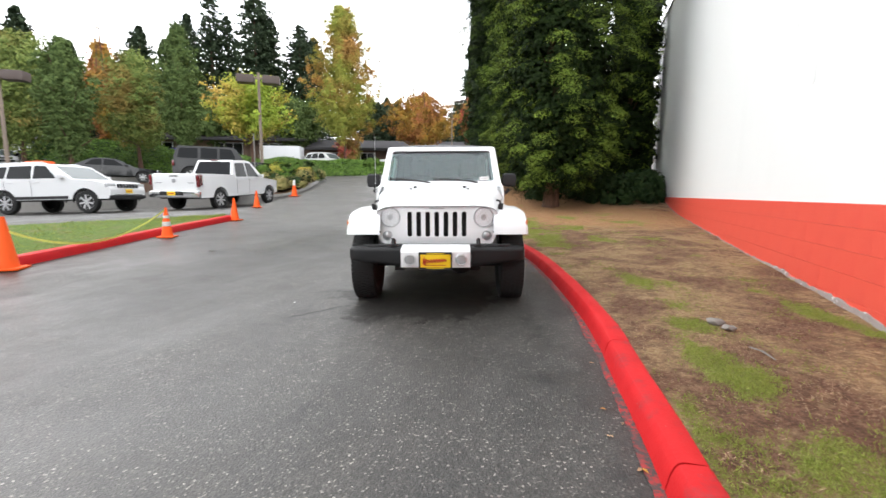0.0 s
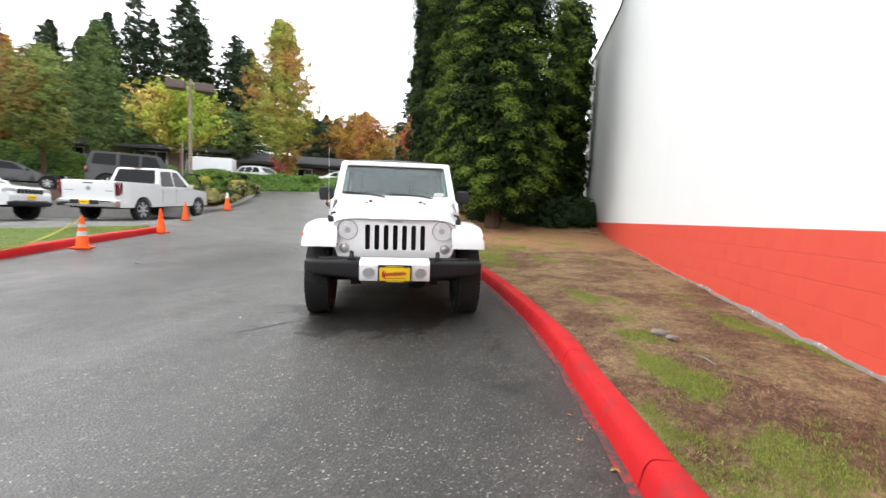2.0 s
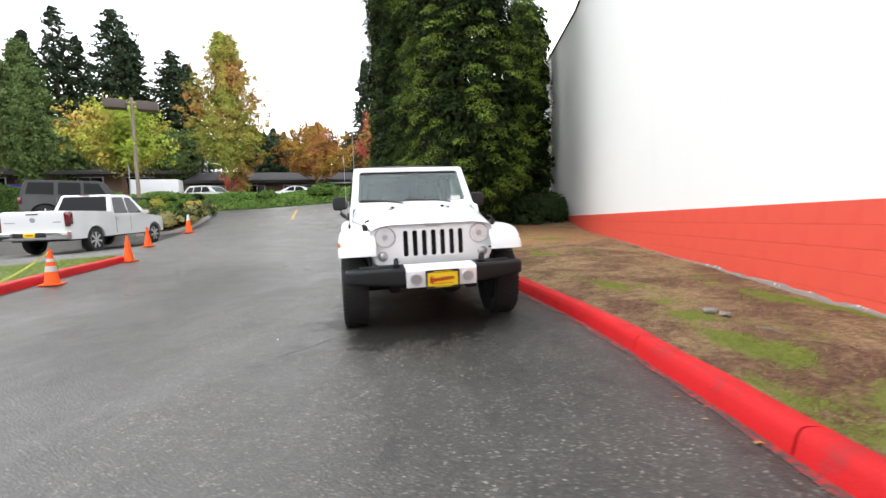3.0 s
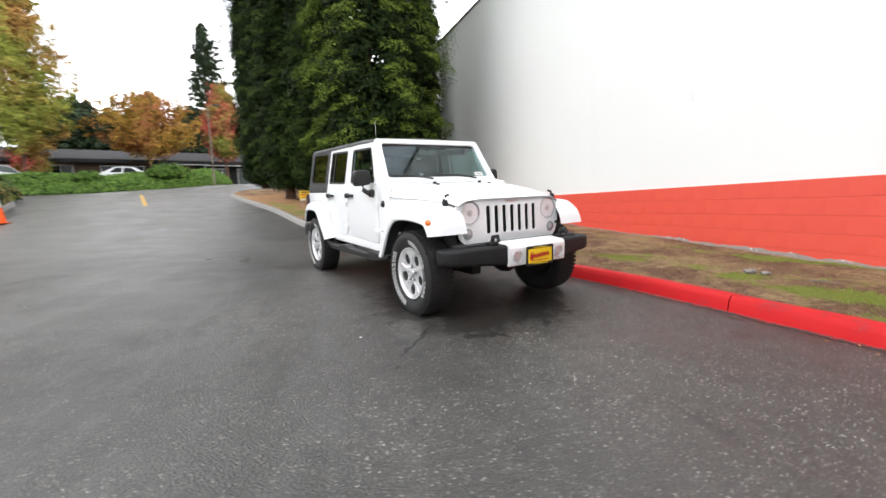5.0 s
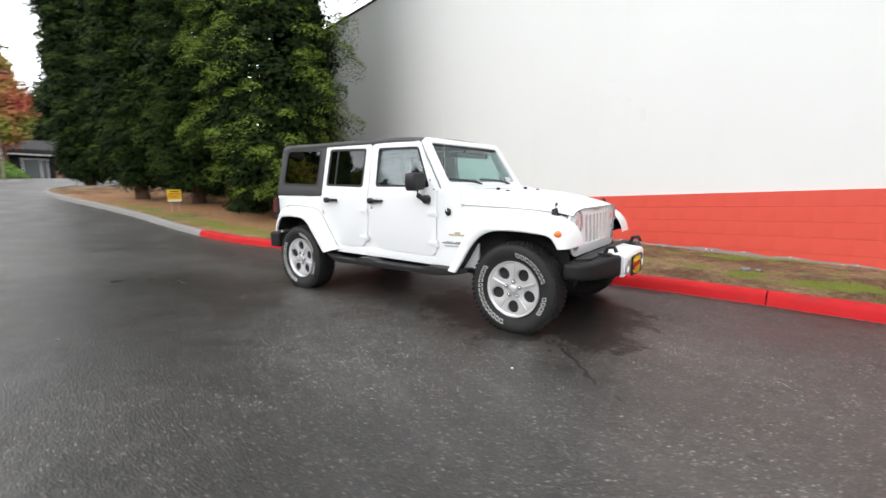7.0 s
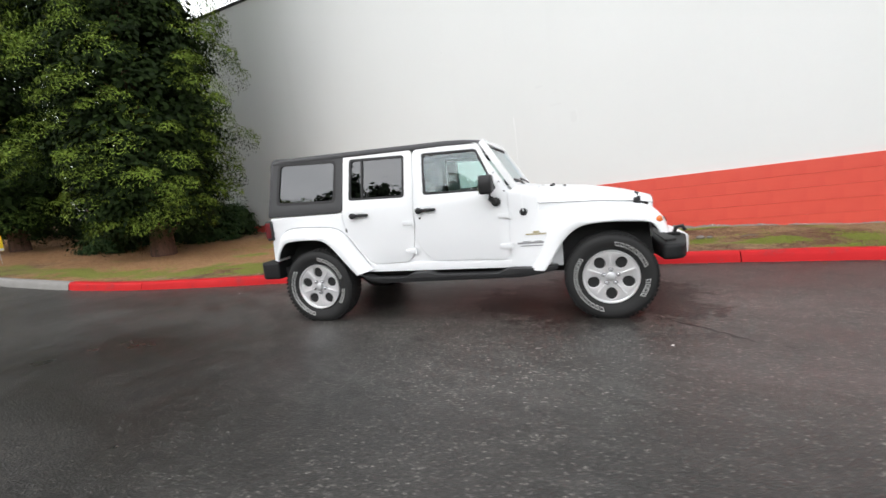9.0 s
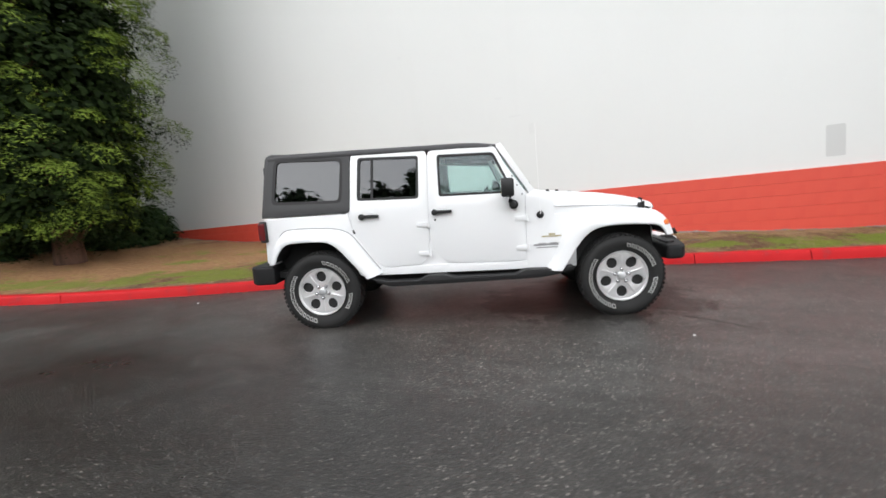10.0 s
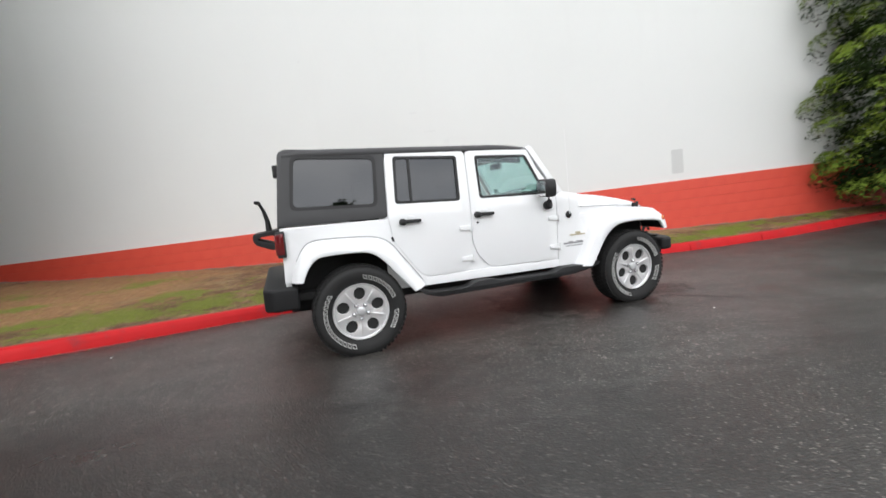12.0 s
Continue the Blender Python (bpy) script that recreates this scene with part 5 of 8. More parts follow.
def seat(x, y, w):
    seat_ob = part("seat", merged(prism(rounded([(y - 0.48, 0.62), (y + 0.05, 0.60), (y + 0.05, 0.76), (y - 0.45, 0.82), (y - 0.50, 0.76)], 0.05), "x", x - w, x + w, 0.03),
                                  moved(prism(rounded([(-w, 0.0), (w, 0.0), (w * 0.9, 0.60), (-w * 0.9, 0.60)], 0.08), "y", -0.07, 0.06, 0.04), Matrix.Translation((x, y, 0.74)) @ Matrix.Rotation(radians(-14), 4, "X"))), M_SEAT, car, "black cloth seat")
    return seat_ob


for x in (-0.38, 0.38):
    s = seat(x, 1.78, 0.25)
    part("headrest", merged(box(x - 0.13, x + 0.13, 1.90, 2.0, 1.37, 1.56, 0.04, 3), tube([(x - 0.06, 1.94, 1.30), (x - 0.06, 1.95, 1.40)], 0.01, 6), tube([(x + 0.06, 1.94, 1.30), (x + 0.06, 1.95, 1.40)], 0.01, 6)), M_SEAT, s)
s = seat(0.0, 2.62, 0.60)
for x in (-0.36, 0.36):
    part("headrest", box(x - 0.13, x + 0.13, 2.74, 2.84, 1.33, 1.49, 0.04, 3), M_SEAT, s)

# aerial and badges on the passenger side
base = part("aerial_base", merged(lathe([(0.034, 0.0), (0.036, -0.008), (0.026, -0.022), (0.012, -0.03)], (-0.795, 0.735, 1.005), "x", 20)), M_BLACK, car, "black round aerial base")
part("aerial_mast", tube([(-0.822, 0.735, 1.01), (-0.83, 0.74, 1.10), (-0.83, 0.76, 1.86)], [0.005, 0.0016, 0.0012], 6), M_SATIN, base)
for y0, y1, z0, z1, mat in ((0.54, 0.73, 0.782, 0.796, M_GOLDINK), (0.60, 0.66, 0.798, 0.818, M_GOLDINK), (0.47, 0.81, 0.700, 0.716, M_GREYINK), (0.55, 0.78, 0.676, 0.685, M_GREYINK)):
    part("badge", side_panel([(y0, z0), (y1, z0), (y1, z1), (y0, z1)], 0.004, -1, 0.003, bev=0), mat, car)
for y0 in (0.48, 0.585, 0.69):
    part("badge", side_panel([(y0, 0.718), (y0 + 0.07, 0.718), (y0 + 0.07, 0.726), (y0, 0.726)], 0.004, -1, 0.003, bev=0), M_GREYINK, car)
for k in range(3):
    part("cowl_bolt", lathe([(0.009, 0), (0.009, -0.006), (0.004, -0.008)], (-0.80, 0.90 + 0.045 * k, 1.215 + 0.09 * k), "x", 10), M_GREYINK, car)


# wheels
def circle(cy, cz, a, b, turn, n):
    out = []
    for k in range(n):
        t = 2 * math.pi * k / n
        u, v = a * math.cos(t), b * math.sin(t)
        out.append((cy + u * math.cos(turn) - v * math.sin(turn), cz + u * math.sin(turn) + v * math.cos(turn)))
    return out


def car_wheel(parent, m, spin):
    """A road wheel whose outer face looks along -x."""
    root = part("wheel", lathe([(0.236, -0.085), (0.29, -0.118), (0.335, -0.128), (0.372, -0.118), (0.389, -0.096), (0.394, -0.07), (0.394, 0.07), (0.389, 0.096), (0.372, 0.118), (0.335, 0.128), (0.29, 0.118), (0.236, 0.085)], (0, 0, 0), "x", 64, True), M_TYRE, parent, "chunky all-terrain tyre with white letters")
    root.matrix_basis = m
    lugs = []
    for k in range(56):
        for j, x in enumerate((-0.098, -0.045, 0.0, 0.045, 0.098)):
            a = 2 * math.pi * (k + 0.5 * (j % 2)) / 56
            lugs.append((a, x))
    bm = bmesh.new()
    for a, x in lugs:
        deep = 0.386 if abs(x) > 0.09 else 0.390
        cs = [(deep + h, x + dx, a + da) for h in (0.0, 0.0105) for dx in (-0.017, 0.017) for da in (-0.036, 0.036)]
        vs = [bm.verts.new((X, r * math.cos(t), r * math.sin(t))) for r, X, t in cs]
        for f in ((4, 5, 7, 6), (0, 1, 5, 4), (2, 3, 7, 6), (0, 2, 6, 4), (1, 3, 7, 5)):
            bm.faces.new([vs[i] for i in f])
    part("tread", bm, M_TYRE, root, angle=0)
    holes = [circle(0.155 * math.cos(2 * math.pi * k / 5 + spin), 0.155 * math.sin(2 * math.pi * k / 5 + spin), 0.053, 0.049, 2 * math.pi * k / 5 + spin, 20) for k in range(5)]
    bm = prism(circle(0, 0, 0.226, 0.226, 0, 60), "x", -0.092, -0.060, 0.007, 2, holes)
    rim = part("rim", warp(bm, lambda v: Vector((v.x + 0.022 * math.cos(min(math.hypot(v.y, v.z) / 0.226, 1) * math.pi) * 0.6 + 0.012, v.y, v.z))), M_ALLOY, root, "five-hole polished alloy rim")
    part("rim_lip", lathe([(0.222, -0.078), (0.230, -0.106), (0.241, -0.108), (0.243, -0.095), (0.236, -0.06), (0.222, -0.05)], (0, 0, 0), "x", 60, True), M_ALLOY, root)
    part("barrel", lathe([(0.222, -0.07), (0.215, 0.10), (0.05, 0.10)], (0, 0, 0), "x", 40), M_DARK, root)
    part("brake_disc", lathe([(0.15, 0.0), (0.15, 0.02), (0.06, 0.02), (0.06, -0.03)], (0, 0, 0), "x", 32), M_SILVER, root)
    part("hub_cap", lathe([(0.040, -0.075), (0.038, -0.100), (0.026, -0.106), (0.006, -0.108)], (0, 0, 0), "x", 24), M_SILVER, rim)
    for k in range(5):
        a = 2 * math.pi * (k + 0.5) / 5 + spin
        part("nut_socket", lathe([(0.019, -0.080), (0.019, -0.0935), (0.004, -0.0937)], (0, 0.064 * math.cos(a), 0.064 * math.sin(a)), "x", 12), M_GREYINK, rim)
        part("wheel_nut", lathe([(0.011, -0.07), (0.011, -0.098), (0.006, -0.102)], (0, 0.064 * math.cos(a), 0.064 * math.sin(a)), "x", 8), M_CHROME, rim)
        a = 2 * math.pi * (k + 0.5) / 5 + spin
        ridge = prism(rounded([(-0.007, 0.085), (0.007, 0.085), (0.013, 0.208), (-0.013, 0.208)], 0.005), "x", -0.096, -0.086, 0.004)
        part("spoke", moved(ridge, Matrix.Rotation(a - math.pi / 2, 4, "X")), M_ALLOY, rim)
    # raised white outlined blocks in two arcs round the tyre wall
    for a0, count, gap in ((-72, 14, 8.1), (101, 8, 8.4), (188, 4, 8.2)):
        for k in range(count):
            bm = bmesh.new()
            a = radians(a0 + gap * k)
            wide = (0.052, 0.047, 0.056, 0.049)[(k * 3 + count) % 4]
            r0, r1, rim_w, rim_h = 0.284, 0.319, 0.0105, 0.0055
            bars = [(r0, r0 + rim_h, -wide, wide), (r1 - rim_h, r1, -wide, wide), (r0, r1, -wide, -wide + rim_w * 1.5), (r0, r1, wide - rim_w * 1.5, wide)]
            for p0, p1, d0, d1 in bars:
                cs = [(X, r, a + d - (r - 0.30) * 1.3) for X in (-0.1145, -0.1285) for r in (p0, p1) for d in (d0, d1)]
                vs = [bm.verts.new((X - 0.010 * max(0, (r - 0.29) / 0.045) * (X < -0.12), r * math.cos(t), r * math.sin(t))) for X, r, t in cs]
                for f in ((4, 5, 7, 6), (0, 1, 5, 4), (2, 3, 7, 6), (0, 2, 6, 4), (1, 3, 7, 5)):
                    bm.faces.new([vs[i] for i in f])
            part("tyre_mark", bm, M_LETTER, root, "raised white outlined block on the tyre wall" if k == 0 else "", 0)
    return root


HUB_Z = 0.376
for y in (0.0, 2.947):
    car_wheel(car, pose(-0.795, y, HUB_Z, 0, 0, 0), radians(90 if y > 1 else -90))
    car_wheel(car, pose(0.795, y, HUB_Z, 20, 0, 180), radians(90))


# ---- trees and planting ----
def crown_sprays(name, parent, seed, centre, height, low, radius, clumps, per, size, material, lean_wall=None, taper=0.55, puff=0.34, up=0.35, shape=None, rough=1.0):
    """A dense crown built of many leafy sprays in clumps over an uneven, slowly tapering body."""
    g = np.random.default_rng(seed)
    t = g.random(clumps) ** 1.15
    a = g.random(clumps) * 2 * math.pi
    z = low + (height - low) * t
    prof = shape(t) if shape else np.minimum(1.0, 0.62 + t * 4.2) * (1 - (1 - taper) * np.clip((t - 0.2) / 0.8, 0, 1)) * np.sqrt(np.clip((1.0 - t) * 8, 0, 1))
    bumps = np.array([noise.noise(Vector((math.cos(b) * 1.9 + seed, math.sin(b) * 1.9, h * 0.75))) for b, h in zip(a, z)])
    fine = np.array([noise.noise(Vector((math.cos(b) * 5 + seed, math.sin(b) * 5, h * 2.3))) for b, h in zip(a, z)])
    r = radius * prof * (0.90 + 0.30 * rough * bumps + 0.16 * rough * fine) * (0.86 + 0.14 * g.random(clumps))
    cen = np.stack([centre[0] + r * np.cos(a), centre[1] + r * np.sin(a), centre[2] + z], axis=1)
    out = np.stack([np.cos(a), np.sin(a), np.full(clumps, up)], axis=1)
    scale = puff * (0.55 + 0.9 * g.random(clumps))
    off = g.normal(size=(clumps, per, 3))
    off /= np.linalg.norm(off, axis=2, keepdims=True)
    off *= (g.random((clumps, per, 1)) ** 0.45)
    off[:, :, 2] *= 0.75
    places = cen[:, None, :] + off * scale[:, None, None] + out[:, None, :] * scale[:, None, None] * 0.2
    norms = off + out[:, None, :] * 0.9 + np.array([0, 0, 0.5]) + g.normal(size=(clumps, per, 3)) * 0.45
    places, norms = places.reshape(-1, 3), norms.reshape(-1, 3)
    norms /= np.linalg.norm(norms, axis=1, keepdims=True)
    sizes = size * (0.6 + 0.8 * g.random(len(places)))
    if lean_wall is not None:
        keep = places[:, 0] < lean_wall
        places, norms, sizes = places[keep], norms[keep], sizes[keep]
    return leaves(name, places, norms, sizes, material, parent, 0.55, g)


def trunk(parent, base, height, r0, r1, seed, material=None, limbs=6, reach=1.2, z0=0.25):
    rr = random.Random(seed)
    pts = [Vector(base) + Vector((rr.uniform(-1, 1) * 0.05 * k, rr.uniform(-1, 1) * 0.05 * k, height * k / 6 - (0.15 if k == 0 else 0))) for k in range(7)]
    radii = [r0 * (1.45 if k == 0 else 1.0) * (1 - k / 6) + r1 * (k / 6) for k in range(7)]
    root = part("trunk", tube(pts, radii, 12), material or M_BARK, parent)
    for k in range(limbs):
        t = z0 + (0.95 - z0) * k / max(limbs, 1)
        i = int(t * 6)
        p = pts[i].lerp(pts[min(i + 1, 6)], t * 6 - i)
        a = rr.uniform(0, 6.28)
        d = Vector((math.cos(a), math.sin(a), rr.uniform(0.35, 0.9)))
        ln = reach * (1.1 - 0.6 * t) * rr.uniform(0.8, 1.2)
        part("limb", tube([p, p + d * ln * 0.5 + Vector((0, 0, 0.08)), p + d * ln + Vector((0, 0, 0.25))], [r0 * 0.32, r0 * 0.2, r0 * 0.07], 7), material or M_BARK, root)
    return root


def puff_crown(root, seed, base, height, low, radius, puffs, per, size, lit_mat, shade_mat, lean=None, taper=0.62, foot=0.55):
    """A dense crown of rounded tufts; the sprays of each lie round its upper and outer side, with shade put into their
    colour, pale above and near-black beneath.
    """
    g = np.random.default_rng(seed)
    t = ((np.arange(puffs) + g.random(puffs)) / puffs) ** 1.25
    a = np.arange(puffs) * 2.39996 + g.normal(size=puffs) * 0.4
    z = low + (height - low) * t
    prof = np.minimum(1.0, foot + t * 3.6) * (1 - (1 - taper) * np.clip((t - 0.30) / 0.70, 0, 1)) * np.sqrt(np.clip((1 - t) * 8, 0, 1))
    bumps = np.array([noise.noise(Vector((math.cos(b) * 1.6 + seed, math.sin(b) * 1.6, h * 0.7))) for b, h in zip(a, z)])
    big = (0.28 + 0.32 * g.random(puffs) ** 1.4) * (0.85 + 0.3 * (radius > 1.8))
    reach = radius * prof * (0.56 + 0.38 * g.random(puffs) + 0.26 * bumps) - 0.10
    out = np.stack([np.cos(a), np.sin(a), np.full(puffs, 0.55)], axis=1)
    cen = np.stack([base[0] + np.cos(a) * reach, base[1] + np.sin(a) * reach, base[2] + z], axis=1)
    d = g.normal(size=(puffs, per, 3)) + out[:, None, :] * 0.75 + np.array([0, 0, 0.35])
    d /= np.linalg.norm(d, axis=2, keepdims=True)
    lobes = 1 + 0.16 * np.sin(d[:, :, 0] * 5 + seed + np.arange(puffs)[:, None]) * np.sin(d[:, :, 2] * 6 + np.arange(puffs)[:, None] * 1.7)
    far = big[:, None] * lobes * (0.84 + 0.22 * g.random((puffs, per)))
    places = (cen[:, None, :] + d * far[:, :, None] * np.array([1, 1, 0.85])).reshape(-1, 3)
    norms = (d * 0.9 + np.array([0, 0, 0.35]) + g.normal(size=d.shape) * 0.30).reshape(-1, 3)
    norms /= np.linalg.norm(norms, axis=1, keepdims=True)
    grow = (d * 0.6 + out[:, None, :] * 0.5 + np.array([0, 0, 0.5]) + g.normal(size=d.shape) * 0.5).reshape(-1, 3)
    # colour by facing, as light would fall: pale tops, near-black undersides
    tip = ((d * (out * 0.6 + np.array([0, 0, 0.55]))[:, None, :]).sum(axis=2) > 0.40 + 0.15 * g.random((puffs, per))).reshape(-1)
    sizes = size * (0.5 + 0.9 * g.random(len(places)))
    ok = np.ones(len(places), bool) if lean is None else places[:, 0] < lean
    for name, pick, mat in (("crown", tip & ok, lit_mat), ("under_crown", ~tip & ok, shade_mat)):
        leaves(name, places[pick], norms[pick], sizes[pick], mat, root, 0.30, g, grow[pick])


def big_evergreen(x, y, radius, height, seed, boughs, per, size, label, low=0.75, group="evergreens beside the wall", lean=None, core=1250, sprays=None, stem=0.21, foot=(0.0, 0.0), taper=0.80):
    z = island_z(x, y, 0.5) - 0.05
    root = thing("evergreen_tree", Matrix(), label, "tree", group)
    trunk(root, (x + foot[0], y + foot[1], z), height * 0.5, stem, 0.05, seed, limbs=10, reach=radius * 0.42, z0=0.05)
    puff_crown(root, seed, (x, y, z), height, low - 0.15, radius * 1.04, boughs, per, size, sprays or L_SEQUOIA, L_SEQUOIA_SHADE, lean, taper)
    # the core's near-black leaves paint the shade between tufts
    crown_sprays("inner_crown", root, seed + 50, (x, y, z), height * 0.98, low + 0.1, radius * 0.60, core, 72, size * 2.3, L_SEQUOIA_SHADE, lean, taper * 0.8, puff=0.42)
    return root


big_evergreen(-1.42, 14.80, 2.32, 15.0, 17, 400, 480, 0.066, "tall dense evergreen with bright green sprays beside a white wall", foot=(0.0, 0.05), taper=1.08)
big_evergreen(-3.15, 18.9, 1.85, 16.5, 12, 330, 380, 0.072, "tall dense dark evergreen with a reddish trunk", 0.60, sprays=L_DEEP_SHADE, stem=0.17)
big_evergreen(-4.76, 20.2, 1.40, 16.5, 13, 320, 380, 0.072, "tall narrow dark evergreen at the tip of a grass island", 0.60, sprays=L_DEEP_SHADE, stem=0.17)
big_evergreen(-6.55, 26.0, 1.50, 18.0, 15, 300, 260, 0.085, "tall dark evergreen with low skirts behind a grass island", 0.30, sprays=L_DEEP_SHADE, stem=0.15)
big_evergreen(1.15, 20.4, 1.35, 9.6, 14, 230, 80, 0.12, "leafy green tree close against a white wall", 0.9, lean=WALL_X - 0.06, core=260)

# a looser conifer against the wall, behind the first eye
root = thing("wall_conifer", Matrix(), "dark green conifer with spreading boughs touching a wall", "tree")
cx, cy = 1.78, -3.35
cz = island_z(cx, cy, 0.4)
trunk(root, (cx, cy, cz), 6.5, 0.14, 0.03, 21, limbs=14, reach=1.5, z0=0.05)
puff_crown(root, 21, (cx, cy, cz), 8.8, 0.35, 1.78, 230, 300, 0.085, L_SEQUOIA, L_SEQUOIA_SHADE, WALL_X - 0.03, 0.55, 0.9)
# inner shade painted by near-black leaves
crown_sprays("inner_crown", root, 22, (cx, cy, cz), 7.8, 0.4, 1.0, 420, 60, 0.11, L_SEQUOIA_SHADE, WALL_X - 0.03, puff=0.35)


def shrub(x, y, r, h, seed, material, label, clumps=60, per=60, size=0.09, group="", z=None):
    z = ground_z(x, y) + 0.12 if z is None else z
    root = thing("shrub", Matrix(), label, "shrub", group)
    for k in range(3):
        a = k * 2.1 + seed
        part("stem", tube([(x, y, z - 0.1), (x + math.cos(a) * r * 0.3, y + math.sin(a) * r * 0.3, z + h * 0.5)], [0.03, 0.012], 6), M_BARK, root)
    crown_sprays("foliage", root, seed, (x, y, z), h, 0.05, r, clumps, per, size, material, WALL_X - 0.05 if x > 0 else None, puff=0.22, shape=lambda t: np.sqrt(np.clip(1 - (t * 0.95) ** 2, 0, 1)))
    crown_sprays("foliage_core", root, seed + 9, (x, y, z), h * 0.9, 0.05, r * 0.6, clumps // 2, per // 2, size * 2.0, L_SHRUB, WALL_X - 0.05 if x > 0 else None, puff=0.25, shape=lambda t: np.sqrt(np.clip(1 - (t * 0.95) ** 2, 0, 1)))
    return root


for i, (x, y, r, h) in enumerate(((0.35, 16.2, 0.8, 0.95), (1.25, 16.5, 0.75, 0.95), (1.85, 17.1, 0.6, 0.9), (-0.3, 17.2, 0.7, 0.8), (1.6, 18.4, 0.8, 1.0), (-1.9, 16.6, 0.6, 0.6), (-1.1, 18.9, 0.9, 1.3), (-0.2, 20.4, 0.9, 1.5), (-1.8, 21.4, 1.0, 1.4), (0.9, 21.8, 0.8, 1.5))):
    shrub(x, y, r, h, 30 + i, L_SHRUB, "low dark evergreen shrub beneath the trees", group="shrubs beneath the trees")


def branch_crown(name, parent, seed, x, y, low, top, radius, material, branches, n, per, size, rise, shape, puff):
    """Leaves held along rising branches, so that the outline is ragged and light shows through."""
    g = np.random.default_rng(seed)
    t = (np.arange(branches) + g.random(branches)) / branches
    a = np.arange(branches) * 2.39996 + g.normal(size=branches) * 0.5
    reach = radius * shape(t) * (0.55 + 0.6 * g.random(branches))
    h = low + (top - low) * t
    f = 0.25 + 0.75 * (np.arange(n)[None, :] + g.random((branches, n))) / n
    ca, sa = np.cos(a)[:, None], np.sin(a)[:, None]
    cen = np.stack([x + ca * reach[:, None] * f, y + sa * reach[:, None] * f, h[:, None] + rise * reach[:, None] * (f - 0.7)], axis=2) + g.normal(size=(branches, n, 3)) * puff * 0.35
    off = g.normal(size=(branches, n, per, 3)) * (puff * (0.62 - 0.32 * f))[:, :, None, None] * np.array([1, 1, 0.8])
    places = (cen[:, :, None, :] + off).reshape(-1, 3)
    out = np.stack([ca * np.ones_like(f), sa * np.ones_like(f), np.ones_like(f)], axis=2)[:, :, None, :]
    norms = (off / (np.linalg.norm(off, axis=3, keepdims=True) + 1e-6) * 0.8 + out * 0.45 + g.normal(size=off.shape) * 0.4).reshape(-1, 3)
    norms /= np.linalg.norm(norms, axis=1, keepdims=True)
    return leaves(name, places, norms, size * (0.6 + 0.8 * g.random(len(places))), material, parent, 0.6, g)


def broadleaf(name, az, dist, top, low, radius, material, label, seed, eye=(0.28, -0.19), clumps=420, size=0.24, puff=0.55, shape=None, r_trunk=0.16, group="autumn trees", rise=0.9, twigs=0, per=20):
    x, y = eye[0] + math.sin(radians(az)) * dist, eye[1] + math.cos(radians(az)) * dist
    z = ground_z(x, y)
    root = thing(name, Matrix(), label, "tree", group)
    trunk(root, (x, y, z), (top - z) * 0.85, r_trunk, 0.03, seed, limbs=10, reach=radius * 0.9, z0=max(0.15, (low - z) / (top - z)))
    oval = shape or (lambda t: np.sqrt(np.clip(1 - np.abs(t * 1.9 - 0.72) ** 2.2 * 0.72, 0.02, 1)))
    branch_crown("crown", root, seed, x, y, low + 0.3, top, radius * 1.1, material, max(40, clumps // 4), 7, per, size, rise, oval, puff)
    branch_crown("inner_crown", root, seed + 3, x, y, low + 0.5, top * 0.93, radius * 0.55, material, max(16, clumps // 10), 6, 18, size * 1.3, rise, oval, puff * 1.2)
    rr = random.Random(seed)
    for k in range(twigs):
        b = Vector((x + rr.uniform(-1, 1) * radius * 0.6, y + rr.uniform(-1, 1) * radius * 0.6, low + (top - low) * 0.7))
        tip = b + Vector((rr.uniform(-0.5, 0.5), rr.uniform(-0.5, 0.5), (top - low) * rr.uniform(0.45, 0.95)))
        part("twig", tube([b, b.lerp(tip, 0.5) + Vector((0.08, 0.05, 0)), tip], [0.05, 0.035, 0.015], 5), M_BARK, root)
        g = np.random.default_rng(seed + k)
        ts = g.random((26, 1))
        ps = np.array(b) * (1 - ts) + np.array(tip) * ts + g.normal(size=(26, 3)) * 0.14
        nn = g.normal(size=(26, 3))
        leaves("twig_leaves", ps, nn / np.linalg.norm(nn, axis=1, keepdims=True), np.full(26, size * 0.8), material, root, 0.6, g)
    return root


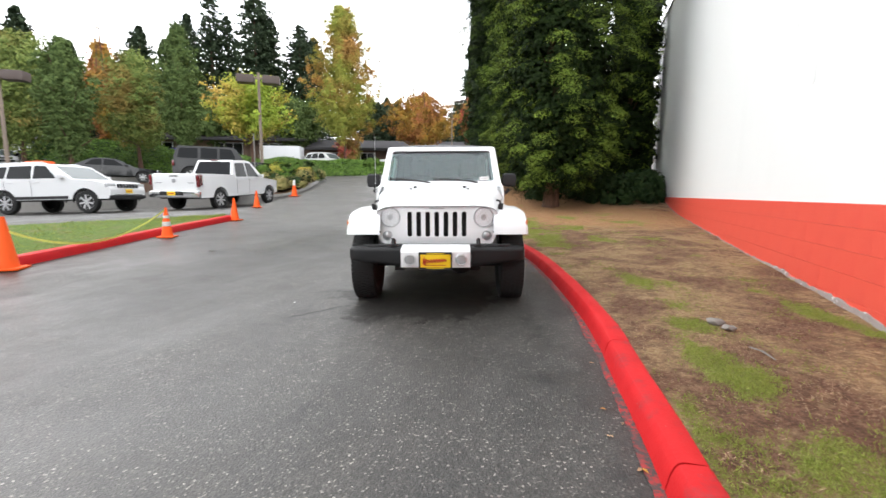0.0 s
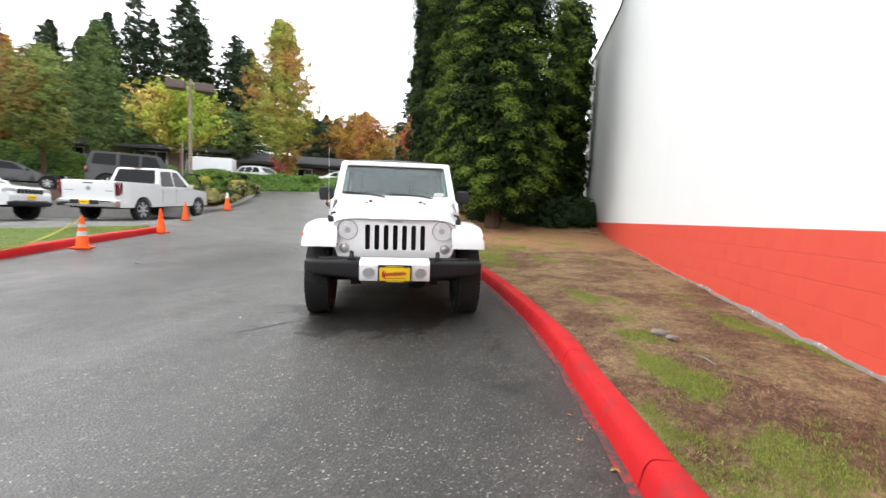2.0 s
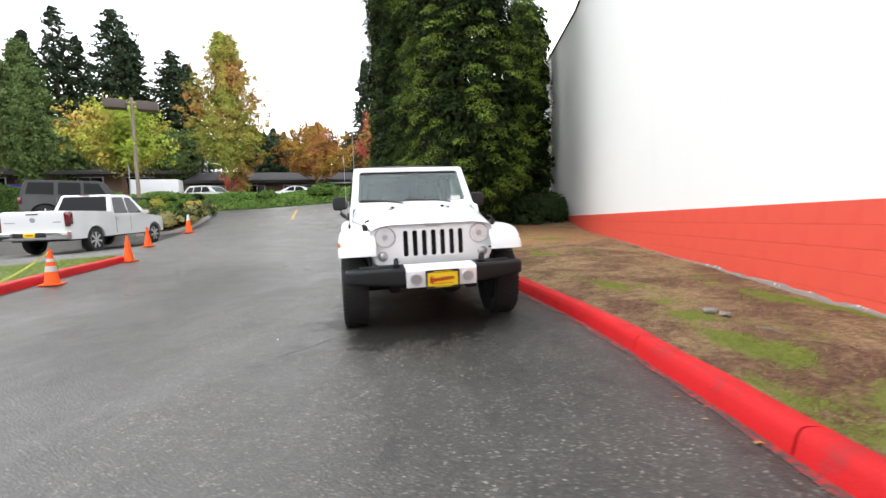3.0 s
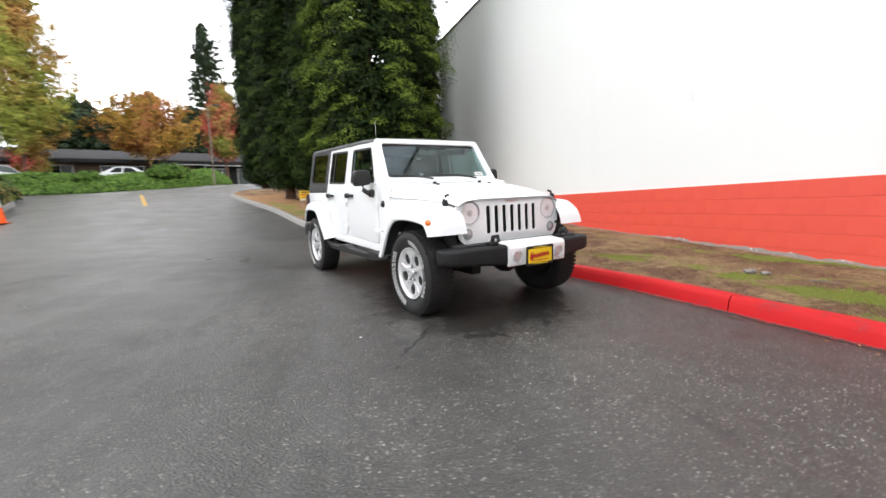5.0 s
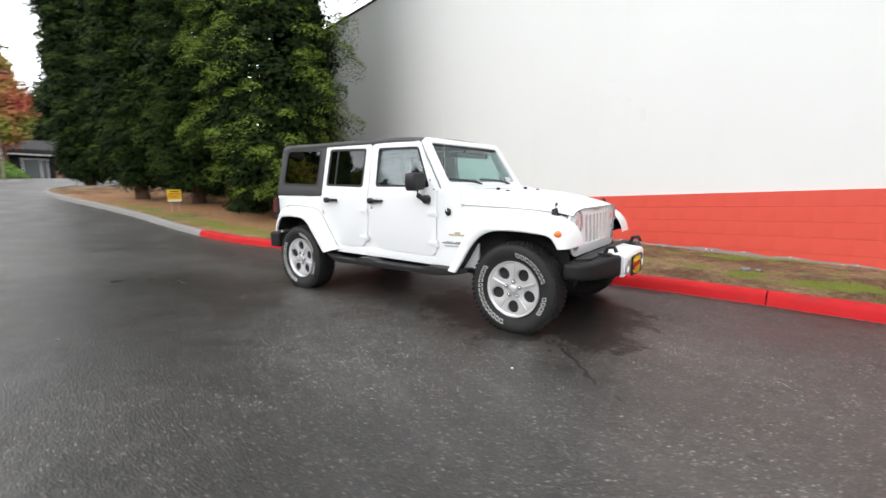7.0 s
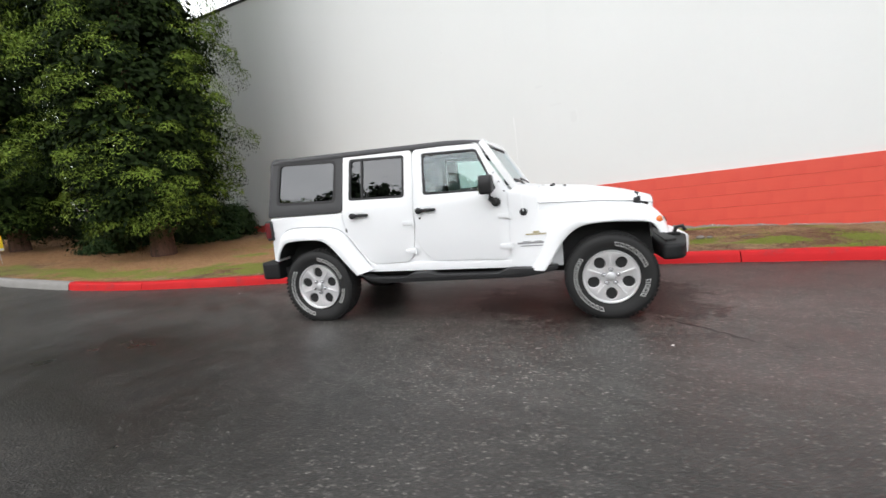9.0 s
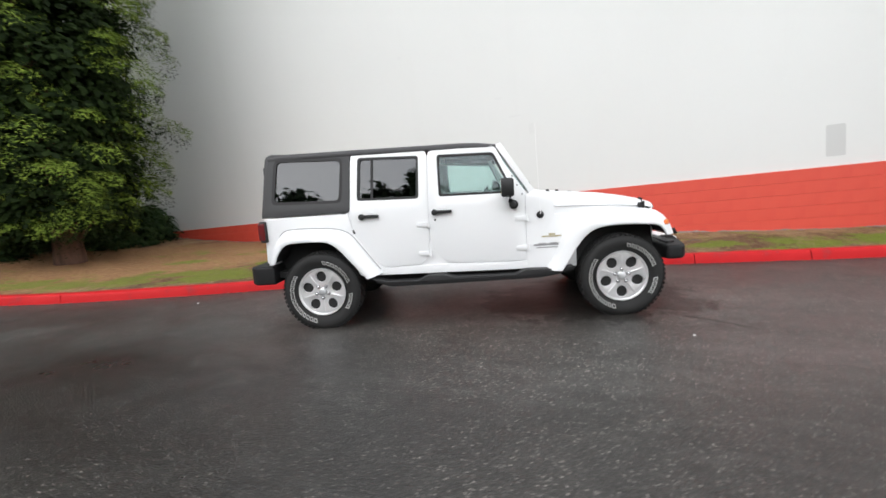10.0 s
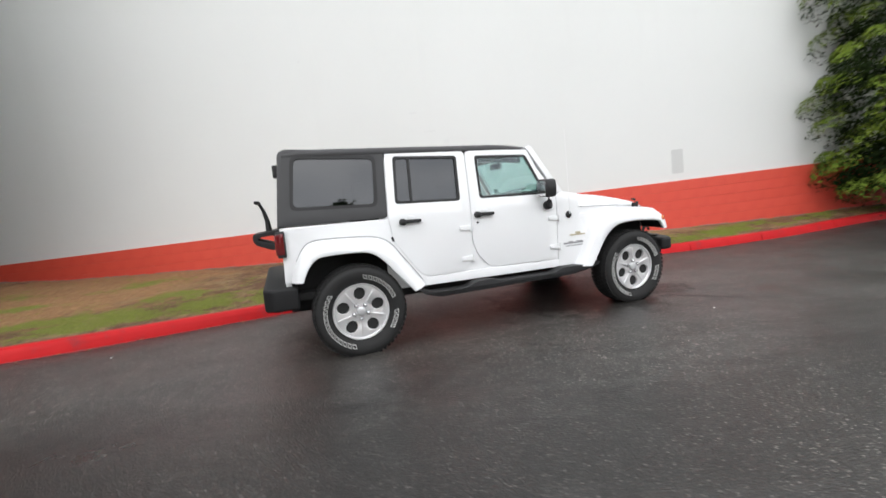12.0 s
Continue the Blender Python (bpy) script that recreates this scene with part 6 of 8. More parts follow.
def fir(az, dist, top, seed, eye=(0.28, -0.19), spread=0.17, gaps=0.0, blunt=0.72):
    x, y = eye[0] + math.sin(radians(az)) * dist, eye[1] + math.cos(radians(az)) * dist
    z = ground_z(x, y)
    g = np.random.default_rng(seed)
    root = thing("fir_tree", Matrix(), "tall dark fir with drooping ragged boughs", "tree", "firs on the skyline")
    part("trunk", tube([(x, y, z - 0.3), (x, y, z + (top - z) * 0.5), (x, y, top)], [0.32, 0.2, 0.03], 8), M_BARK, root)
    pl, nn = [], []
    h = top - z
    lop = g.random() * 6.28
    for k in range(300):
        t = 0.15 + 0.85 * (k / 300) ** 0.9
        if g.random() < gaps:
            continue
        a = k * 2.39996 + g.normal() * 0.3
        reach = (h * spread * 2.0 * (1 - t) ** blunt + 0.22) * (0.55 + 0.6 * g.random()) * (1 + 0.22 * math.cos(a - lop + 3 * t))
        c, s = math.cos(a), math.sin(a)
        m = 8 + int(reach * 16)
        f = 0.12 + 0.88 * g.random((m, 1)) ** 0.8
        side = g.normal(size=(m, 1)) * 0.20 * reach * (1.1 - f * 0.8)
        hang = -np.abs(g.normal(size=(m, 1))) * 0.16
        p = np.concatenate([x + c * reach * f - s * side, y + s * reach * f + c * side, z + h * t - 0.42 * reach * f + 0.26 * reach * f * f + hang], axis=1)
        pl.append(p)
        nn.append(g.normal(size=(m, 3)) * 0.55 + np.array([c * 0.3, s * 0.3, 0.9]))
    pl, nn = np.concatenate(pl), np.concatenate(nn)
    nn /= np.linalg.norm(nn, axis=1, keepdims=True)
    leaves("crown", pl, nn, 0.42 * (0.6 + 0.8 * g.random(len(pl))), L_DARKCON, root, 0.42, g)
    return root


E5 = (-2.94, 0.13)
pyramid = lambda t: np.sqrt(np.clip(1 - np.abs(t * 1.55 - 0.50) ** 2.2 * 0.93, 0.01, 1))
upright = lambda t: np.where(t < 0.32, 0.45 + 0.55 * t / 0.32, np.clip(1 - (t - 0.32) / 0.68, 0.02, 1) ** 0.85)
flame = lambda t: np.where(t < 0.25, 0.70 + 0.30 * t / 0.25, np.clip(1 - (t - 0.25) / 0.75, 0.04, 1) ** 0.55)
broadleaf("maple_tree", -32.8, 45, 18.6, 7.0, 3.7, L_MAPLE, "tall maple turning from green to orange", 61, clumps=880, size=0.15, per=46, shape=flame, puff=0.50, rise=1.0)
broadleaf("maple_tree", -43.6, 31, 8.3, 5.0, 2.6, L_LIME, "small maple with yellow-green and orange leaves", 62, clumps=420, size=0.17, shape=pyramid, puff=0.42, rise=0.5)
broadleaf("maple_tree", -23.1, 45, 10.9, 6.3, 3.7, L_ORANGE, "spreading orange maple before a low building", 63, clumps=560, size=0.18, puff=0.5, rise=0.35, twigs=14)
broadleaf("maple_tree", -12.0, 45, 12.4, 6.3, 2.2, L_RED, "bright red maple before a low building", 64, eye=E5, clumps=420, size=0.20, shape=upright, rise=0.7)
broadleaf("maple_tree", -29.0, 44, 6.4, 4.2, 1.2, L_RED, "small dark red maple", 65, eye=E5, clumps=160, size=0.17, rise=0.6, puff=0.4)
broadleaf("column_tree", -50.6, 36, 12.4, 4.8, 1.9, L_COLUMN, "narrow upright dark green tree", 66, clumps=520, size=0.13, per=34, shape=upright, group="upright trees", rise=2.2, puff=0.32)
broadleaf("column_tree", -60.4, 34, 9.7, 3.9, 1.9, L_COLUMN, "narrow upright dark green tree", 67, clumps=520, size=0.13, per=34, shape=upright, group="upright trees", rise=2.2, puff=0.32)
broadleaf("broadleaf_tree", -54.8, 43, 11.6, 5.3, 2.8, L_GREEN, "broad tree turning from green to rust", 68, clumps=520, size=0.16, per=34, shape=pyramid, rise=0.8)
broadleaf("broadleaf_tree", -63.8, 40, 11.0, 4.8, 3.0, L_GREEN, "broad green tree beside a car park", 69, clumps=520, size=0.16, per=34, shape=pyramid)
broadleaf("broadleaf_tree", -57.4, 52, 14.4, 6.4, 2.2, L_ORANGE, "rust-coloured tree among firs", 70, clumps=300, size=0.26, shape=upright, twigs=6)
broadleaf("broadleaf_tree", -38.6, 52, 11.0, 6.6, 3.4, L_COLUMN, "rounded grey-green tree behind a building", 71, clumps=420, size=0.26)
broadleaf("broadleaf_tree", -27.6, 72, 15.0, 7.0, 4.0, L_DARKCON, "dark green trees far off", 72, clumps=300, size=0.4, puff=0.9)
broadleaf("broadleaf_tree", -47.5, 56, 11.5, 6.5, 4.0, L_COLUMN, "dark green trees behind a low building", 73, clumps=340, size=0.34, puff=0.8)
broadleaf("broadleaf_tree", -67.5, 46, 12.5, 4.6, 4.0, L_GREEN, "broad green tree beside a car park", 74, clumps=500, size=0.20, per=30, puff=0.7)
broadleaf("broadleaf_tree", -61.2, 60, 13.4, 6.5, 4.0, L_COLUMN, "dark green trees behind a low building", 75, clumps=340, size=0.38, puff=0.9)
broadleaf("broadleaf_tree", -53.0, 62, 13.4, 6.5, 4.2, L_DARKCON, "dark green trees behind a low building", 76, clumps=340, size=0.38, puff=0.9)
broadleaf("broadleaf_tree", -17.5, 74, 15.5, 6.5, 4.5, L_DARKCON, "dark green trees far off", 77, clumps=300, size=0.45, puff=1.0)
broadleaf("broadleaf_tree", -22.5, 78, 15.0, 6.5, 5.0, L_DARKCON, "dark green trees far off", 78, clumps=300, size=0.45, puff=1.0)
broadleaf("broadleaf_tree", -8.0, 66, 14.5, 6.0, 4.5, L_DARKCON, "dark green trees far off", 79, eye=E5, clumps=300, size=0.45, puff=1.0)
broadleaf("broadleaf_tree", -1.0, 60, 12.0, 5.0, 4.5, L_GREEN, "broad green tree far off", 80, eye=E5, clumps=300, size=0.4, puff=1.0)
broadleaf("broadleaf_tree", 1.0, 44, 12.5, 4.0, 3.6, L_GREEN, "broad green tree seen past a wall", 81, clumps=360, size=0.3, puff=0.8)
for i, (az, d, top) in enumerate(((-60.2, 62, 15.8), (-64.5, 66, 16.0), (-56.2, 66, 15.5), (-51.6, 64, 19.5), (-49.6, 66, 23.5), (-47.4, 64, 26.0), (-45.7, 66, 24.0), (-42.8, 60, 25.5), (-41.6, 62, 23.5), (-37.9, 62, 22.8), (-36.3, 64, 22.0), (-50.6, 70, 21.0),
                                  (-54.0, 62, 19.8), (-59.7, 62, 17.0), (-66.6, 70, 19.0), (-44.6, 74, 17.0), (-29.4, 80, 18.0), (-26.2, 84, 18.5), (-63.3, 58, 18.2), (-68.6, 66, 19.0))):
    fir(az, d, top, 100 + i, spread=0.145 if i % 3 else 0.17, gaps=0.25 if i in (5, 6) else 0.03, blunt=0.55 if i in (7, 8, 9, 10) else 0.72)
fir(-13.4, 58, 22.8, 130, E5, 0.125, 0.0, 0.66)
fir(-5.5, 62, 17.5, 131, (-4.81, 1.44), 0.15, 0.0)
fir(-9.8, 70, 18.0, 132, (-4.81, 1.44), 0.16, 0.0)
fir(-2.5, 72, 19.0, 133, (-4.81, 1.44), 0.17, 0.1)
for i, (az, d, top) in enumerate(((-27.4, 68, 16.2), (-26.1, 66, 15.0), (-25.0, 70, 16.6), (-23.8, 68, 15.2), (-22.4, 72, 15.6))):
    fir(az, d, top, 140 + i, (-3.49, 0.45), 0.17, 0.0)


# ---- the ivy bank ----
BANK_A, BANK_B = Vector((-9.3, 30.58, 0)), Vector((-46.0, 21.4, 0))
bank_dir = (BANK_B - BANK_A).normalized()
bank_out = Vector((bank_dir.y, -bank_dir.x, 0))
if bank_out.y < 0:
    bank_out = -bank_out
bank_len = (BANK_B - BANK_A).length


def bank_point(u, v):
    """u along the bank, v across it, both from 0 to 1."""
    p = BANK_A + bank_dir * (u * bank_len) + bank_out * (v * 4.2)
    end = min(1.0, u * bank_len / 1.6)
    rise = math.sin(min(v * 1.35, 1.0) * math.pi / 2) * (0.98 + 0.22 * noise.noise(p * 0.5)) * (1 + 1.9 * max(0.0, u - 0.22)) * math.sqrt(max(0.0, 1 - (1 - end) ** 2))
    return Vector((p.x, p.y, ground_z(p.x, p.y) + rise * (1 if v < 0.8 else 1 - (v - 0.8) * 1.5) - 0.04))


bank = finish("ivy_bank", grid(bank_point, [k / 90 for k in range(91)], [k / 12 for k in range(13)]), L_SHRUB, angle=0)
tagged(bank, "earth bank under a thick cover of green ivy", "bank", kind="structure")
g = np.random.default_rng(5)
uv = g.random((34000, 2))
uv[:, 0] = uv[:, 0] ** 1.3
pl = np.array([tuple(bank_point(u, v)) for u, v in uv]) + g.normal(size=(34000, 3)) * np.array([0.06, 0.06, 0.05]) + np.array([0, 0, 0.06])
nn = g.normal(size=(34000, 3)) * 0.45 + np.array([-bank_out.x * 0.6, -bank_out.y * 0.6, 0.9])
nn /= np.linalg.norm(nn, axis=1, keepdims=True)
tagged(leaves("ivy_leaves", pl, nn, 0.155 * (0.6 + 0.8 * g.random(34000)), L_IVY, None, 0.8, g), "bright green ivy leaves covering a bank", "ivy", kind="stuff")
for i, (u, v, r, h) in enumerate(((0.09, 0.45, 1.1, 0.75), (0.20, 0.5, 0.7, 0.5))):
    p = bank_point(u, v)
    shrub(p.x, p.y, r, h, 90 + i, L_IVY, "rounded green shrub on an ivy bank", 90, 50, 0.13, "shrubs on the bank", p.z - 0.1)

# the planted bed inside its kerb
for i, (x, y, r, h, m) in enumerate(((-15.3, 19.2, 0.40, 0.50, L_DRYGRASS), (-15.9, 18.75, 0.42, 0.50, L_DRYGRASS), (-15.35, 20.0, 0.45, 0.55, L_DRYGRASS), (-16.2, 19.6, 0.65, 0.85, L_IVY), (-15.8, 20.6, 0.55, 0.70, L_LIME), (-16.9, 20.0, 0.75, 0.95, L_LIME),
                                      (-16.1, 21.5, 0.50, 1.05, L_COLUMN), (-16.9, 21.6, 0.7, 0.80, L_IVY), (-16.6, 18.9, 0.5, 0.60, L_DRYGRASS), (-17.4, 23.2, 0.7, 0.75, L_IVY), (-17.5, 19.2, 0.6, 0.8, L_IVY), (-16.5, 22.6, 0.45, 0.45, L_DRYGRASS))):
    shrub(x, y, r, h, 40 + i, m, "loose low shrub in a kerbed bed", 40, 60, 0.10, "shrubs in the bed")
bm = bmesh.new()
ring = [bm.verts.new((p.x - 0.12, p.y, ground_z(p.x, p.y) + 0.11)) for p in bed_line[::2]]
mid = bm.verts.new((-17.2, 20.9, ground_z(-17.2, 20.9) + 0.2))
for a, b in zip(ring, ring[1:]):
    bm.faces.new((a, b, mid))
tagged(finish("planting_bed", bm, M_ISLAND, angle=0), "mulched bed of low shrubs behind a grey kerb", "bed", kind="structure")

# grass blades and dry straw on the strip
g = np.random.default_rng(8)


def blades(name, count, keep, size, material, label, category, flat):
    ps, k = [], 0
    idx = [i for i, p in enumerate(kerb_line) if -4 < p.y < 15]
    while len(ps) < count and k < count * 14:
        k += 1
        i = idx[int(g.random() * len(idx))]
        p = kerb_line[i] + side_of(kerb_line, i) * 0.19
        t = g.random()
        x = p.x + (WALL_X - p.x) * t
        y = p.y + g.normal() * 0.05
        if keep(x, y):
            ps.append((x, y, island_z(x, y, t) + (0.006 if flat else 0.009)))
    ps = np.array(ps)
    nn = g.normal(size=(len(ps), 3)) * (0.25 if flat else 1.0) + np.array([0, 0, 1.0 if flat else 0.0])
    if not flat:
        nn[:, 2] *= 0.25
    nn /= np.linalg.norm(nn, axis=1, keepdims=True)
    ob = leaves(name, ps, nn, size * (0.5 + g.random(len(ps))), material, None, 0.16 if not flat else 0.10, g, None if flat else g.normal(size=(len(ps), 3)) * 0.55 + np.array([0, 0, 1.0]))
    return tagged(ob, label, category, kind="stuff")


blades("grass_blades", 80000, lambda x, y: greenness(x, y) + g.normal() * 0.26 > 0.64, 0.019, L_GRASS, "short bright green grass in worn patches", "grass", False)
blades("dry_needles", 52000, lambda x, y: greenness(x, y) + g.normal() * 0.2 < 0.4 and noise.noise(Vector((x * 1.3, y * 1.3, 9.0))) + g.normal() * 0.25 > -0.05, 0.024, L_STRAW, "brown needles and straw littering bare ground", "litter", True)

ps = []
for k in range(30000):
    i = int(g.random() * (len(left_line) - 1))
    p = left_line[i] - side_of(left_line, i) * 0.18
    t = g.random() ** 1.2
    f = i / len(left_line)
    q = Vector((-13.6 + 3.7 * f ** 1.6, p.y + 0.4 - 0.5 * (1 - f), 0))
    x, y = p.x + (q.x - p.x) * t * 0.8, p.y + (q.y - p.y) * t * 0.8 + g.normal() * 0.08
    if p.y > 0.5 and noise.noise(Vector((x * 1.4, y * 1.4, 2.0))) + g.normal() * 0.2 > -0.12:
        ps.append((x, y, ground_z(x, y) + 0.142))
ps = np.array(ps)
nn = g.normal(size=(len(ps), 3))
nn[:, 2] = np.abs(nn[:, 2]) * 0.9 + 0.3
nn /= np.linalg.norm(nn, axis=1, keepdims=True)
tagged(leaves("lawn_grass", ps, nn, 0.032 * (0.5 + g.random(len(ps))), L_GRASS, None, 0.2, g), "tufts of short green grass on a lawn", "grass", kind="stuff")


# ---- trees that stand round the rest of the car park ----
for i in range(22):
    broadleaf("broadleaf_tree", -73 - 6.6 * i + 2 * math.sin(i * 2.1), 49 + 3 * math.sin(i * 1.7), (16.6 if i < 6 else 8.5) + 1.2 * math.sin(i * 2.9), 1.0, 4.4, L_DARKCON, "dark green trees round a car park", 200 + i, clumps=160, per=14, size=0.8, puff=1.1, group="trees round the car park")


# ---- the upper car park and its low wall ----
def terrace_z(x, y):
    return 1.62 + 0.018 * max(0.0, math.hypot(x, y) - 22)


edge = [(-17.2, 15.6), (-19.5, 13.2), (-22.5, 10.2), (-27.0, 6.5), (-34.0, 2.5)]
back_edge = [(-19.5, 25.5), (-25.0, 24.5), (-32.0, 23.5), (-40.0, 21.0), (-50.0, 17.0)]
bm = grid(lambda i, t: Vector((edge[int(i)][0] + (back_edge[int(i)][0] - edge[int(i)][0]) * t, edge[int(i)][1] + (back_edge[int(i)][1] - edge[int(i)][1]) * t,
                               terrace_z(edge[int(i)][0] + (back_edge[int(i)][0] - edge[int(i)][0]) * t, edge[int(i)][1] + (back_edge[int(i)][1] - edge[int(i)][1]) * t))), range(5), [k / 6 for k in range(7)])
tagged(finish("terrace", bm, M_ASPHALT, angle=0), "raised asphalt car park above a low concrete wall", "asphalt", kind="structure")
low_wall = thing("wall_retaining", Matrix(), "low grey concrete retaining wall topped by a timber beam", "wall", kind="structure")
for a, b in zip(edge, edge[1:]):
    za, zb = ground_z(*a) - 0.2, ground_z(*b) - 0.2
    mid_z = terrace_z(*a) - 0.38
    p, q = Vector((*a, 0)), Vector((*b, 0))
    n = Vector(((q - p).y, -(q - p).x, 0)).normalized() * 0.12
    for lo, hi, wide, mat, nm in ((min(za, zb), mid_z, 1.0, M_CONCRETE, "concrete_panel"), (mid_z, terrace_z(*a) + 0.05, 1.35, M_BRICK, "timber_beam")):
        bm = bmesh.new()
        vs = [bm.verts.new((c.x + s * n.x * wide, c.y + s * n.y * wide, z)) for z in (lo, hi) for c, s in ((p, -1), (q, -1), (q, 1), (p, 1))]
        for f in ((0, 1, 2, 3), (4, 5, 6, 7), (0, 1, 5, 4), (1, 2, 6, 5), (2, 3, 7, 6), (3, 0, 4, 7)):
            bm.faces.new([vs[k] for k in f])
        part(nm, bevel(bm, 0.015), mat, low_wall)


# ---- the long low building ----
B0, B1 = Vector((-66.0, 25.5, 0)), Vector((-3.0, 51.6, 0))
b_dir = (B1 - B0).normalized()
b_len = (B1 - B0).length
b_ang = math.degrees(math.atan2(b_dir.y, b_dir.x))
b_z = 3.50
house = thing("school_building", pose(B0.x, B0.y, b_z, 0, 0, b_ang), "long low brown building with a grey shingle roof", "building")
part("wall", box(38.0, b_len, 0, 9, -2.5, 2.55), M_BRICK, house, "brown brick wall")
wing = thing("school_wing", pose(B0.x, B0.y, b_z + 0.9, 0, 0, b_ang), "higher wing of a low brown building with a grey roof", "building")
part("wall", box(0, 37.98, 0, 9, -3.4, 2.55), M_BRICK, wing, "brown brick wall")
part("roof", prism([(-1.3, 2.45), (-1.3, 2.62), (4.5, 4.05), (10.3, 2.62), (10.3, 2.45)], "x", -0.8, 38.4), M_SHINGLE, wing, "low grey shingle roof")
part("fascia", box(-0.8, 38.4, -1.36, -1.30, 2.34, 2.62), M_SHINGLE, wing)
part("roof", prism([(-1.3, 2.45), (-1.3, 2.62), (4.5, 4.05), (10.3, 2.62), (10.3, 2.45)], "x", 38.5, b_len + 0.8), M_SHINGLE, house, "low grey shingle roof")
part("fascia", box(38.5, b_len + 0.8, -1.36, -1.30, 2.34, 2.62), M_SHINGLE, house)
rr = random.Random(3)
u = 2.0
while u < 53.5:
    kind = rr.random()
    if 34.4 < u < 38.6:
        u = 38.8
    side = wing if u < 38 else house
    if kind < 0.55:
        w = rr.uniform(2.2, 3.4)
        win = part("window", box(u, u + w, -0.06, 0.05, 0.55, 2.15), M_GLASS_FAR, side, "dark window in a white frame")
        part("window_head", box(u - 0.08, u + w + 0.08, -0.10, 0.0, 2.15, 2.22), M_TRIM, win)
        part("window_sill", box(u - 0.08, u + w + 0.08, -0.10, 0.0, 0.49, 0.55), M_TRIM, win)
        for k in range(4):
            x = u + w * k / 3
            part("mullion", box(x - 0.03, x + 0.03, -0.11, 0.0, 0.5, 2.2), M_TRIM, win)
        u += w + rr.uniform(0.8, 2.0)
    elif kind < 0.75 and side is house:
        part("porch_post", box(u, u + 0.09, -1.25, -1.16, -1.0, 2.45), M_TRIM, side)
        part("porch_beam", box(u - 0.2, u + 3.2, -1.28, -1.0, 2.25, 2.34), M_TRIM, side)
        part("porch_post", box(u + 2.8, u + 2.89, -1.25, -1.16, -1.0, 2.45), M_TRIM, side)
        part("door", box(u + 1.0, u + 2.1, -0.05, 0.03, -0.4, 1.9), M_GLASS_FAR, side)
        u += 4.2
    else:
        part("wall_panel", box(u, u + 2.6, -0.04, 0.02, -0.5, 2.4), M_TAN, side, "tan wall panel")
        u += 3.1
# the windowed bay near the end of the building, under a narrow white canopy
# dark sheet on the wall in place of the deep shade under the eave
part("porch_back", box(54.6, 60.2, -0.05, 0.0, -0.6, 2.45), M_DARK, house, "dark sheet standing in for the shade of a porch")
part("canopy_edge", box(55.3, 60.3, -1.30, -1.16, 2.20, 2.30), M_TRIM, house)
part("end_post", box(60.0, 60.24, -1.26, -1.06, -1.0, 2.20), M_TAN, house, "tan timber post")
for x, w in ((56.0, 1.25), (58.3, 1.5)):
    win = part("window", box(x, x + w, -0.10, -0.04, -0.05, 1.95), M_SKY_GLASS_FAR, house, "window in a white frame")
    part("window_head", box(x - 0.09, x + w + 0.09, -0.15, -0.05, 1.95, 2.08), M_TRIM, win)
    part("window_sill", box(x - 0.09, x + w + 0.09, -0.16, -0.05, -0.13, -0.05), M_TRIM, win)
    for m in (x, x + w * 0.72, x + w):
        part("mullion", box(m - 0.035, m + 0.035, -0.15, -0.05, -0.06, 2.0), M_TRIM, win)
tagged(finish("banner", moved(box(0, 3.0, -0.05, 0.0, 0.2, 1.5), pose(-43.2, 33.9, b_z + 0.9, 0, 0, b_ang)), M_PURPLE), "purple banner on a low building", "banner")


# ---- vehicles ----
def road_wheel(parent, x, y, r, rim_mat=None, w=0.22):
    s = -1 if x < 0 else 1
    root = part("wheel", lathe([(r * 0.62, -w * 0.40), (r * 0.86, -w * 0.5), (r * 0.97, -w * 0.42), (r, -w * 0.3), (r, w * 0.3), (r * 0.97, w * 0.42), (r * 0.86, w * 0.5), (r * 0.62, w * 0.40)], (0, 0, 0), "x", 32, True), M_TYRE, parent)
    root.matrix_basis = Matrix.Translation((x, y, r)) @ Matrix.Diagonal((-s, 1, 1, 1))
    rim = part("rim", lathe([(r * 0.64, -w * 0.42), (r * 0.66, -w * 0.48), (r * 0.60, -w * 0.44), (r * 0.56, -w * 0.1), (r * 0.2, -w * 0.1)], (0, 0, 0), "x", 32), M_DARK, root)
    for k in range(7):
        sp = prism([(-r * 0.05, 0), (r * 0.05, 0), (r * 0.075, r * 0.62), (-r * 0.075, r * 0.62)], "x", -w * 0.52, -w * 0.36)
        part("spoke", moved(sp, Matrix.Rotation(2 * math.pi * k / 7, 4, "X")), rim_mat or M_HUB, root)
    part("rim_lip", lathe([(r * 0.58, -w * 0.40), (r * 0.64, -w * 0.47), (r * 0.66, -w * 0.42), (r * 0.60, -w * 0.36)], (0, 0, 0), "x", 32, True), rim_mat or M_HUB, root)
    return root


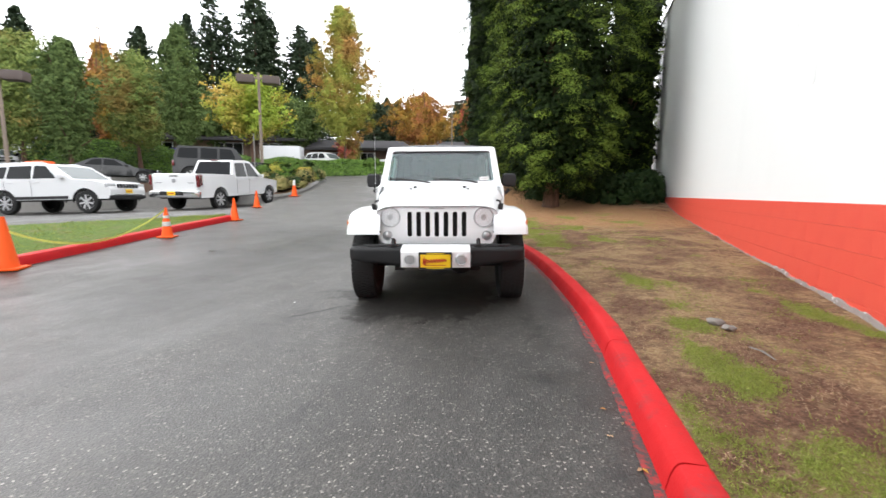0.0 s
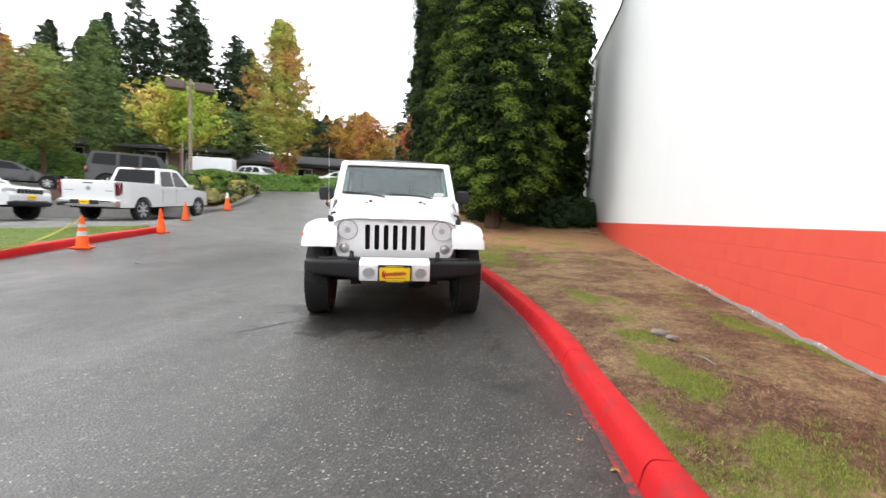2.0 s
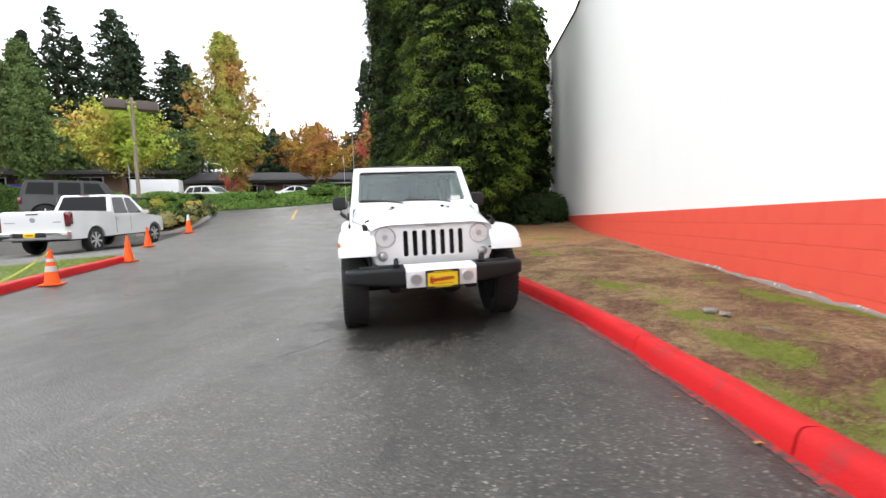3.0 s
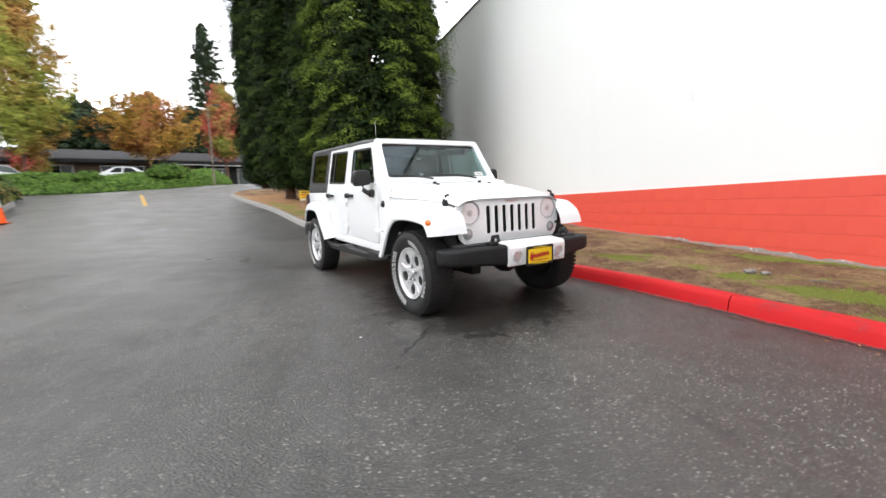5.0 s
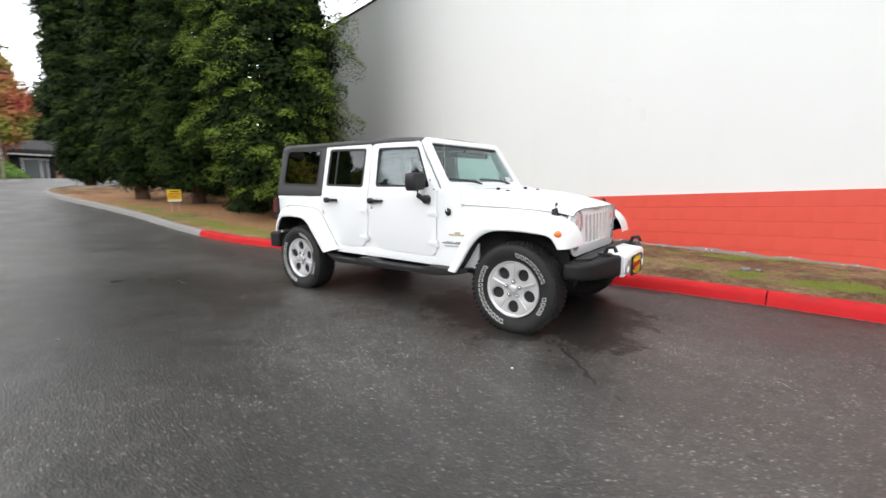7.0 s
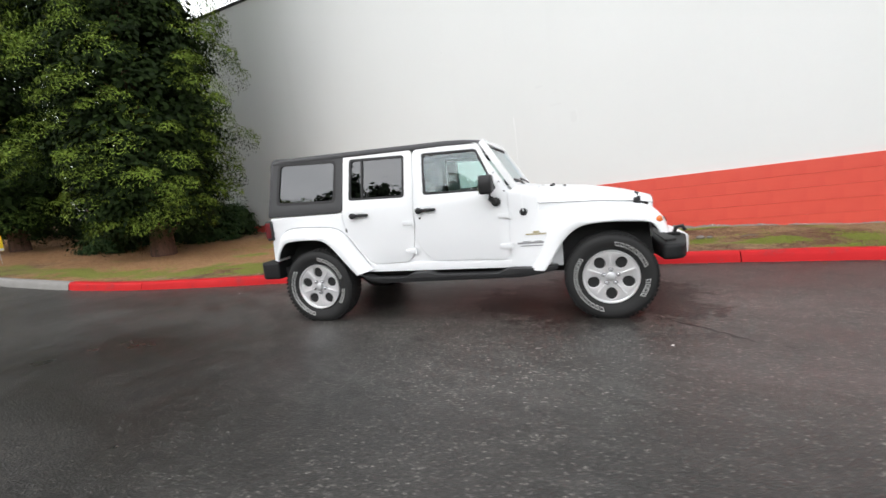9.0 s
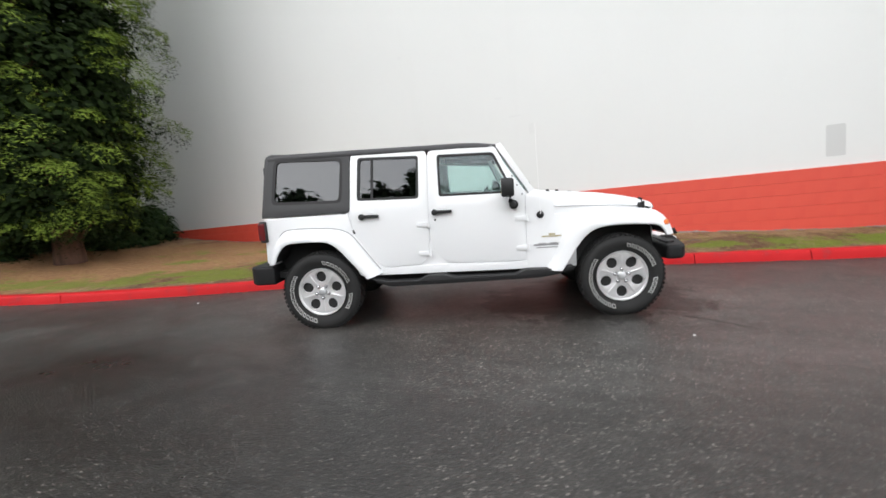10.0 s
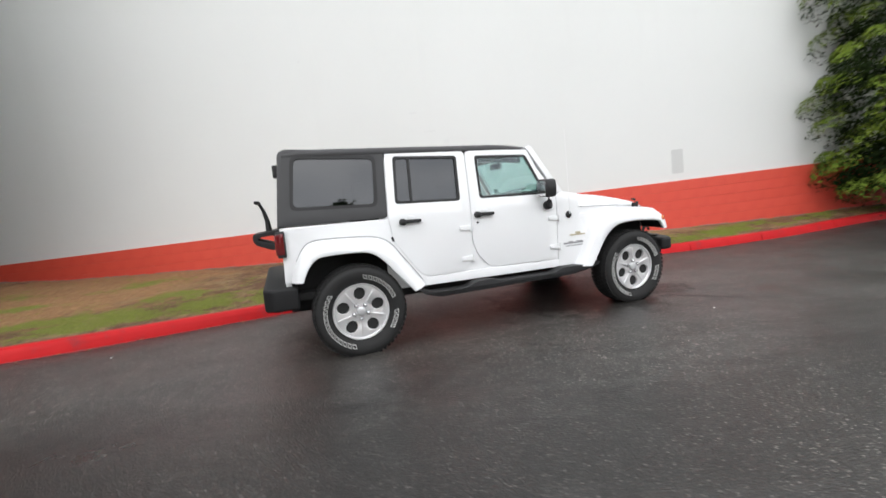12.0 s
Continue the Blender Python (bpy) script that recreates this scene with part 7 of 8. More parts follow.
def vehicle(name, label, m, paint, width, lower, cabin, belt, windows, axles, r, clad=None, grille=True, arch=False, group="parked cars", plate=True, bev=0.07):
    """A parked car: side profiles (y back from the nose, z), pulled across the width and drawn in at nose, tail and roof."""
    root = thing(name, m, label, "car", group)
    half = width / 2
    y0, y1 = min(p[0] for p in lower), max(p[0] for p in lower)

    def inset(y, z):
        end = max(0.0, 1 - (y - y0) / 0.55) ** 2 * 0.16 + max(0.0, 1 - (y1 - y) / 0.45) ** 2 * 0.10
        return half - end - max(0.0, z - belt) * 0.24 - max(0.0, 0.55 - z) * 0.10

    base = min(p[1] for p in lower)
    cut = sorted(axles)
    outline = [p for p in lower]
    foot = [(y0 + 0.12, base)]
    for a in cut:
        R = r * 1.16
        foot += [(a - R, base)] + [(a - R * math.cos(math.pi * k / 8), r + R * math.sin(math.pi * k / 8)) for k in range(9)] + [(a + R, base)]
    foot += [(y1 - 0.12, base)]
    foot = [(y, max(z, base)) for y, z in foot]
    pts = rounded(outline, 0.05, 3) + foot[::-1]
    bm = prism(pts, "x", -1, 1)
    bm = slice_x(bm, -0.94, -0.6, 0, 0.6, 0.94)
    bm = slice_y(bm, *[y0 + (y1 - y0) * k / 14 for k in range(1, 14)])
    warp(bm, lambda v: Vector((v.x * inset(v.y, v.z) if abs(v.x) < 0.97 else math.copysign(inset(v.y, v.z) - (0.03 if v.z > belt - 0.04 else 0.0), v.x), v.y, v.z)))
    part("body", bm, paint, root, "", 30)
    part("underbody", box(-half * 0.80, half * 0.80, y0 + 0.25, y1 - 0.2, base - 0.05, belt - 0.2), M_DARK, root)
    bm = prism(rounded(cabin, 0.10, 4), "x", -1, 1)
    bm = slice_z(slice_x(bm, -0.9, 0, 0.9), belt + 0.1, belt + 0.3)
    warp(bm, lambda v: Vector((v.x * (inset((y0 + y1) / 2, v.z) - (0.03 if abs(v.x) < 0.95 else 0.055)), v.y, v.z)))
    roof = part("cabin", bm, paint, root, "", 30)
    for poly in windows:
        for s in (-1, 1):
            bm = slice_z(prism(rounded(poly, 0.04), "x", 0, 0.03), belt + 0.1, belt + 0.3)
            warp(bm, lambda v: Vector((s * (inset((y0 + y1) / 2, v.z) - 0.046 - v.x), v.y, v.z)))
            part("side_window", bm, M_GLASS_FAR, roof)
    top = max(p[1] for p in cabin)
    front = [p for p in cabin if p[0] < sum(q[0] for q in cabin) / len(cabin)]
    rear = [p for p in cabin if p not in front]
    for group_pts, nm, sign in ((front, "windscreen", -1), (rear, "rear_window", 1)):
        lo, hi = (cabin[0], cabin[1]) if sign < 0 else (cabin[-1], cabin[-2])
        bm = bmesh.new()
        vs = []
        for t, wide in ((0.12, 0.86), (0.90, 0.86)):
            y, z = lo[0] + (hi[0] - lo[0]) * t, lo[1] + (hi[1] - lo[1]) * t
            hw = (inset((y0 + y1) / 2, z) - 0.05) * wide
            for out in (0.008, -0.03):
                for s in (-1, 1):
                    vs.append(bm.verts.new((s * hw, y + sign * out, z + out * 0.5)))
        for f in ((0, 1, 5, 4), (2, 3, 7, 6), (0, 2, 6, 4), (1, 3, 7, 5), (0, 1, 3, 2), (4, 5, 7, 6)):
            bm.faces.new([vs[k] for k in f])
        part(nm, bm, M_SKY_GLASS_FAR if sign < 0 else M_GLASS_FAR, roof)
    for a in axles:
        for s in (-1, 1):
            road_wheel(root, s * (half - 0.13), a, r)
    for s in (-1, 1):
        part("mirror", box(*sorted((s * (half - 0.06), s * (half + 0.14))), front[0][0] + 0.30, front[0][0] + 0.42, belt + 0.02, belt + 0.16, 0.03), paint, root)
        part("headlight", box(*sorted((s * half * 0.50, s * half * 0.90)), y0 + 0.06, y0 + 0.30, belt - 0.30, belt - 0.16, 0.03), M_LENS, root)
        part("tail_lamp", box(*sorted((s * half * 0.74, s * half * 0.96)), y1 - 0.10, y1 + 0.012, belt - 0.30, belt - 0.04, 0.03), M_REDLENS, root)
        for poly in windows[:2]:
            y = max(p[0] for p in poly) - 0.14
            part("door_handle", box(*sorted((s * (half - 0.03), s * (half + 0.012))), y - 0.10, y + 0.10, belt - 0.10, belt - 0.07, 0.008), paint, root)
    # door seams down both sides
    for poly in windows[:2]:
        y = max(p[0] for p in poly) + 0.04
        for s in (-1, 1):
            part("door_seam", tube([(s * (inset(y, z) + 0.001), y, z) for z in (belt - 0.03, (belt + base) / 2, base + 0.10)], 0.006, 5), M_SHUT, root)
    if grille:
        part("grille", box(-half * 0.48, half * 0.48, y0 - 0.004, y0 + 0.1, belt - 0.32, belt - 0.17, 0.01), M_BLACK, root)
        part("lower_grille", box(-half * 0.6, half * 0.6, y0 - 0.002, y0 + 0.14, base + 0.08, base + 0.24, 0.02), M_BLACK, root)
    if arch:
        for a in axles:
            for sd in (-1, 1):
                R = r * 1.14
                pts = [(sd * (half - 0.012), a - R * math.cos(math.pi * k / 12), r + R * math.sin(math.pi * k / 12)) for k in range(13)]
                part("wheel_arch", tube([(p[0], p[1] , p[2]) for p in [(pts[0][0], pts[0][1], base)] + pts + [(pts[-1][0], pts[-1][1], base)]], 0.03, 6), M_BLACK, root, "black plastic wheel arch")
        part("front_valance", box(-half * 0.86, half * 0.86, y0 - 0.004, y0 + 0.2, base - 0.01, base + 0.11, 0.03), M_BLACK, root)
    if clad:
        part("sill", box(-half * 0.99, half * 0.99, axles[0] + r * 1.2, axles[1] - r * 1.2, base - 0.02, base + 0.09, 0.02), M_BLACK, root)
    return root


def stand(x, y, ang, z=None):
    """A pose on the ground, tilted as the ground is."""
    zz = ground_z(x, y) if z is None else z
    return pose(x, y, zz, 0, 0, ang)


# white pickup, tail towards the drive
rear_w, front_w = Vector((-13.68, 12.72, 0)), Vector((-14.48, 16.15, 0))
rear_w.z, front_w.z = 0.635, 0.785
ahead = (front_w - rear_w).normalized()
across = Vector((ahead.y, -ahead.x, 0)).normalized()
frame_p = Matrix((-across, -ahead, across.cross(ahead))).transposed().to_4x4()
pickup = vehicle("pickup_truck", "white crew-cab pickup truck with its tailgate towards the drive", Matrix.Translation(rear_w) @ frame_p @ Matrix.Translation((0.95, -4.60, 0)), M_WHITECAR, 2.0,
                 [(0.02, 0.50), (0.0, 0.92), (0.12, 1.06), (1.40, 1.20), (3.62, 1.24), (3.64, 1.34), (5.72, 1.38), (5.76, 1.30), (5.74, 0.62), (5.70, 0.50)],
                 [(1.32, 1.18), (2.15, 1.90), (2.5, 1.95), (3.35, 1.93), (3.66, 1.24)], 1.20,
                 [[(1.72, 1.26), (2.22, 1.82), (2.56, 1.84), (2.58, 1.26)], [(2.66, 1.26), (2.66, 1.84), (3.28, 1.82), (3.46, 1.26)]], (0.98, 4.60), 0.41, True, group="")
gate = part("tailgate", prism(rounded([(-0.86, 0.74), (0.86, 0.74), (0.86, 1.36), (-0.86, 1.36)], 0.03), "y", 5.735, 5.785, 0.012), M_WHITECAR, pickup)
part("tailgate_handle", box(-0.16, 0.16, 5.782, 5.796, 1.27, 1.31, 0.005), M_BLACK, gate)
part("emblem", lathe([(0.075, 5.78), (0.075, 5.80), (0.04, 5.806)], (0, 0, 1.12), "y", 20), M_GREYINK, gate)
part("badge", box(-0.78, -0.55, 5.784, 5.792, 1.03, 1.06, 0.002), M_GREYINK, gate)
part("badge", box(0.48, 0.76, 5.784, 5.792, 1.03, 1.06, 0.002), M_GREYINK, gate)
for s in (-1, 1):
    part("tail_lamp", box(*sorted((s * 0.86, s * 1.0)), 5.60, 5.80, 0.96, 1.34, 0.03), M_REDLENS, pickup, "tall red tail lamp")
rb = part("rear_bumper", prism(rounded([(-0.98, 5.70), (0.98, 5.70), (0.98, 5.88), (0.80, 5.97), (-0.80, 5.97), (-0.98, 5.88)], 0.04), "z", 0.52, 0.76, 0.03, 3), M_CHROME, pickup, "chrome step bumper")
part("bumper_pad", box(-0.46, 0.46, 5.72, 5.978, 0.60, 0.75, 0.02), M_BLACK, rb)
part("number_plate", box(-0.155, 0.155, 5.975, 5.985, 0.60, 0.75, 0.003), M_YELLOW, rb)
part("plate_bar", box(-0.11, 0.11, 5.984, 5.988, 0.655, 0.69), M_REDINK, rb)
part("high_brake_lamp", box(-0.14, 0.14, 3.36, 3.44, 1.90, 1.945, 0.01), M_REDLENS, pickup)

# white estate car, its nose towards the drive
front_w, rear_w = Vector((-16.1, 9.45, 0.56)), Vector((-18.75, 8.63, 0.475))
ahead = (front_w - rear_w).normalized()
across = Vector((ahead.y, -ahead.x, 0)).normalized()
frame_g = Matrix((-across, -ahead, across.cross(ahead))).transposed().to_4x4()
gc = vehicle("sport_utility_car", "white sport utility car with dark windows and alloy wheels", Matrix.Translation(front_w) @ frame_g @ Matrix.Translation((0.92, -0.80, 0)), M_WHITECAR, 1.88,
             [(0.04, 0.48), (0.0, 0.78), (0.10, 0.98), (0.35, 1.06), (1.25, 1.16), (4.70, 1.22), (4.80, 1.10), (4.82, 0.70), (4.76, 0.48)],
             [(1.22, 1.12), (2.05, 1.68), (2.6, 1.75), (4.1, 1.72), (4.66, 1.22)], 1.16,
             [[(1.80, 1.20), (2.22, 1.62), (2.62, 1.64), (2.64, 1.20)], [(2.72, 1.20), (2.72, 1.64), (3.52, 1.63), (3.60, 1.22)], [(3.68, 1.22), (3.60, 1.62), (4.05, 1.60), (4.42, 1.26)]], (0.80, 3.715), 0.385, True, grille=False, arch=True, group="")
for k in range(7):
    x = -0.42 + 0.14 * k
    part("grille_slot", box(x - 0.032, x + 0.032, -0.012, 0.05, 0.84, 0.985, 0.01), M_BLACK, gc)
for s in (-1, 1):
    part("roof_rail", tube([(s * 0.66, 2.25, 1.70), (s * 0.66, 2.45, 1.765), (s * 0.66, 4.0, 1.755), (s * 0.66, 4.2, 1.69)], 0.016, 6), M_SILVER, gc)
    part("fog_lamp", lathe([(0.05, 0.02), (0.055, -0.012), (0.03, -0.016), (0.005, -0.016)], (s * 0.60, 0.03, 0.56), "y", 14), M_LENS, gc)
    part("wheel_arch_trim", box(*sorted((s * 0.925, s * 0.945)), 1.40, 3.36, 0.50, 0.60, 0.01), M_BLACK, gc, "black plastic side cladding")
part("lower_bumper", box(-0.72, 0.72, -0.012, 0.2, 0.44, 0.585, 0.03), M_BLACK, gc, "black lower front bumper")
part("chrome_strip", box(-0.62, 0.62, -0.02, 0.06, 0.60, 0.63, 0.01), M_CHROME, gc)
part("number_plate", box(-0.155, 0.155, -0.03, -0.015, 0.66, 0.80, 0.003), M_YELLOW, gc)
part("plate_bar", box(-0.11, 0.11, -0.034, -0.031, 0.715, 0.745), M_REDINK, gc)
part("roof_mat", box(-0.45, 0.1, 2.7, 3.3, 1.735, 1.84, 0.05, 3), M_ORANGE, gc, "orange lump lying on the roof")

SEDAN = ([(0.03, 0.40), (0.0, 0.62), (0.15, 0.76), (1.3, 0.90), (3.9, 0.98), (4.6, 0.94), (4.68, 0.80), (4.64, 0.40)], [(1.25, 0.88), (2.05, 1.33), (2.6, 1.40), (3.2, 1.36), (4.1, 0.95)], 0.92,
         [[(1.75, 0.96), (2.18, 1.28), (2.66, 1.33), (2.70, 0.97)], [(2.78, 0.97), (2.76, 1.33), (3.18, 1.29), (3.55, 0.99)]], (0.85, 3.60), 0.33)
WAGON = ([(0.03, 0.42), (0.0, 0.72), (0.15, 0.95), (1.2, 1.06), (4.35, 1.14), (4.48, 1.0), (4.45, 0.42)], [(1.1, 1.02), (1.85, 1.62), (2.4, 1.70), (3.9, 1.66), (4.40, 1.12)], 1.06,
         [[(1.62, 1.12), (2.0, 1.56), (2.5, 1.60), (2.52, 1.12)], [(2.6, 1.12), (2.6, 1.60), (3.3, 1.58), (3.36, 1.13)], [(3.44, 1.13), (3.40, 1.57), (3.85, 1.55), (4.15, 1.16)]], (0.85, 3.50), 0.36)
BOXY = ([(0.02, 0.45), (0.0, 0.98), (0.08, 1.08), (1.35, 1.16), (4.35, 1.18), (4.42, 1.10), (4.42, 0.45)], [(1.32, 1.14), (1.70, 1.76), (1.9, 1.82), (4.2, 1.80), (4.38, 1.18)], 1.14,
        [[(1.68, 1.22), (1.90, 1.70), (2.40, 1.72), (2.42, 1.22)], [(2.52, 1.22), (2.50, 1.72), (3.20, 1.72), (3.24, 1.22)], [(3.36, 1.22), (3.34, 1.71), (4.10, 1.70), (4.20, 1.24)]], (0.75, 3.65), 0.40)


def at(az, d, eye=(0.28, -0.19)):
    return eye[0] + math.sin(radians(az)) * d, eye[1] + math.cos(radians(az)) * d


def park(kind, name, label, az, d, ang, paint, z=None, width=1.8, eye=(0.28, -0.19), mid=2.2, grow=1.0, **kw):
    x, y = at(az, d, eye)
    zz = ground_z(x, y) if z is None else (terrace_z(x, y) if z == "terrace" else z)
    lower, cabin, belt, windows, axles, r = kind
    return vehicle(name, label, Matrix.Translation((x, y, zz)) @ Matrix.Rotation(radians(ang), 4, "Z") @ Matrix.Scale(grow, 4) @ Matrix.Translation((0, -mid, 0)), paint, width, lower, cabin, belt, windows, axles, r, **kw)


park(BOXY, "boxy_car", "black boxy off-road car on an upper car park", -46.6, 28.0, 136, M_BLACKCAR, "terrace", 1.85, grow=1.12)
park(SEDAN, "coupe_car", "charcoal coupe parked above a low wall", -56.8, 32.5, 138, M_GREYCAR, "terrace", 1.88)
park(WAGON, "estate_car", "white sport utility car parked behind a bank", -35.0, 43, 82, M_WHITECAR, 3.35, 1.85)
park(SEDAN, "saloon_car", "white saloon car parked behind a bank", -20.9, 39.5, 95, M_WHITECAR, 3.45, 1.8, E5)
park(SEDAN, "saloon_car", "white saloon car parked behind a bank", -30.6, 41, 85, M_WHITECAR, 3.25, 1.8, E5)
park(SEDAN, "saloon_car", "pale car parked behind a bank", -59.6, 50, 120, M_SILVERCAR, None, 1.8)
for i, az in enumerate((-62.0, -63.4, -64.8, -66.2)):
    park(WAGON, "estate_car", "white car in a far row", az, 55, 60, M_WHITECAR, None, 1.8)
park(WAGON, "estate_car", "white car seen past the wall's end", 2.6, 38, 95, M_WHITECAR, None, 1.8)
park(SEDAN, "saloon_car", "pale car seen past the wall's end", -1.5, 40, 95, M_SILVERCAR, None, 1.8)
x, y = at(-40.2, 45)
trailer = thing("box_trailer", pose(x, y, 3.1, 0, 0, 24) @ Matrix.Scale(0.78, 4), "white box trailer standing before a low building", "trailer")
part("box_body", box(-2.3, 2.3, -1.0, 1.0, 0.5, 3.25, 0.06), M_VAN, trailer)
part("door", box(0.4, 1.5, -1.02, -0.99, 0.6, 2.5, 0.01), M_VAN, trailer)
for s in (-1, 1):
    road_wheel(trailer, s * 0.9, 0.2, 0.33)
# low brick block past the wall's end
x, y = at(2.8, 52)
shed = thing("brick_house", pose(x, y, ground_z(x, y), 0, 0, 10), "small brown brick building seen past a wall", "building")
part("wall", box(-6, 6, 0, 6, -0.5, 2.6), M_BRICK, shed)
part("roof", prism([(-0.6, 2.5), (3.0, 4.2), (6.6, 2.5), (6.6, 2.65), (3.0, 4.4), (-0.6, 2.65)], "x", -6.5, 6.5), M_SHINGLE, shed)


# ---- traffic cones and tape ----
def cone(x, y, scale, label, collar=False, ang=0, lean=0.0):
    root = thing("traffic_cone", pose(x, y, ground_z(x, y) + 0.002, lean, 0, ang) @ Matrix.Scale(scale, 4), label, "traffic cone", "cones along the drive")
    part("base", prism(rounded([(-0.18, -0.18), (0.18, -0.18), (0.18, 0.18), (-0.18, 0.18)], 0.03), "z", 0.0, 0.03, 0.008), M_ORANGE, root)
    part("shell", lathe([(0.135, 0.028), (0.125, 0.045), (0.030, 0.68), (0.024, 0.70), (0.012, 0.70)], (0, 0, 0), "z", 28), M_ORANGE, root)
    if collar:
        part("collar", lathe([(0.094, 0.262), (0.099, 0.264), (0.083, 0.372), (0.078, 0.370)], (0, 0, 0), "z", 28, True), M_COLLAR, root, "dull silver reflective collar")
        part("collar", lathe([(0.066, 0.45), (0.071, 0.452), (0.060, 0.515), (0.055, 0.513)], (0, 0, 0), "z", 28, True), M_COLLAR, root)
    return root


cone(-8.05, 6.14, 0.86, "weathered orange traffic cone with silver collars and tape tied on", True, 30)
cone(-9.35, 9.15, 0.88, "bright orange traffic cone at the end of a red kerb", False, 10)
cone(-11.1, 11.85, 0.84, "bright orange traffic cone beside a pickup", False, 25)
c4 = cone(-12.2, 15.2, 0.98, "orange traffic cone with a white top by a planted bed", False, 5)
part("top_sleeve", lathe([(0.062, 0.47), (0.066, 0.472), (0.034, 0.69), (0.030, 0.705), (0.012, 0.706)], (0, 0, 0), "z", 24), M_PAPER, c4)
cone(-7.10, 3.14, 1.0, "large bright orange traffic cone beside a red kerb", False, 40)
a, b = Vector((-8.05, 6.14, ground_z(-8.05, 6.14) + 0.57)), Vector((-7.10, 3.14, ground_z(-7.10, 3.14) + 0.53))
bm = bmesh.new()
prev = None
for k in range(41):
    t = k / 40
    p = a.lerp(b, t) + Vector((-0.12 * math.sin(t * math.pi), 0, 0))
    p.z -= 0.40 * 4 * t * (1 - t)
    twist = 1.1 + 0.5 * math.sin(k * 0.23)
    w = Vector((0.008 * math.cos(twist), 0.0, 0.019))
    row = (bm.verts.new(p - w), bm.verts.new(p + w))
    if prev:
        bm.faces.new((prev[0], row[0], row[1], prev[1]))
    prev = row
tagged(finish("barrier_tape", bm, M_TAPE), "slack yellow barrier tape strung between two cones", "tape")
for x, y in ((-7.62, 4.2), (-7.92, 4.75)):
    bm = lathe([(0.075, 0.0), (0.085, 0.03), (0.06, 0.085), (0.02, 0.10)], (x, y, ground_z(x, y)), "z", 14)
    tagged(finish("kerb_drain", warp(bm, lambda v: v + 0.012 * noise.noise_vector(v * 14)), M_DARK), "black drain spout lump at the foot of a red kerb", "drain", "kerb drains")


# ---- poles and sign ----
def light_pole(az, d, top, label, eye, boxes=True, r=0.085):
    x, y = at(az, d, eye)
    z = ground_z(x, y)
    if az < -40:
        z = min(z, 2.4)
    root = thing("light_pole", pose(x, y, z, 0, 0, 35), label, "lamp post")
    part("pole", tube([(0, 0, -0.3), (0, 0, (top - z) * 0.5), (0, 0, top - z)], [r * 1.15, r, r * 0.85], 12), M_POST, root)
    if boxes:
        part("cross_arm", box(-0.75, 0.75, -0.05, 0.05, top - z - 0.35, top - z - 0.25, 0.01), M_POST, root)
        for s in (-1, 1):
            part("lamp_housing", box(*sorted((s * 0.22, s * 1.15)), -0.32, 0.32, top - z - 0.62, top - z - 0.18, 0.04), M_LAMPBOX, root)
    else:
        part("arm", tube([(0, 0, top - z - 0.05), (0.2, 0, top - z + 0.10), (0.42, 0, top - z + 0.13)], 0.022, 8), M_POST, root)
        part("lamp_head", box(0.30, 0.72, -0.09, 0.09, top - z + 0.09, top - z + 0.18, 0.03), M_LAMPBOX, root)
    return root


light_pole(-42.6, 28, 8.1, "tall brown light pole with two box lamps", (0.28, -0.19))
light_pole(-64.9, 30, 7.1, "tall brown light pole with two box lamps", (0.28, -0.19))
light_pole(-13.45, 29.2, 7.4, "slender leaning street lamp at the end of an ivy bank", E5, False, 0.042)
post = thing("sign_post", pose(*at(-43.4, 26.5), 1.9), "thin pale grey post beside a pole", "post")
part("pole", tube([(0, 0, -0.2), (0, 0, 2.6)], 0.028, 8), M_CONCRETE, post)

sx, sy = -3.98, 16.95
sz = island_z(sx, sy, 0.3)
sign = thing("yard_sign", pose(sx, sy, sz, 0, 0, 12) @ Matrix.Scale(0.72, 4), "yellow yard sign on two thin wire legs under trees", "sign")
for x in (-0.14, 0.14):
    part("leg", tube([(x, 0, -0.1), (x, 0, 0.75)], 0.006, 6), M_SILVER, sign)
panel = part("panel", prism(rounded([(-0.26, 0.34), (0.26, 0.34), (0.26, 0.84), (-0.26, 0.84)], 0.02), "y", -0.012, 0.0), M_YELLOW, sign)
part("white_strip", box(-0.25, 0.25, -0.0165, -0.0125, 0.35, 0.43), M_PAPER, panel)
for z0, z1, w in ((0.74, 0.79, 0.34), (0.645, 0.69, 0.44), (0.565, 0.60, 0.40), (0.485, 0.52, 0.30)):
    part("text_bar", box(-w / 2, w / 2, -0.0165, -0.0125, z0, z1), M_REDINK if z0 < 0.7 else M_DARK, panel)


# ---- paint, cracks and litter on the ground ----
def ground_strip(pts, width, up, seed=0.0):
    bm = bmesh.new()
    prev = None
    vs = [Vector((*p, 0)) for p in pts]
    dense = []
    for a, b in zip(vs, vs[1:]):
        n = max(2, int((b - a).length / 0.06))
        dense += [a.lerp(b, k / n) for k in range(n)]
    dense.append(vs[-1])
    for i, p in enumerate(dense):
        d = (dense[min(i + 1, len(dense) - 1)] - dense[max(i - 1, 0)]).normalized()
        s = Vector((d.y, -d.x, 0)) * width * (1 if not seed else 0.35 + 1.1 * abs(noise.noise(p * 6 + Vector((seed, 0, 0)))))
        q = p + (Vector((d.y, -d.x, 0)) * 0.06 * noise.noise(p * 9 + Vector((0, seed, 0))) if seed else Vector())
        row = [bm.verts.new((c.x, c.y, ground_z(c.x, c.y) + up)) for c in (q - s, q + s)]
        if prev:
            bm.faces.new((prev[0], row[0], row[1], prev[1]))
        prev = row
    return bm


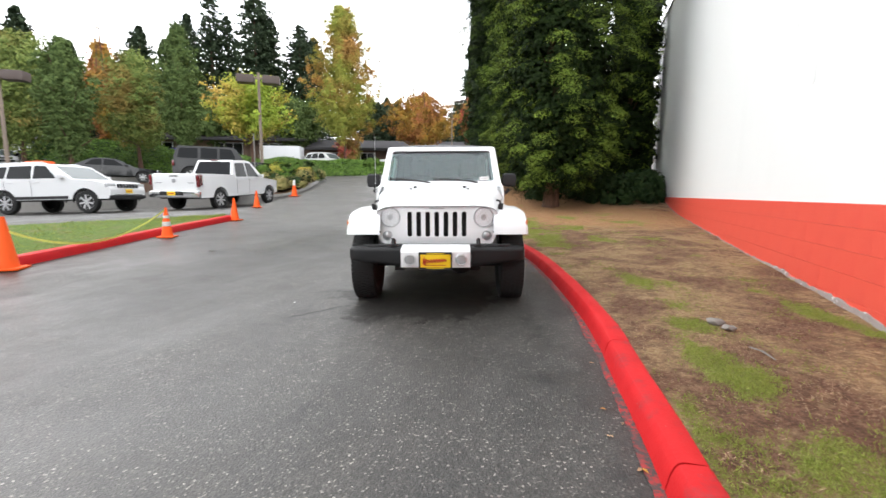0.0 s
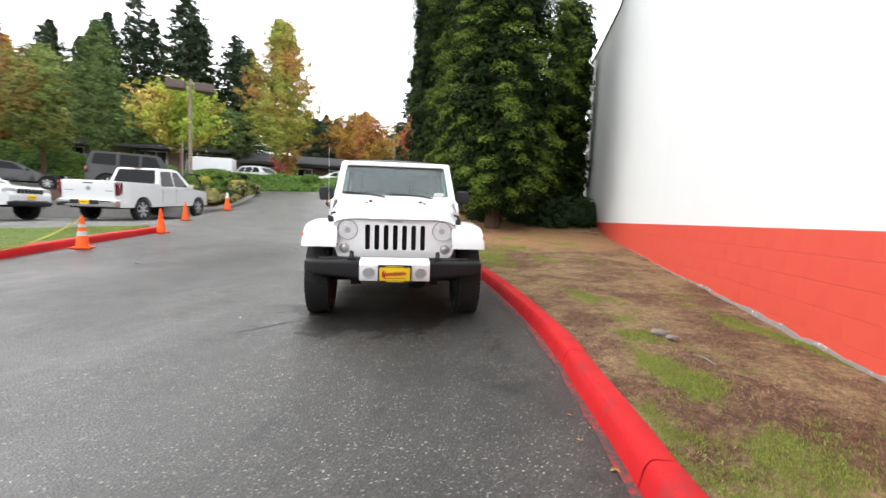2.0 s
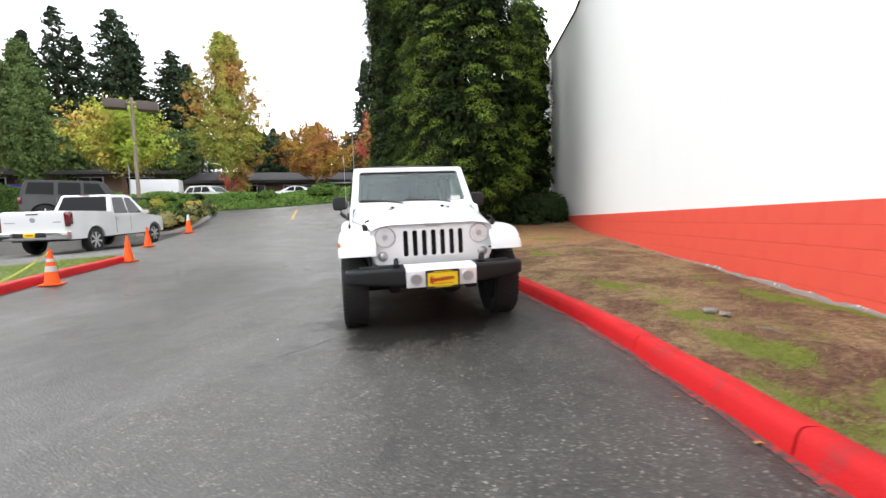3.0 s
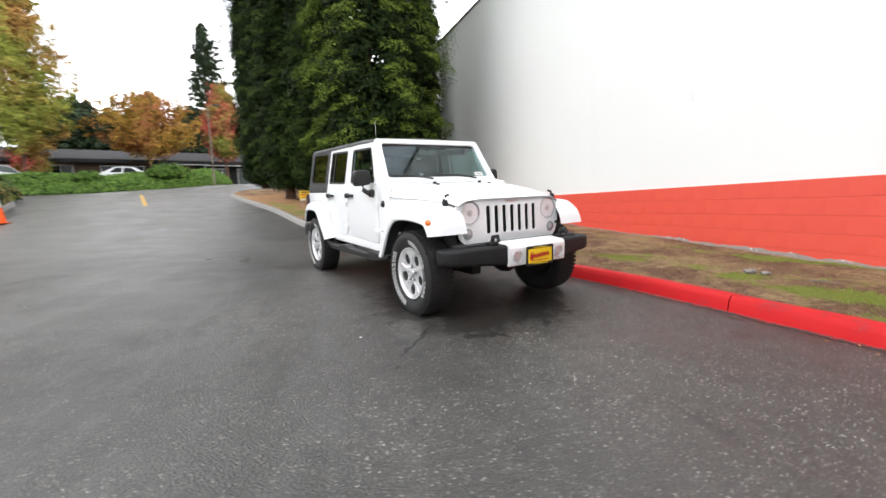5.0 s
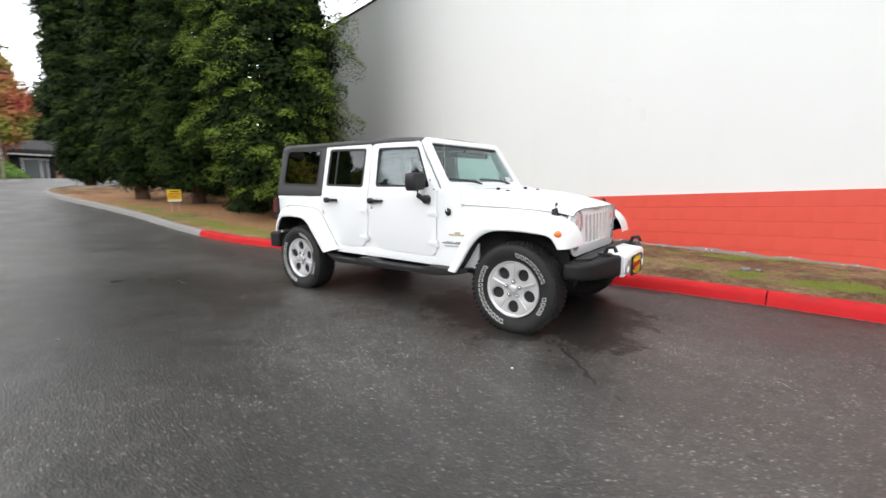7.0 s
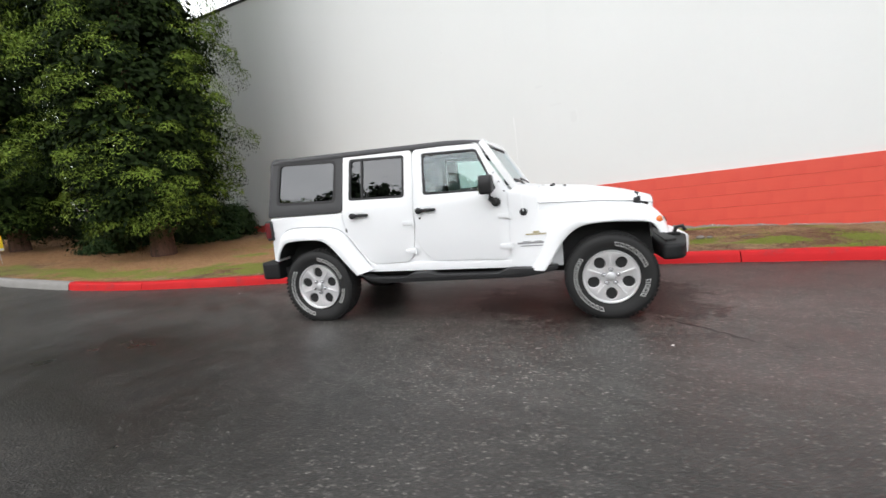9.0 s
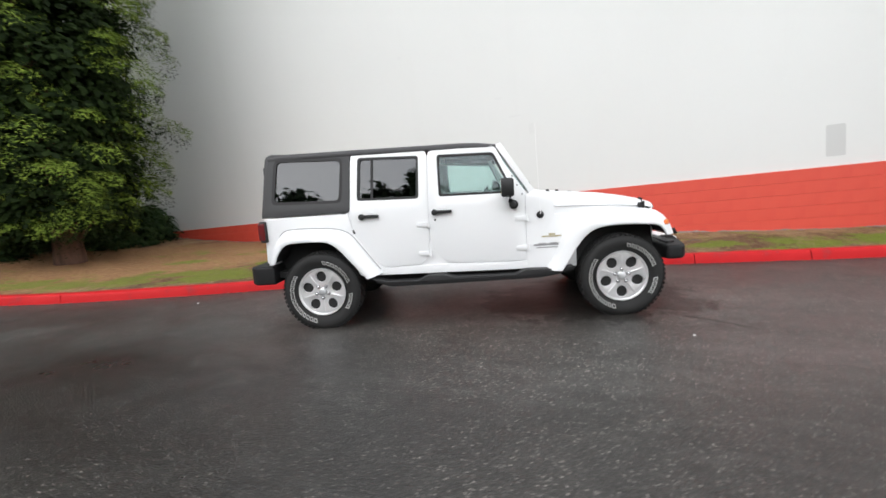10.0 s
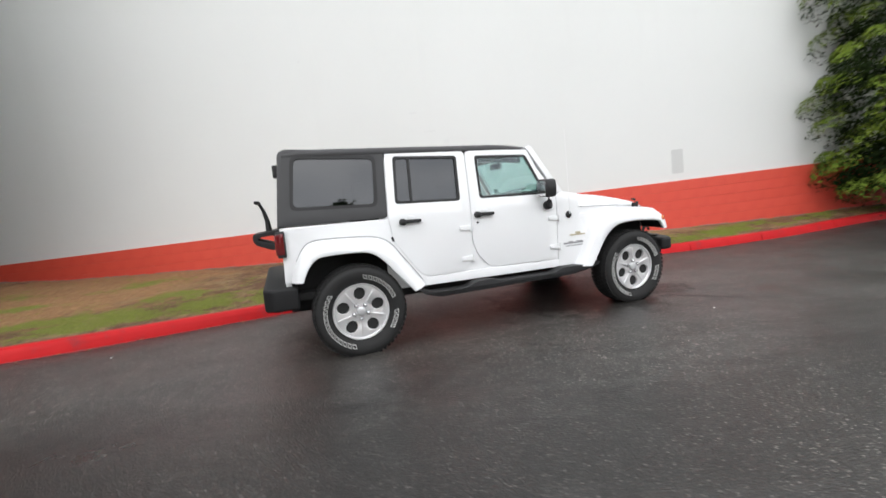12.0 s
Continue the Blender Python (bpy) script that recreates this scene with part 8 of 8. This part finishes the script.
tagged(finish("road_marking_1", ground_strip([(-10.2, 19.75), (-12.3, 25.0)], 0.07, 0.004), M_STRIPE_Y, angle=0), "faded yellow stripe on asphalt", "road marking", kind="structure")
for i, (a, b) in enumerate((((-14.9, 26.4), (-13.6, 26.9)), ((-10.3, 28.0), (-9.2, 28.5)))):
    tagged(finish("road_marking_%d" % (i + 2), ground_strip([a, b], 0.10, 0.004), M_STRIPE_W, angle=0), "short white stall stripe end on asphalt", "road marking", kind="structure")
tagged(finish("road_crack_1", ground_strip([(-2.25, 3.62), (-2.37, 3.40), (-2.44, 3.24), (-2.60, 3.0), (-2.62, 2.85)], 0.022, 0.003, 1.3), M_CRACK, angle=0), "thin dark crack in asphalt", "crack", kind="structure")
tagged(finish("road_crack_2", ground_strip([(-5.5, 13.5), (-4.9, 13.28), (-4.4, 13.36), (-3.85, 13.2)], 0.02, 0.003, 2.3), M_CRACK, angle=0), "thin dark seam in asphalt", "crack", kind="structure")
tagged(finish("road_crack_3", ground_strip([(-2.20, 3.66), (-2.05, 3.80), (-1.98, 4.05)], 0.008, 0.003, 4.1), M_CRACK, angle=0), "thin dark crack in asphalt", "crack", kind="structure")

rng = random.Random(17)


def lump(name, x, y, r, material, label, category, flat=0.5, z=None, seed=0, group=""):
    bm = bmesh.new()
    bmesh.ops.create_icosphere(bm, subdivisions=2, radius=r)
    zz = ground_z(x, y) if z is None else z
    warp(bm, lambda v: Vector((v.x * 1.2, v.y, v.z * flat)) * (1 + 0.45 * noise.noise(v * (2.0 / r) + Vector((seed, 0, 0)))) + Vector((x, y, zz + r * flat * 0.55)))
    return tagged(finish(name, bm, material), label, category, group)


lump("white_litter", -2.81, 3.57, 0.010, M_PAPER, "scrap of white litter on asphalt", "litter", 0.4)
lump("white_litter", -2.70, 9.46, 0.012, M_PAPER, "scrap of white litter on asphalt", "litter", 0.4)
t_rock = 0.55
lump("rock", 1.15, 3.66, 0.058, M_ROCK, "grey jagged rock lying in grass", "rock", 0.50, island_z(1.15, 3.66, t_rock) - 0.01, 3)
lump("rock", 1.22, 3.55, 0.042, M_ROCK, "grey jagged rock lying in grass", "rock", 0.55, island_z(1.22, 3.55, t_rock) - 0.01, 5)
stick = tube([(1.25, 3.16, island_z(1.25, 3.16, 0.6) + 0.012), (1.295, 3.07, island_z(1.295, 3.07, 0.6) + 0.02), (1.335, 2.96, island_z(1.335, 2.96, 0.6) + 0.01)], [0.005, 0.007, 0.004], 6)
tagged(finish("stick", stick, M_ROCK), "thin grey stick lying in grass", "stick")
for k in range(70):
    i = rng.randrange(50, red_end)
    p = kerb_line[i] - side_of(kerb_line, i) * rng.uniform(0.01, 0.16)
    bm = bmesh.new()
    r = rng.uniform(0.012, 0.03)
    a = rng.uniform(0, 6.28)
    c, s = math.cos(a), math.sin(a)
    vs = [bm.verts.new((p.x + u * c - v * s, p.y + u * s + v * c, ground_z(p.x, p.y) + 0.006 + h)) for u, v, h in ((-r, 0, 0), (0, -r * 0.5, 0.004), (r, 0, 0), (0, r * 0.5, 0.006))]
    bm.faces.new(vs)
    tagged(finish("fallen_leaf", bm, rng.choice((L_STRAW, L_ORANGE, L_STRAW)), angle=0), "small dry leaf lying along a kerb", "leaf", "leaves along the kerb")
